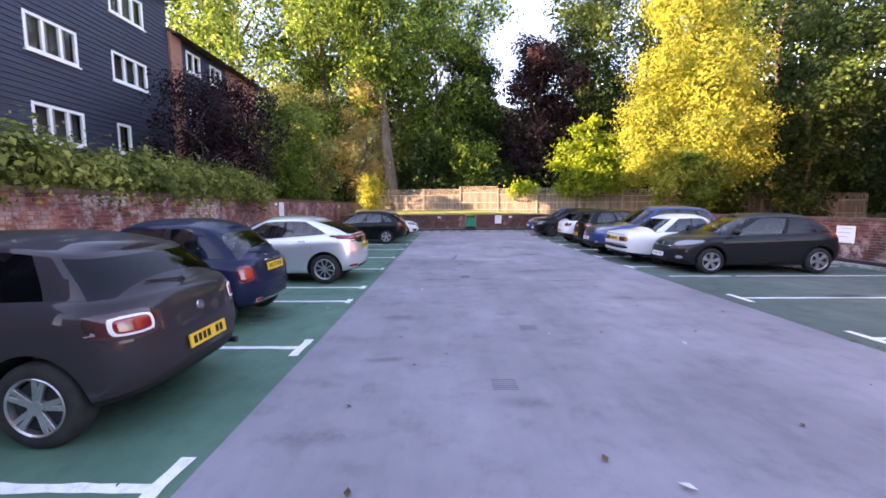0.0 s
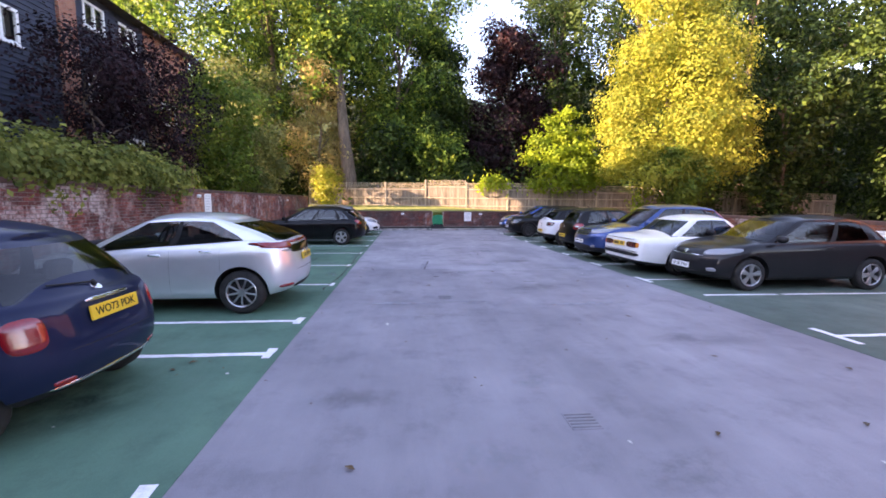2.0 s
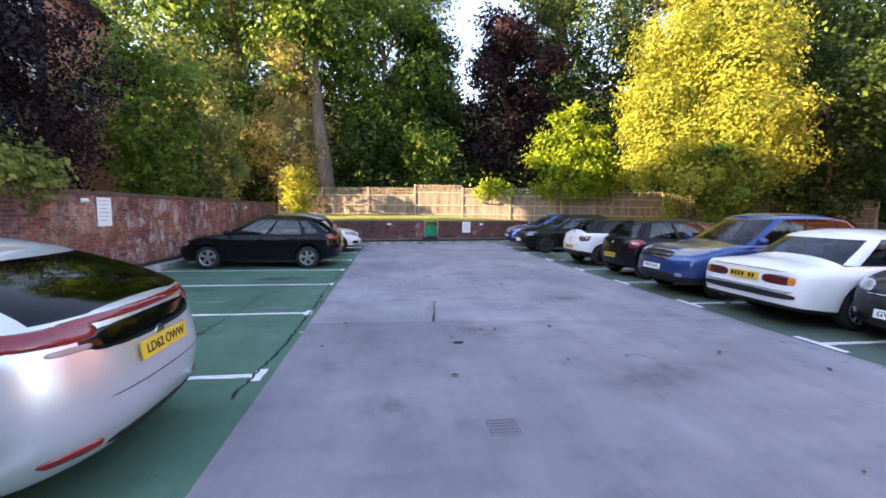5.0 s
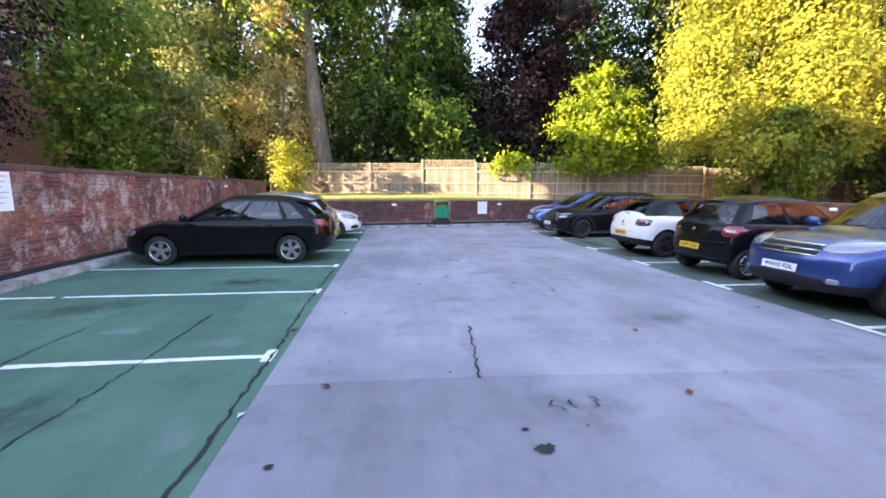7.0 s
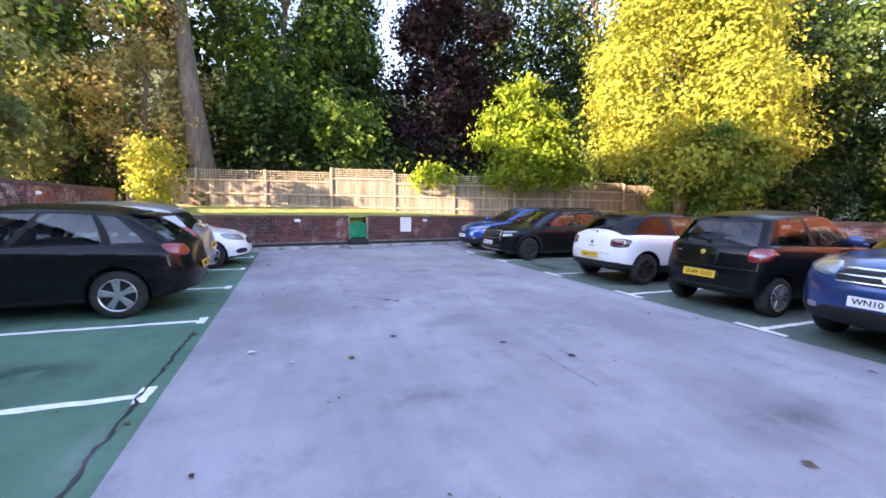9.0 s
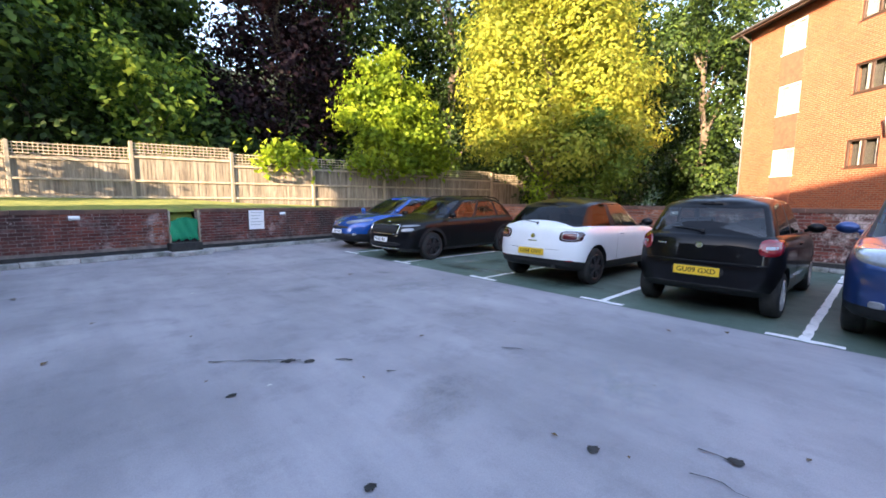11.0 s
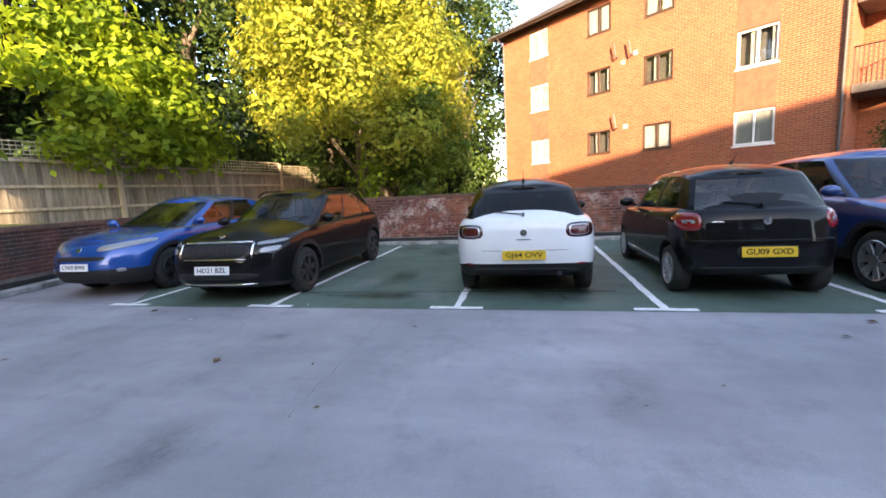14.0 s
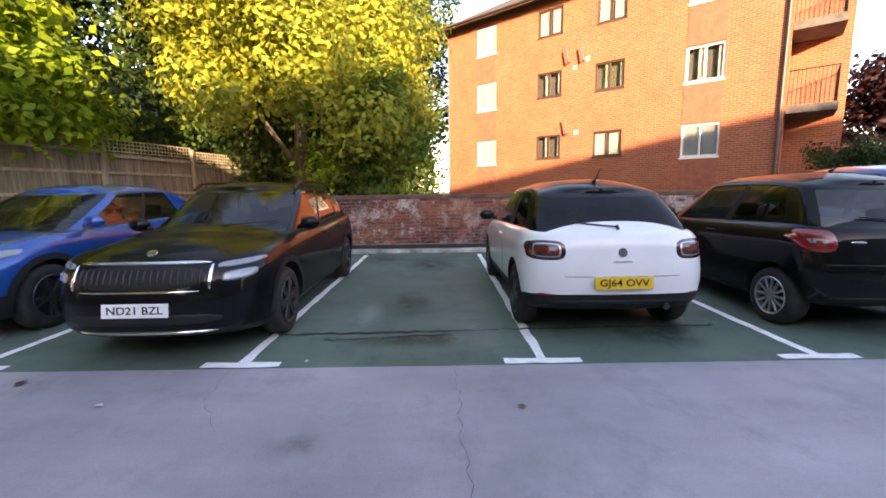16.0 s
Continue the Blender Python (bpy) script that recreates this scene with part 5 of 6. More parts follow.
black = paint("black_paint", (0.004, 0.004, 0.005), 0.2, 0.22, 0.06)
S = hatch(L=4.43, W=1.755, H=1.465, hood=0.90, belt=0.97, ws=(1.05, 2.0), tail=0.52, roof_back=0.14, r=0.315, axles=(0.93, 3.57), side=[(1.62, 2.5), (2.58, 3.38), (3.48, 3.80)], doors=[(1.5, 2.54), (2.54, 3.35)], spokes=5, spoiler=True,
          plates=[("", 0.62, -1, PL)], panels=[P("tail_lamp", RED, 0.52, 0.82, 0.80, 0.98, "rear", 0.016), P("headlamp", CL, 0.45, 0.8, 0.62, 0.75, "front"), P("grille", DK, -0.45, 0.45, 0.35, 0.55, "front")] + seams(1.46, 0.97, 0.55))
car("black five-door hatchback with alloy wheels by the brick wall", rear_at(-1.83, 19.55, 0.6, 4.43), S, black)

pale = paint("pale_silver_paint", (0.466, 0.466, 0.479), 0.7, 0.35)
S = hatch(L=4.1, W=1.74, H=1.52, hood=0.95, belt=1.0, spokes=6, plates=[("", 0.7, -1, PL)], panels=[P("tail_lamp", RED, 0.60, 0.84, 0.72, 1.10, "rear", 0.016), P("headlamp", CL, 0.45, 0.8, 0.62, 0.78, "front")])
car("pale silver hatchback parked nose in beyond a black car", rear_at(-2.05, 21.75, 0, 4.1), S, pale)

white = paint("white_paint", (0.799, 0.81, 0.821), 0.0, 0.3, flake=False)
S = hatch(L=4.2, W=1.78, H=1.47, hood=0.90, belt=0.96, spokes=5, plates=[], panels=[P("headlamp", CL, 0.40, 0.84, 0.62, 0.78, "front", 0.014, "", 0.05), P("grille", DK, -0.42, 0.42, 0.52, 0.70, "front"), P("air_intake", DK, 0.45, 0.75, 0.33, 0.46, "front"), P("tail_lamp", RED, 0.55, 0.84, 0.8, 0.96, "rear")])
car("white hatchback reversed in, nose to the aisle", pose(-1.55 - 2.1, 24.0, 0, 0, 0, 0), S, white)


def tail_out(x, y, L, yaw=0.0):
    return pose(x + L / 2, y, 0, 0, 0, yaw)


def nose_out(x, y, L, yaw=0.0):
    return pose(x + L / 2, y, 0, 0, 0, 180 + yaw)


# --- bays by the low wall
fgrey = paint("charcoal_paint", (0.018, 0.018, 0.020), 0.5, 0.28, 0.06)
S = hatch(L=4.2, W=1.74, H=1.48, hood=0.93, belt=0.99, ws=(0.95, 1.85), tail=0.45, r=0.32, axles=(0.86, 3.48), side=[(1.4, 2.65), (2.76, 3.45)], doors=[(1.4, 2.7)], spokes=5, clear=1,
          plates=[("GV18 TYO", 0.44, 1, M["plate_w"])], panels=[
              P("headlamp", CL, 0.42, 0.84, 0.66, 0.80, "front", 0.016, "swept-back headlamp", 0.06), P("grille", DK, -0.46, 0.46, 0.52, 0.66, "front", 0.006), P("grille_trim", CH, -0.48, 0.48, 0.655, 0.67, "front", 0.012), P("fog_lamp", CL, 0.56, 0.70, 0.36, 0.44, "front"), P("bumper_insert", DK, -0.4, 0.4, 0.28, 0.36, "front"), P("badge", CH, -0.07, 0.07, 0.70, 0.74, "front"),
              P("tail_lamp", RED, 0.56, 0.84, 0.80, 1.0, "rear")])
car("charcoal grey three-door hatchback, nose to the aisle", nose_out(5.68, 10.9, 4.2), S, fgrey, glass_rear=M["privacy"])

cream = paint("ivory_paint", (0.849, 0.86, 0.849), 0.0, 0.35, flake=False)
L = 4.64
S = dict(L=L, W=1.79, r=0.32, axles=(0.80, 3.55), top=[(0, 0.45), (0.03, 0.62), (0.08, 0.84), (0.25, 0.90), (0.8, 0.93), (1.5, 0.96), (1.8, 1.18), (2.12, 1.385), (2.6, 1.43), (3.25, 1.40), (3.55, 1.2), (3.88, 0.99), (4.1, 0.975), (4.45, 0.955), (L - 0.06, 0.93), (L - 0.03, 0.72), (L - 0.01, 0.55), (L, 0.45)],
         glass=(1.5, 2.12, 3.25, 3.88), belt=[(0, 0.80), (1.4, 0.91), (3.6, 0.93), (L, 0.88)], side=[(1.95, 2.66), (2.72, 3.42)], doors=[(1.6, 2.70), (2.70, 3.5)], nose_a=0.22, nose_e=4.5, tail_a=0.24, tail_e=4.5, rake_n=0.35, rake_t=0.45, tumble=0.15, back_e=4.0, back_bow=1.0, spokes=10, rim=M["alloy"], handle_mat=CH, strip=0.52, strip_mat=CH,
         plates=[("", 0.72, -1, PL)], panels=[
             P("tail_lamp", M["maroon"], 0.30, 0.80, 0.64, 0.79, "rear", 0.010, "ribbed red and amber tail lamp"), P("indicator", AM, 0.70, 0.80, 0.65, 0.78, "rear", 0.013), P("bumper", DK, -0.88, 0.88, 0.44, 0.54, "rear", 0.05, "black rubber and chrome bumper"), P("bumper_trim", CH, -0.86, 0.86, 0.545, 0.575, "rear", 0.055), P("boot_trim", CH, -0.7, 0.7, 0.835, 0.85, "rear", 0.01),
             P("headlamp", CL, 0.5, 0.82, 0.6, 0.76, "front"), P("grille", CH, -0.3, 0.3, 0.55, 0.84, "front")])
car("ivory white classic saloon with chrome trim, tail to the aisle", tail_out(5.2, 12.62, L), S, cream)

blue = paint("deep_blue_paint", (0.0137, 0.0548, 0.206), 0.5, 0.28)
S = hatch(L=4.55, W=1.82, H=1.68, hood=1.06, belt=1.10, ws=(1.15, 2.0), tail=0.5, r=0.35, axles=(0.92, 3.54), side=[(1.55, 2.6), (2.7, 3.5), (3.58, 4.0)], doors=[(1.5, 2.65), (2.65, 3.5)], spokes=7, nose_a=0.72, nose_e=2.9, rake_n=0.8, sill=2, cladding=True, bottom=[(0, 0.30), (0.5, 0.27), (4.0, 0.28), (4.55, 0.38)],
          plates=[("WN10 FDL", 0.58, 1, M["plate_w"])], panels=[
              P("headlamp", CL, 0.44, 0.86, 0.80, 0.98, "front", 0.018, "large clear headlamp", 0.05), P("grille", DK, -0.47, 0.47, 0.74, 0.935, "front", 0.008), P("grille_trim", CH, -0.46, 0.46, 0.765, 0.783, "front", 0.013), P("grille_trim", CH, -0.46, 0.46, 0.835, 0.853, "front", 0.013), P("grille_trim", CH, -0.46, 0.46, 0.905, 0.923, "front", 0.013), P("badge", CH, -0.07, 0.07, 0.79, 0.88, "front", 0.032), P("bumper_insert", DK, -0.62, 0.62, 0.38, 0.50, "front", 0.008), P("fog_lamp", CL, 0.58, 0.70, 0.42, 0.50, "front"),
              P("tail_lamp", RED, 0.6, 0.86, 0.9, 1.3, "rear")])
car("deep blue family crossover, nose to the aisle", nose_out(5.08, 14.72, 4.55), S, blue)

S = hatch(L=3.83, W=1.66, H=1.54, hood=0.98, belt=1.02, ws=(0.95, 1.7), tail=0.36, r=0.29, axles=(0.78, 3.24), side=[(1.3, 2.4), (2.5, 3.25)], doors=[(1.3, 2.45)], spokes=12, rim=M["alloy"], aerial=2.9, roof_back=0.08,
          plates=[("GU09 GXD", 0.57, -1, PL)], panels=[
              P("tail_lamp", RED, 0.60, 0.815, 0.79, 1.01, "rear", 0.018, "red and clear tail lamp"), P("lamp_core", CL, 0.65, 0.77, 0.87, 0.92, "rear", 0.026), P("badge", CH, -0.045, 0.045, 0.85, 0.94, "rear", 0.014), P("plate_recess", DK, -0.32, 0.32, 0.49, 0.65, "rear", 0.004), P("bumper_step", black, -0.78, 0.78, 0.655, 0.70, "rear", 0.03), P("bumper_insert", DK, -0.7, 0.7, 0.32, 0.40, "rear", 0.006),
              P("headlamp", CL, 0.45, 0.78, 0.62, 0.8, "front"), P("model_mark", CH, 0.40, 0.52, 0.885, 0.905, "rear", 0.006)] + seams(1.54, 1.02, 0.55))
car("small black three-door hatchback, tail to the aisle", tail_out(5.42, 16.97, 3.83), S, black)

S = hatch(L=3.95, W=1.74, H=1.50, hood=0.94, belt=1.0, tail=0.46, r=0.32, tail_e=3.1, tail_a=0.46, mirror_mat=black, wrap_glass=8, side=[(1.35, 2.42), (2.6, 3.25)], doors=[(1.3, 2.5)], spokes=6, rim=M["dark_alloy"], clear=1, aerial=3.15, pipes=((-0.42, 0.335),), sill=2,
          plates=[("GJ64 OVV", 0.57, -1, PL)], panels=[
              P("tail_lamp", M["smoke"], 0.49, 0.85, 0.755, 0.955, "rear", 0.006, "dark tail lamp surround"), P("lamp_core", M["alloy"], 0.525, 0.79, 0.775, 0.935, "rear", 0.009, "pale ring in the lamp"), P("indicator", M["maroon"], 0.54, 0.775, 0.79, 0.92, "rear", 0.013, "dark red tail lamp"), P("badge", CH, -0.05, 0.05, 0.80, 0.87, "rear", 0.012), P("model_mark", CH, -0.10, 0.10, 0.745, 0.765, "rear", 0.006), P("plate_recess", white, -0.33, 0.33, 0.49, 0.66, "rear", 0.002), P("bumper_insert", DK, -0.74, 0.74, 0.30, 0.41, "rear", 0.008), P("reflector", RED, 0.62, 0.74, 0.44, 0.46, "rear"),
              P("headlamp", CL, 0.45, 0.80, 0.62, 0.78, "front")] + seams(1.46, 0.98, 0.6))
car("white three-door hatchback with black roof, tail to the aisle", tail_out(5.47, 19.55, 3.95), S, white, roof_mat=black, glass_rear=M["privacy"])

S = hatch(L=4.36, W=1.79, H=1.55, hood=1.03, belt=1.03, ws=(1.05, 1.9), tail=0.48, r=0.335, axles=(0.90, 3.62), ribs=[(-0.50, 0.50, 0.66, 0.83, 19)], side=[(1.45, 2.45), (2.53, 3.35), (3.42, 3.78)], doors=[(1.45, 2.5), (2.5, 3.3)], spokes=6, rim=M["dark_alloy"], rails=black, sill=1, cladding=True, nose_a=0.66, nose_e=3.0, rake_n=0.75,
          plates=[("ND21 BZL", 0.50, 1, M["plate_w"])], panels=[
              P("grille", DK, -0.53, 0.53, 0.645, 0.845, "front", 0.008, "ribbed black grille", 0.0), P("grille_trim", CH, -0.56, 0.56, 0.842, 0.864, "front", 0.012), P("grille_trim", CH, -0.50, 0.50, 0.628, 0.646, "front", 0.012), P("grille_trim", CH, -0.56, -0.535, 0.64, 0.85, "front", 0.012), P("grille_trim", CH, 0.535, 0.56, 0.64, 0.85, "front", 0.012), P("number_recess", DK, -0.3, 0.3, 0.44, 0.56, "front", 0.003), P("headlamp", CL, 0.575, 0.86, 0.80, 0.85, "front", 0.008, "slim upper lamp", 0.02), P("fog_lamp", CL, 0.62, 0.84, 0.69, 0.775, "front", 0.008, "lower main lamp", 0.02), P("badge", CH, -0.045, 0.045, 0.885, 0.96, "front", 0.012), P("bumper_insert", DK, -0.66, 0.66, 0.36, 0.46, "front", 0.008), P("skid_trim", CH, -0.60, 0.60, 0.285, 0.31, "front", 0.014),
              P("tail_lamp", RED, 0.56, 0.86, 0.85, 1.0, "rear")])
car("black crossover with roof rails and a ribbed grille, nose out", nose_out(5.05, 23.62, 4.36, 0.5), S, black)

vivid = paint("vivid_blue_paint", (0.00274, 0.0712, 0.329), 0.3, 0.26)
S = hatch(L=4.36, W=1.80, H=1.55, hood=1.0, belt=1.06, ws=(1.05, 2.0), tail=0.62, r=0.345, axles=(0.92, 3.56), side=[(1.5, 2.5), (2.58, 3.3)], doors=[(1.5, 2.54), (2.54, 3.3)], spokes=5, rim=M["dark_alloy"], sill=3, cladding=True, roof_mat=None,
          plates=[("CV69 BWE", 0.52, 1, M["plate_w"])], panels=[
              P("headlamp", CL, 0.30, 0.88, 0.72, 0.82, "front", 0.02, "long swept headlamp", 0.09), P("grille", DK, -0.5, 0.5, 0.60, 0.68, "front", 0.006), P("bumper_insert", DK, -0.62, 0.62, 0.32, 0.46, "front", 0.008), P("fog_lamp", CL, 0.60, 0.70, 0.42, 0.48, "front"), P("badge", CH, -0.07, 0.07, 0.74, 0.80, "front", 0.012), P("tail_lamp", RED, 0.5, 0.86, 0.9, 1.05, "rear")])
S.pop("roof_mat", None)
car("vivid blue coupe-like crossover, nose to the aisle", nose_out(5.3, 26.25, 4.36), S, vivid)


# ---------------------------------------------------------------- plants
def leaf_mesh(name, blobs, count, size, mat, seed, flat=0.35, shell=0.55):
    """Leaves scattered through overlapping clumps: each leaf a folded blade of four triangles."""
    rg = np.random.default_rng(seed)
    c = np.array([b[:3] for b in blobs], float)
    rad = np.array([b[3] for b in blobs], float)
    squash = np.array([b[4] if len(b) > 4 else 0.8 for b in blobs], float)
    pick = rg.choice(len(blobs), count, p=rad**2 / (rad**2).sum())
    d = rg.normal(size=(count, 3))
    d /= np.linalg.norm(d, axis=1)[:, None]
    k = rad[pick] * (shell + (1 - shell) * rg.random(count) ** 0.6) * (1 + 0.16 * rg.normal(size=count))
    # twiggy clusters
    nc = max(8, count // 14)
    pos = c[pick] + d * k[:, None] * np.stack([np.ones(count), np.ones(count), squash[pick]], 1)
    seed_at = rg.integers(0, count, nc)
    cl, cd = pos[seed_at], d[seed_at]
    own = rg.integers(0, nc, count)
    use = rg.random(count) < 0.80
    pos[use] = cl[own[use]] + rg.normal(size=(int(use.sum()), 3)) * size * 1.35
    d[use] = cd[own[use]]
    nrm = d * 0.95 + rg.normal(size=(count, 3)) * 0.42 + np.array([0, 0, flat])
    nrm /= np.linalg.norm(nrm, axis=1)[:, None]
    t = np.cross(nrm, rg.normal(size=(count, 3)))
    t /= np.linalg.norm(t, axis=1)[:, None] + 1e-9
    b = np.cross(nrm, t)
    s = (size * (0.6 + 0.8 * rg.random(count)))[:, None]
    v = np.stack([pos - t * s * 0.55, pos + b * s * 0.33 + nrm * s * 0.10, pos + t * s * 0.60 - nrm * s * 0.06, pos - b * s * 0.33 + nrm * s * 0.10], 1).reshape(-1, 3)
    me = bpy.data.meshes.new(name)
    me.vertices.add(len(v))
    me.vertices.foreach_set("co", v.astype(np.float32).ravel())
    me.loops.add(count * 4)
    me.loops.foreach_set("vertex_index", np.arange(count * 4, dtype=np.int32))
    me.polygons.add(count)
    me.polygons.foreach_set("loop_start", np.arange(0, count * 4, 4, dtype=np.int32))
    me.materials.append(mat)
    me.update(calc_edges=True)
    return me


def limb_bm(path, radii, n=9):
    bm = bmesh.new()
    rings = []
    for i, p in enumerate(path):
        p = Vector(p)
        q = Vector(path[min(i + 1, len(path) - 1)]) - Vector(path[max(i - 1, 0)])
        m = q.to_track_quat("Z", "Y").to_matrix()
        rings.append([bm.verts.new(p + m @ Vector((math.cos(2 * math.pi * k / n), math.sin(2 * math.pi * k / n), 0)) * radii[i]) for k in range(n)])
    for a, b in zip(rings, rings[1:]):
        for k in range(n):
            bm.faces.new((a[k], a[(k + 1) % n], b[(k + 1) % n], b[k]))
    return bm


def tree(name, label, base, height, spread, mat, seed, leaves=9000, size=0.30, clear=0.25, lean=(0, 0), trunk=0.28, blobs=None, squash=0.8, category="tree", group=""):
    """A tree: a tapered, bending trunk, forked limbs, and a crown of many leaves in uneven clumps."""
    rg = random.Random(seed)
    t = thing(name, label, category, group, Matrix.Translation(base))
    path, radii = [], []
    for i in range(7):
        s = i / 6
        path.append((lean[0] * s * s + rg.uniform(-0.12, 0.12) * i * 0.5, lean[1] * s * s + rg.uniform(-0.12, 0.12) * i * 0.5, -0.15 + height * 0.8 * s))
        radii.append(trunk * (1 - 0.8 * s) * (1.35 if i == 0 else 1))
    part("trunk", limb_bm(path, radii), M["bark"], t, "", True)
    made = []
    if blobs is None:
        nb = 18
        for i in range(nb):
            s = clear + (1 - clear) * (i + 0.5) / nb
            a = i * 2.4 + rg.uniform(-0.5, 0.5)
            wide = spread * (math.sin(math.pi * min(1.0, 0.12 + 0.88 * (1 - s) / (1 - clear))) ** 0.6)
            o = wide * rg.uniform(0.25, 0.80)
            made.append((lean[0] * s + o * math.cos(a), lean[1] * s + o * math.sin(a), height * s, spread * rg.uniform(0.28, 0.46), squash))
    else:
        made = [(*b, squash) if len(b) == 4 else b for b in blobs]
    for i, b in enumerate(made[:: max(1, len(made) // 7)]):
        s = min(0.85, max(0.25, b[2] / height - 0.12))
        root = Vector(path[min(5, int(s / 0.8 * 6))])
        end = Vector(b[:3])
        midp = (root + end) / 2 + Vector((0, 0, 0.12 * (end - root).length))
        part("limb", limb_bm([root, midp, end], [trunk * 0.38, trunk * 0.22, trunk * 0.05], 6), M["bark"], t, "", True)
    child("crown", leaf_mesh("crown", made, leaves, size, mat, seed), t)
    return t


# near-black tones put the wood's deep shade into the leaf colour
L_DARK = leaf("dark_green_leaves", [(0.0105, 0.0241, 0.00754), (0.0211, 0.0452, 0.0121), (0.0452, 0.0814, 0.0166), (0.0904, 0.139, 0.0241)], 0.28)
# brightest yellow-green tone stands in for sunlit sprays in the crowns
L_MID = leaf("mid_green_leaves_lit_sprays", [(0.0259, 0.0629, 0.0149), (0.0629, 0.129, 0.024), (0.166, 0.269, 0.0406), (0.444, 0.536, 0.074)], 0.42)
L_BRIGHT = leaf("bright_lime_leaves", [(0.11, 0.19, 0.016), (0.21, 0.31, 0.022), (0.32, 0.40, 0.030)], 0.5)
L_GOLD = leaf("golden_autumn_leaves", [(0.125, 0.18, 0.022), (0.255, 0.29, 0.036), (0.37, 0.37, 0.058), (0.21, 0.275, 0.034)], 0.5)
L_PURPLE = leaf("purple_leaves", [(0.0115, 0.0069, 0.0103), (0.023, 0.0103, 0.0149), (0.0483, 0.0196, 0.0218)], 0.25)
L_HEDGE = leaf("hedge_leaves", [(0.0959, 0.13, 0.0274), (0.233, 0.267, 0.0617), (0.438, 0.438, 0.11)], 0.4)
L_TAN = leaf("tan_leaves", [(0.288, 0.216, 0.09), (0.468, 0.36, 0.144), (0.396, 0.396, 0.126)], 0.45)
L_LEAFY = leaf("leafy_green_leaves", [(0.0617, 0.116, 0.0192), (0.137, 0.219, 0.0329), (0.26, 0.343, 0.0521)], 0.45)
L_OLIVE = leaf("olive_leaves", [(0.11, 0.138, 0.046), (0.202, 0.23, 0.0736), (0.313, 0.313, 0.11)], 0.4)

# wood behind the fence, a row of full trees with darker ones behind
WZ = 1.1
tree("lime_tree", "tall spreading green tree, sunlit yellow sprays put into its leaf colour", (-1.0, 39.0, WZ), 22, 6.2, L_MID, 11, 30600, 0.25, 0.24, (0.5, 0), 0.34)
tree("leaning_tree", "tree with a bare leaning trunk and tan leaves", (-4.4, 34.3, WZ), 19, 4.2, L_MID, 12, 13600, 0.25, 0.58, (-2.0, 1.0), 0.60)
tree("tan_shrub", "tall shrub with dry tan leaves", (-6.6, 34.8, WZ), 11.0, 2.8, L_TAN, 13, 12000, 0.17, 0.12, (0, 0), 0.12)
tree("oak_tree", "large dark green woodland tree", (-10.5, 37, WZ), 22, 6.5, L_MID, 14, 23800, 0.25, 0.2, (0, 0), 0.4)
tree("copper_beech", "dark purple-leaved tree behind the fence", (8.6, 38.5, WZ), 15.0, 4.4, L_PURPLE, 15, 20400, 0.25, 0.08, (0, 0), 0.34)
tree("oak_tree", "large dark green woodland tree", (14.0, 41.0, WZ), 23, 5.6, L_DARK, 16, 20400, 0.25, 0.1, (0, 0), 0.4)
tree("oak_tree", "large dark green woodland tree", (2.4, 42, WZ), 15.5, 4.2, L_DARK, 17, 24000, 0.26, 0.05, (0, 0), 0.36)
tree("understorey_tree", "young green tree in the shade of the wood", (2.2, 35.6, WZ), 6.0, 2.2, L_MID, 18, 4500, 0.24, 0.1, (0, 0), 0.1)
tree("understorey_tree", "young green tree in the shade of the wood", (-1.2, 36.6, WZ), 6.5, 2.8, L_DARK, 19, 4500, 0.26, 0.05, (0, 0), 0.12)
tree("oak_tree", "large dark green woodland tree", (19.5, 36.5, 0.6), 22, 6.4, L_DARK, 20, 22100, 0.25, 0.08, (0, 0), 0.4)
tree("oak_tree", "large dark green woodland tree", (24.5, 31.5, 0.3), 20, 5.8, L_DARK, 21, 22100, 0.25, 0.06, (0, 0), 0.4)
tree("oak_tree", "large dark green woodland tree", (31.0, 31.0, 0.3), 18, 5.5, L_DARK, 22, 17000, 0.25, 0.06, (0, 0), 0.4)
tree("oak_tree", "large dark green woodland tree", (-17.5, 36.5, WZ), 22, 6.5, L_MID, 23, 18700, 0.25, 0.1, (0, 0), 0.4)
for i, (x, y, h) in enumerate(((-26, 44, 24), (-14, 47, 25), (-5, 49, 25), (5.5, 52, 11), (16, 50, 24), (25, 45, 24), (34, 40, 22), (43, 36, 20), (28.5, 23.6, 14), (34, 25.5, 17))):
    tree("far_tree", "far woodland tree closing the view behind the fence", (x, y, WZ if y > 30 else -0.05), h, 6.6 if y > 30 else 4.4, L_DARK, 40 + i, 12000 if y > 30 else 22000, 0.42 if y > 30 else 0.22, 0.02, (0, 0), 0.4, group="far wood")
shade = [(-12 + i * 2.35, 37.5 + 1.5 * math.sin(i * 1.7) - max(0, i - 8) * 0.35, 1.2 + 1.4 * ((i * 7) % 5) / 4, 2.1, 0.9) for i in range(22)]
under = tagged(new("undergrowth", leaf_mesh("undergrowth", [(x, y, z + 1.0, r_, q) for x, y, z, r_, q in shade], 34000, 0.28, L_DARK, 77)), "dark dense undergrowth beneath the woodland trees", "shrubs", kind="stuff")

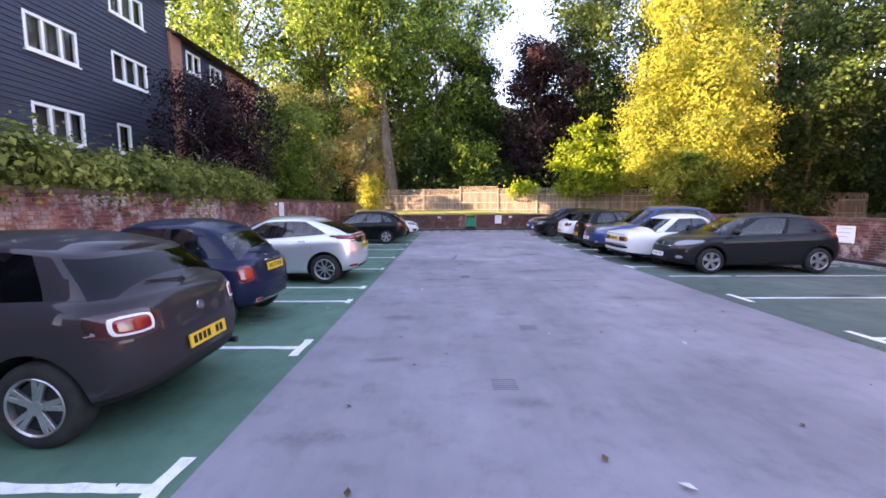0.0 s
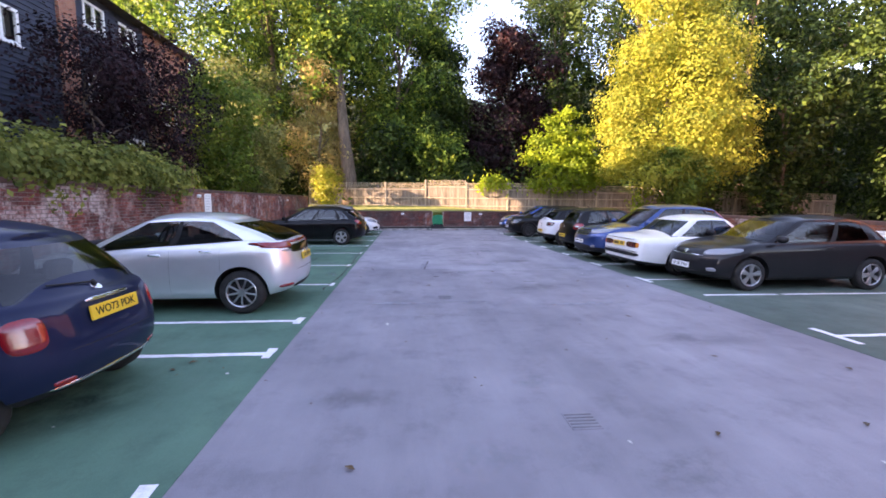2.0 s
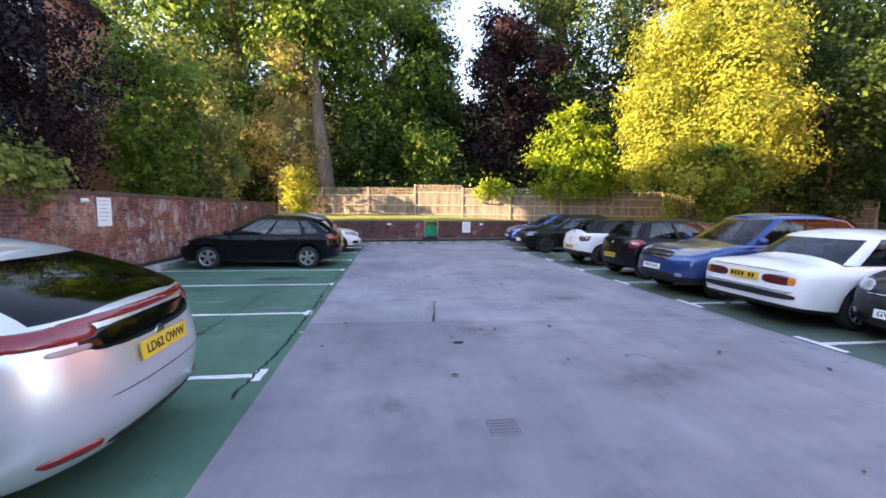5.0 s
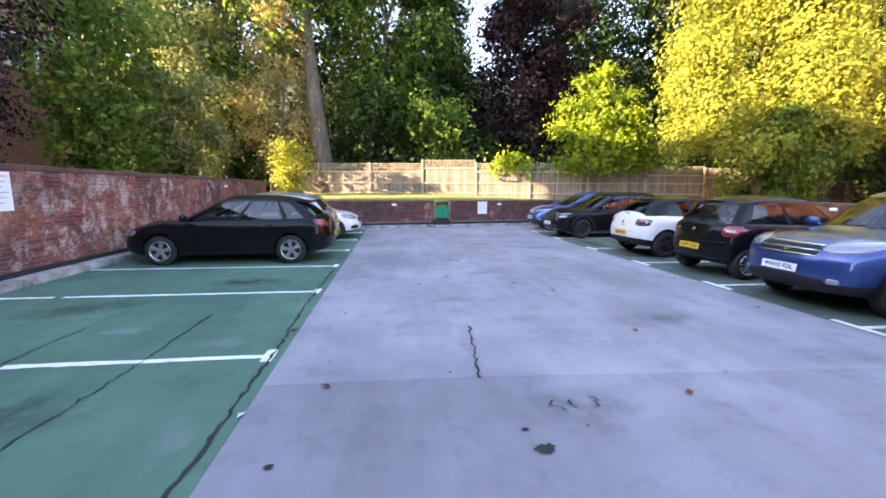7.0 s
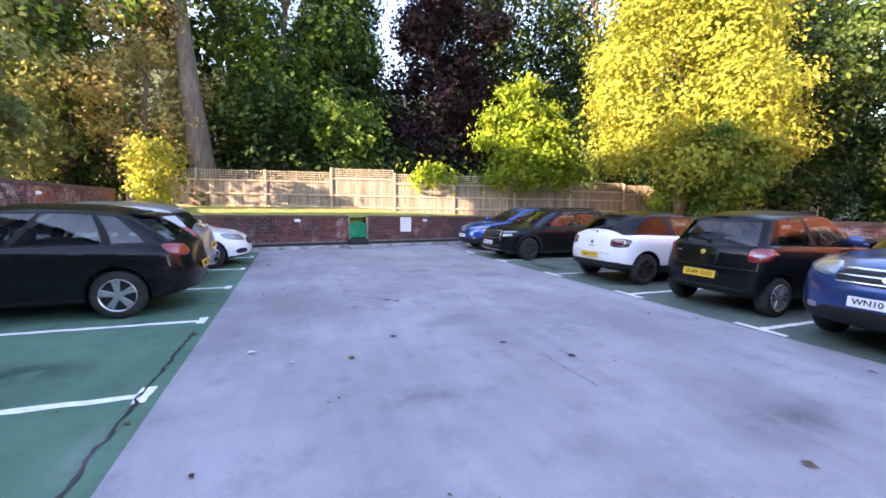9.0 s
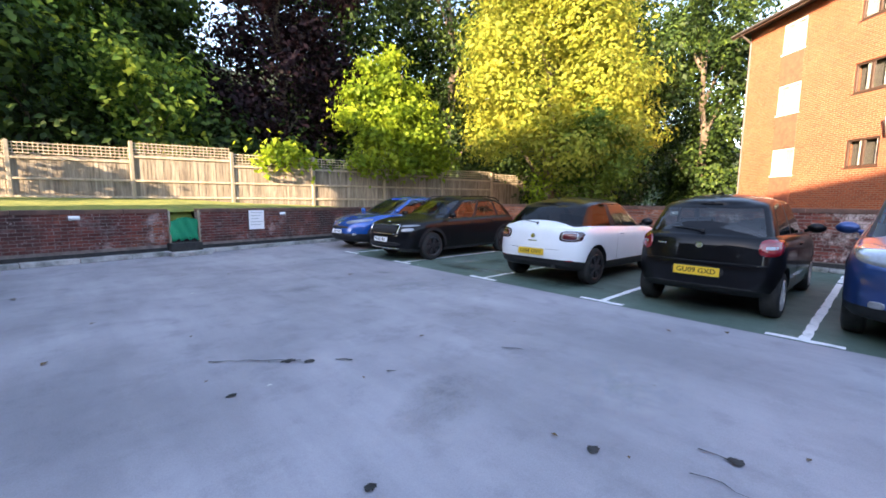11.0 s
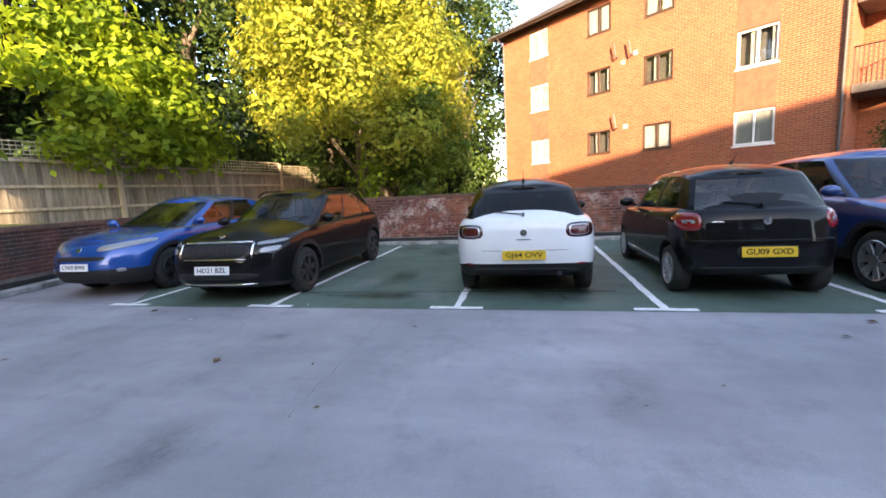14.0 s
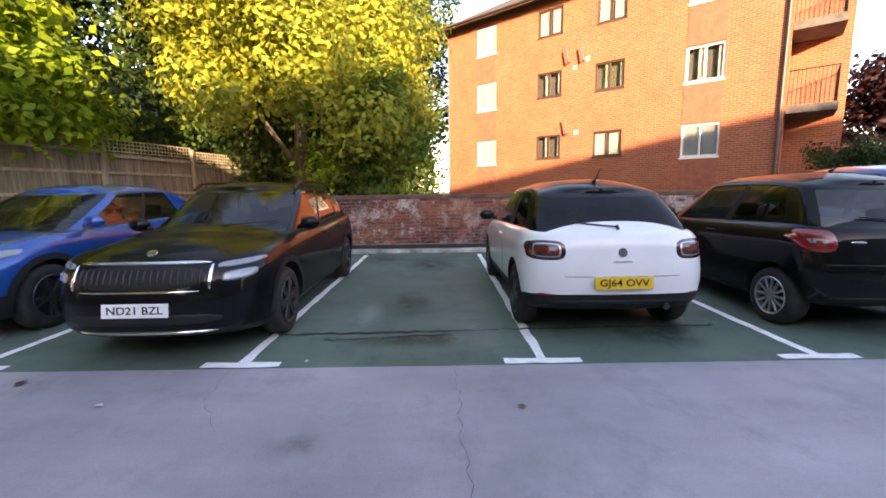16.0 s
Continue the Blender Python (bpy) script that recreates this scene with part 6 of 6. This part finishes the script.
# lit trees by the low wall
tree("golden_tree", "broad tree full of golden yellow autumn leaves", (15.2, 25.6, -0.05), 17.0, 4.6, L_GOLD, 31, 62000, 0.15, 0.14, (0, 0), 0.26, squash=0.8,
     blobs=[(-2.4, -2.4, 3.3, 1.2), (-0.8, -3.0, 3.7, 1.3), (1.0, -2.8, 4.2, 1.4), (-2.9, -1.0, 4.9, 1.5), (-0.6, -2.6, 5.8, 1.8), (1.6, -1.8, 6.2, 1.7), (-2.8, 0.2, 7.2, 1.7), (0, -1.6, 8.2, 2.0), (2.0, -0.4, 8.0, 1.7), (-2.0, 0.2, 9.8, 1.9), (0.6, -0.4, 10.6, 1.9), (-0.6, 0.4, 12.6, 1.8), (2.4, -0.8, 10.0, 1.4), (-3.3, -1.2, 3.6, 0.8), (1.8, 1.6, 6.0, 2.0),
            (-2.2, 1.5, 4.4, 1.2), (-1.8, 1.9, 6.2, 1.4), (-1.2, 1.8, 8.4, 1.6), (0.0, 1.8, 10.8, 1.7), (-3.4, 0.6, 3.5, 0.7), (-3.5, 0.2, 5.8, 0.9), (0.4, 0.6, 14.6, 1.7), (-1.4, 1.4, 14.2, 1.5), (1.6, 0.8, 13.0, 1.5), (0.2, 1.0, 16.2, 1.2)])
tree("hawthorn", "leafy green shrub overhanging the low wall", (14.0, 22.9, -0.05), 4.4, 1.6, L_LEAFY, 32, 6500, 0.13, 0.3, (0, 0), 0.09)
tree("maple", "young maple with bright lime green leaves", (11.2, 31.6, 1.0), 7.8, 2.5, L_BRIGHT, 33, 8500, 0.20, 0.2, (0, -0.6), 0.12, squash=0.40,
     blobs=[(-2.4, -1.4, 2.0, 0.7), (-0.9, -1.8, 2.1, 0.8), (0.8, -1.6, 2.0, 0.7), (1.9, -1.0, 2.5, 0.7), (-1.8, -1.2, 3.0, 0.9), (0.1, -1.4, 3.1, 1.0), (1.5, -0.8, 3.6, 0.8), (-2.7, -0.8, 3.8, 0.7), (-0.9, -1.0, 4.1, 1.0), (0.8, -0.6, 4.6, 0.9), (-1.9, -0.4, 5.0, 0.8), (-0.3, -0.3, 5.5, 0.9), (1.1, 0.0, 5.7, 0.6), (-1.1, 0.1, 6.4, 0.7), (0.2, 0.3, 7.0, 0.6)])
tree("fence_shrub", "yellow-green leaves spilling over the fence", (6.1, 32.0, 1.0), 2.6, 0.9, L_BRIGHT, 34, 700, 0.22, 0.5, (0, 0), 0.05, blobs=[(-0.7, -0.5, 1.9, 0.42), (0, -0.5, 2.05, 0.5), (0.9, -0.5, 1.85, 0.38)])
tree("wall_sapling", "yellow sapling growing beside the low wall", (12.6, 24.4, -0.05), 2.6, 0.5, L_BRIGHT, 35, 300, 0.16, 0.4, (0, 0), 0.03)
tree("street_tree", "dark purple-leaved tree beyond the apartment block", (19.8, 1.8, -0.05), 6.6, 2.2, L_PURPLE, 36, 8000, 0.25, 0.15, (0, 0), 0.2)
tree("corner_shrub", "dark evergreen shrub at the foot of the apartment block", (14.6, 8.6, -0.05), 2.6, 1.4, L_DARK, 37, 9000, 0.09, 0.25, (0, 0), 0.06)

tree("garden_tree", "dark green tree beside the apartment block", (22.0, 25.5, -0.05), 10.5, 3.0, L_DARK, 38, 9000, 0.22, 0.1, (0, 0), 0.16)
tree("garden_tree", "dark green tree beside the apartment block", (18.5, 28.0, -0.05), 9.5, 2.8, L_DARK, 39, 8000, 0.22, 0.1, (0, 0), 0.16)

# garden behind the tall wall
GZ = 1.5
tree("purple_plum", "dark purple-leaved plum tree over the wall", (-8.9, 17.7, GZ), 5.2, 2.3, L_PURPLE, 51, 14000, 0.095, 0.10, (0, 0), 0.12)
tree("purple_plum", "dark purple-leaved plum tree over the wall", (-8.8, 15.2, GZ), 4.4, 1.8, L_PURPLE, 52, 8000, 0.095, 0.10, (0, 0), 0.1)
tree("garden_shrub", "tall green shrub behind the wall", (-8.5, 22.3, GZ), 5.6, 2.4, L_LEAFY, 53, 9000, 0.15, 0.05, (0, 0), 0.09)
tree("garden_shrub", "pale olive shrub behind the wall", (-8.3, 25.4, GZ), 4.0, 1.7, L_OLIVE, 54, 8000, 0.15, 0.05, (0, 0), 0.09)
tree("golden_shrub", "yellow sunlit shrub at the end of the lawn", (-5.6, 31.6, 1.0), 2.8, 1.1, L_GOLD, 55, 2200, 0.16, 0.1, (0, 0), 0.05)
tree("garden_tree", "green garden tree behind the wall", (-11.2, 33.6, GZ), 9.5, 3.2, L_OLIVE, 56, 9000, 0.22, 0.1, (0, 0), 0.16)


def hedge(y0, y1, x, z, label, seed, n):
    blobs = [(x + 0.25 * math.sin(k * 2.1), y0 + (y1 - y0) * (k + 0.5) / 14, z + 0.12 * math.sin(k * 1.3), 0.62, 0.85) for k in range(14)]
    h = thing("hedge", label, "hedge")
    child("crown", leaf_mesh("crown", blobs, n, 0.11, L_HEDGE, seed, shell=0.75), h)
    bm = bmesh.new()
    for k in range(9):
        y = y0 + (y1 - y0) * (k + 0.5) / 9
        tube(bm, (x - 0.1, y, GZ - 0.05), (x + random.uniform(-0.2, 0.2), y + 0.2, z + 0.1), 0.03, 0.012, 6)
    part("stems", bm, M["bark"], h)


hedge(9.0, 15.6, -7.2, 2.30, "clipped green hedge spilling over the brick wall", 61, 13000)
hedge(1.0, 8.6, -7.25, 2.40, "loose green hedge on top of the brick wall", 62, 12000)


# ---------------------------------------------------------------- small things
def notice(at, w, h, label, rows=6, name="notice_board"):
    t = thing(name, label, "sign", "", at)
    part("board", box_bm(-w / 2, w / 2, -0.012, 0.0, -h / 2, h / 2, 0.004), M["paper"], t)
    for k in range(rows):
        z = h / 2 - 0.07 - k * (h - 0.12) / rows
        part("print_line", box_bm(-w * 0.38, w * (0.38 - 0.12 * (k % 3)), -0.0145, -0.0125, z - 0.012, z + 0.006), M["print"], t)
    return t


notice(pose(LW + 0.03, 16.95, 1.56, 0, 0, 90), 0.46, 0.64, "white printed notice fixed to the tall wall")
ex = 3.62
notice(pose(ex, end_y(ex) - 0.03, 0.82, 0, 0, 9.4), 0.46, 0.56, "white notice fixed to the low end wall", 5)
notice(pose(RW - 0.03, 11.67, 0.86, 0, 0, -90), 0.55, 0.48, "white notice fixed to the low wall behind a car", 3)


def bulkhead(at):
    t = thing("wall_lamp", "small white oval bulkhead lamp, unlit", "lamp", "wall lamps", at)
    part("housing", box_bm(-0.10, 0.10, -0.03, 0.0, -0.05, 0.05, 0.012), M["white"], t)
    bm = bmesh.new()
    bmesh.ops.create_uvsphere(bm, u_segments=14, v_segments=8, radius=1)
    bmesh.ops.transform(bm, verts=bm.verts, matrix=Matrix.Translation((0, -0.035, 0)) @ Matrix.Diagonal((0.09, 0.05, 0.042, 1)))
    part("lens", bm, M["paper"], t, "", True)


bulkhead(pose(LW + 0.03, 16.35, 1.80, 0, 0, 90))
bulkhead(pose(LW + 0.03, 26.0, 1.72, 0, 0, 90))
for x in (-0.4, 4.45):
    bulkhead(pose(x, end_y(x) - 0.03, 0.98, 0, 0, 9.4))
bulkhead(pose(RW - 0.03, 19.2, 1.15, 0, 0, -90))

# gap in the end wall with a step and a green plastic sheet
gx = 1.72
gate = thing("garden_opening", "green plastic sheet tied across a gap in the wall", "sheet", "", pose(gx, end_y(gx), 0, 0, 0, 9.4))
bm = bmesh.new()
rows = []
for j in range(9):
    s = j / 8
    rows.append([bm.verts.new((-0.36 + 0.66 * i / 14, -0.06 + 0.035 * math.sin(i * 1.3 + j * 0.9) + 0.02 * math.sin(i * 2.7 - j), 0.40 + 0.42 * s + (0.10 * math.sin(i / 14 * 3.1) + 0.05 * i / 14) * s - 0.07 * (1 - s) * abs(math.sin(i * 0.8)))) for i in range(15)])
for j in range(8):
    for i in range(14):
        bm.faces.new((rows[j][i], rows[j][i + 1], rows[j + 1][i + 1], rows[j + 1][i]))
bmesh.ops.solidify(bm, geom=list(bm.faces), thickness=0.004)
part("sheet", bm, M["green_sheet"], gate, "", True)
for x in (-0.345, 0.345):
    part("stake", box_bm(x - 0.02, x + 0.02, -0.06, 0.0, 0.12, 1.12, 0.004), M["wood"], gate)
part("board", box_bm(-0.32, 0.32, -0.02, 0.01, 0.28, 0.56, 0.004), M["tar"], gate, "dark low board behind the sheet")
step = thing("concrete_step", "worn concrete step below the gap in the wall", "step", "", pose(gx, end_y(gx) - 0.36, 0, 0, 0, 9.4))
part("tread", box_bm(-0.45, 0.45, -0.34, 0.02, 0.003, 0.10, 0.015), M["concrete"], step)
part("riser", box_bm(-0.36, 0.36, 0.02, 0.44, 0.003, 0.30, 0.015), M["tar"], step)
sub = thing("grass_bank", "sunlit grassy bank rising behind the gap", "grass", "", pose(gx, end_y(gx) + 0.1, 0, 0, 0, 9.4))
bm = bmesh.new()
vs = [bm.verts.new(p) for p in ((-0.36, -0.05, 0.28), (0.36, -0.05, 0.28), (0.36, 0.45, 1.08), (-0.36, 0.45, 1.08), (-0.36, 0.45, 0.0), (0.36, 0.45, 0.0), (-0.36, -0.05, 0.0), (0.36, -0.05, 0.0))]
for q in ((0, 1, 2, 3), (6, 7, 1, 0), (7, 5, 2, 1), (5, 4, 3, 2), (4, 6, 0, 3)):
    bm.faces.new([vs[k] for k in q])
part("turf", bm, M["grass"], sub)

# drain grate
dr = thing("drain_grate", "small square iron drain grate in the deck", "drain", "drain grates", pose(1.18, 5.62, 0))
part("frame", box_bm(-0.12, 0.12, -0.12, 0.12, -0.01, 0.006, 0.003), M["deck"], dr)
for k in range(5):
    part("bar", box_bm(-0.11, 0.11, -0.10 + k * 0.045, -0.086 + k * 0.045, 0.006, 0.009), M["damp"], dr)
dr2 = copy_thing(dr, pose(0.50, 9.8, 0))
dr3 = copy_thing(dr, pose(0.60, 3.81, 0))


# cracks in the surfacing
def crack(path, w, label):
    rg = random.Random(len(path) * 7 + int(path[0][0] * 100))
    pts = []
    for (x0, y0), (x1, y1) in zip(path, path[1:]):
        n = max(3, int(math.hypot(x1 - x0, y1 - y0) / 0.07))
        for k in range(n):
            s = k / n
            pts.append((x0 + (x1 - x0) * s + rg.uniform(-0.022, 0.022), y0 + (y1 - y0) * s + rg.uniform(-0.022, 0.022)))
    verts, faces = [], []
    for i, (x, y) in enumerate(pts):
        a, b = pts[max(0, i - 1)], pts[min(len(pts) - 1, i + 1)]
        t = Vector((b[0] - a[0], b[1] - a[1])).normalized()
        h = w * rg.uniform(0.25, 1.0) * 0.5
        verts += [(x - t.y * h, y + t.x * h, 0.0125), (x + t.y * h, y - t.x * h, 0.0125)]
        if i:
            faces.append((2 * i - 2, 2 * i - 1, 2 * i + 1, 2 * i))
    tagged(new("crack", mesh_of("crack", verts, faces, M["tar"])), label, "crack", "cracks", "structure")


crack([(0.26, 12.84), (0.33, 13.27), (0.38, 13.68), (0.45, 14.23)], 0.035, "black crack along the deck surfacing")
crack([(-1.75, 10.5), (-1.66, 11.8), (-1.64, 13.4), (-1.70, 15.6), (-1.66, 17.9)], 0.04, "black crack along the edge of the green bays")
crack([(-2.95, 11.6), (-2.82, 13.29), (-2.80, 15.04)], 0.026, "thin crack across a green bay")
crack([(-4.12, 12.6), (-4.05, 13.92), (-3.98, 15.44)], 0.022, "thin crack across a green bay")
crack([(5.92, 18.4), (5.89, 19.6), (5.87, 20.51), (5.84, 21.65), (5.81, 22.88)], 0.055, "black wet crack across the green bays")
crack([(5.76, 21.1), (5.68, 21.74), (5.64, 22.38)], 0.045, "black wet crack across the green bays")
crack([(2.6, 21.0), (3.61, 21.05), (4.0, 21.07), (5.02, 21.08)], 0.004, "hairline crack in the deck")
crack([(4.98, 22.9), (4.47, 22.78), (4.1, 22.5)], 0.003, "hairline crack in the deck")
crack([(0.34, 19.24), (0.82, 18.88), (1.03, 18.70)], 0.02, "short tar-filled crack")
crack([(1.19, 18.58), (1.35, 18.41)], 0.025, "short tar-filled crack")
crack([(1.38, 18.08), (1.46, 17.98)], 0.03, "short tar-filled crack")
crack([(2.54, 17.80), (2.69, 17.55)], 0.02, "short tar-filled crack")
crack([(1.86, 15.95), (1.90, 15.03)], 0.010, "short tar-filled crack")
crack([(2.45, 11.2), (2.7, 10.95)], 0.02, "short tar-filled crack")


def stain(x, y, r, label, seed, mat):
    rg2 = random.Random(seed)
    n = 18
    v = [(x, y, 0.0115)] + [(x + r * rg2.uniform(0.5, 1.1) * math.cos(2 * math.pi * k / n), y + 0.8 * r * rg2.uniform(0.5, 1.1) * math.sin(2 * math.pi * k / n), 0.0115) for k in range(n)]
    tagged(new("stain", mesh_of("stain", v, [(0, 1 + k, 1 + (k + 1) % n) for k in range(n)], mat)), label, "stain", "stains", "structure")


stain(0.49, 11.82, 0.085, "small black oil spot on the deck", 1, M["tar"])
stain(0.86, 18.82, 0.07, "black tar patch on the deck", 2, M["tar"])
stain(1.00, 18.70, 0.06, "black tar patch on the deck", 3, M["tar"])
stain(0.43, 12.04, 0.03, "small black oil spot on the deck", 4, M["tar"])
stain(-1.20, 11.84, 0.035, "small black oil spot on the deck", 5, M["tar"])
stain(1.66, 16.38, 0.05, "small black oil spot on the deck", 6, M["tar"])
stain(0.30, 18.46, 0.045, "small black oil spot on the deck", 7, M["tar"])
stain(2.14, 15.80, 0.06, "small black oil spot on the deck", 8, M["tar"])
stain(0.53, 16.97, 0.045, "small black oil spot on the deck", 9, M["tar"])
crack([(2.12, 15.96), (2.15, 15.70)], 0.014, "short tar-filled crack")
crack([(0.80, 12.24), (0.72, 12.33), (0.80, 12.40)], 0.02, "dark curved scuff on the deck")
crack([(0.92, 12.26), (0.86, 12.34), (0.94, 12.41)], 0.02, "dark curved scuff on the deck")
crack([(1.06, 12.26), (1.12, 12.35), (1.04, 12.42)], 0.02, "dark curved scuff on the deck")


def stain_film(name, col, gloss, seed, weight):
    """A thin film of dirt, densest in the middle and broken up by grain."""
    m, nt, p = nodes_of(name)
    tc = nt.nodes.new("ShaderNodeTexCoord")
    ln = nt.nodes.new("ShaderNodeVectorMath")
    ln.operation = "LENGTH"
    nt.links.new(tc.outputs["Object"], ln.inputs[0])
    rim = ramp(nt, ln.outputs["Value"], [(0.25, (1, 1, 1)), (1.0, (0, 0, 0))])
    blot = ramp(nt, noise_tex(nt, 3.1 + seed, 7, 0.68), [(0.36, (0, 0, 0)), (0.58, (1, 1, 1))])
    grain = ramp(nt, noise_tex(nt, 46, 4, 0.7), [(0.35, (0.45, 0.45, 0.45)), (0.65, (1, 1, 1))])
    a_ = mix(nt, 1.0, mix(nt, 1.0, rim, blot, "MULTIPLY"), grain, "MULTIPLY")
    a_ = mix(nt, 1.0, a_, (weight,) * 3, "MULTIPLY")
    nt.links.new(a_, p.inputs["Alpha"])
    p.inputs["Base Color"].default_value = (*col, 1)
    p.inputs["Roughness"].default_value = gloss
    return m


M["oil_film"] = stain_film("oil_film", (0.022, 0.021, 0.022), 0.42, 0.0, 0.6)
M["dirt_film"] = stain_film("dirt_film", (0.080, 0.075, 0.078), 0.7, 0.4, 0.34)
M["chalk_film"] = stain_film("chalk_film", (0.42, 0.42, 0.44), 0.8, 0.9, 0.4)
films = [0]


def film_at(x, y, rx, ry, mat, label, turn=0.0):
    films[0] += 1
    n = 28
    v = [(0, 0, 0)] + [(math.cos(2 * math.pi * k / n), math.sin(2 * math.pi * k / n), 0) for k in range(n)]
    ob = tagged(new("stain", mesh_of("stain", v, [(0, 1 + k, 1 + (k + 1) % n) for k in range(n)], mat)), label, "stain", "stains", "structure")
    ob.matrix_world = pose(x, y, 0.0135 + films[0] * 0.00006, 0, 0, turn) @ Matrix.Diagonal((rx, ry, 1, 1))


OIL, DIRT, CHALK = M["oil_film"], M["dirt_film"], M["chalk_film"]
for x, y, rx, ry, turn in ((-0.90, 2.88, 0.55, 0.14, 6), (0.76, 3.42, 0.38, 0.13, 0), (0.65, 3.06, 0.15, 0.12, 0), (-1.2, 3.78, 0.36, 0.12, -8), (-0.6, 4.4, 0.3, 0.10, 10), (1.6, 5.0, 0.5, 0.2, 20), (-0.7, 6.1, 0.4, 0.2, 0), (1.0, 12.3, 0.5, 0.32, 0), (4.0, 22.0, 0.12, 0.2, 0), (-0.4, 10.2, 0.5, 0.3, 0), (2.4, 10.6, 0.9, 0.35, 15), (3.4, 7.4, 0.8, 0.3, -10), (1.4, 17.4, 0.6, 0.3, 30), (3.2, 18.9, 0.5, 0.3, 0), (2.2, 21.6, 0.5, 0.4, 0), (0.2, 8.6, 0.7, 0.25, 0), (3.9, 12.9, 0.7, 0.3, 0), (0.4, 15.4, 0.5, 0.25, 0), (2.9, 14.2, 0.8, 0.3, 12)):
    film_at(x, y, rx, ry, DIRT, "dark weathered stain on the deck", turn)
for x, y, rx, ry, turn in ((5.62, 19.1, 0.35, 0.5, 0), (5.95, 18.95, 0.30, 0.35, 0), (6.5, 19.5, 0.8, 0.5, 0), (6.3, 17.0, 0.9, 0.6, 0), (6.9, 21.6, 0.7, 0.35, 0), (9.6, 21.4, 0.9, 0.6, 0), (10.3, 22.4, 0.6, 0.5, 0), (6.0, 23.7, 0.8, 0.5, 0), (6.3, 14.8, 0.9, 0.6, 0), (-3.0, 16.9, 0.9, 0.35, 0), (-4.6, 15.4, 0.8, 0.4, 20), (-3.4, 12.6, 0.9, 0.5, 0), (-2.6, 19.4, 0.8, 0.6, 0), (-3.0, 3.6, 0.9, 0.6, 0), (-3.0, 6.2, 0.8, 0.6, 0), (-3.0, 9.7, 0.9, 0.6, 0), (7.4, 7.5, 0.5, 0.22, 0), (5.6, 21.4, 0.22, 0.9, 0)):
    film_at(x, y, rx, ry, OIL, "dark oily patch on the green coating", turn)
for x, y, rx, ry, turn in ((-2.3, 13.9, 0.4, 0.18, 0), (-1.9, 12.2, 0.16, 0.4, 10), (-3.5, 14.4, 0.35, 0.2, 0), (-1.75, 15.3, 0.12, 0.5, 0), (5.7, 20.8, 0.45, 0.3, 0), (6.4, 22.0, 0.6, 0.25, 0), (0.3, 13.5, 0.12, 0.8, -8), (1.0, 6.3, 0.22, 0.16, 0), (0.9, 9.4, 0.5, 0.12, 0), (2.8, 9.2, 1.0, 0.12, 4), (-0.3, 9.35, 0.9, 0.10, 0), (1.8, 13.6, 0.7, 0.4, 0), (2.6, 16.6, 0.7, 0.5, 30), (3.6, 20.6, 0.6, 0.4, 0), (0.3, 5.2, 0.25, 0.2, 0)):
    film_at(x, y, rx, ry, CHALK, "pale scuffed patch on the surfacing", turn)

# fallen leaves, twigs and scraps
rg = random.Random(9)
for k in range(170):
    side = rg.random()
    x = rg.uniform(-1.6, 5.2) if side < 0.6 else rg.choice((rg.uniform(-4, -1.3), rg.uniform(4.6, 10.5)))
    y = rg.uniform(0.8, 25)
    if k < 7:
        x, y = -2.15 + rg.uniform(-0.35, 0.35), 6.85 + rg.uniform(-0.18, 0.18)
    s = 0.018 + 0.04 * rg.random() ** 2
    bm = bmesh.new()
    vs = [bm.verts.new(p) for p in ((-s, 0, 0.0), (-s * 0.2, s * 0.55, s * 0.25), (s, 0, s * 0.1), (-s * 0.1, -s * 0.5, s * 0.2), (0, 0, 0.002))]
    for q in ((0, 4, 1), (1, 4, 2), (2, 4, 3), (3, 4, 0)):
        bm.faces.new([vs[j] for j in q])
    me = bpy.data.meshes.new("fallen_leaf")
    bm.to_mesh(me)
    bm.free()
    me.materials.append(M["litter"] if k % 9 == 0 else M["dead_leaf"])
    ob = tagged(new("fallen_leaf", me), "curled brown fallen leaf on the deck" if k % 9 else "pale torn scrap on the deck", "leaf", "fallen leaves")
    ob.matrix_world = pose(x, y, 0.0125, 0, 0, rg.uniform(0, 360))
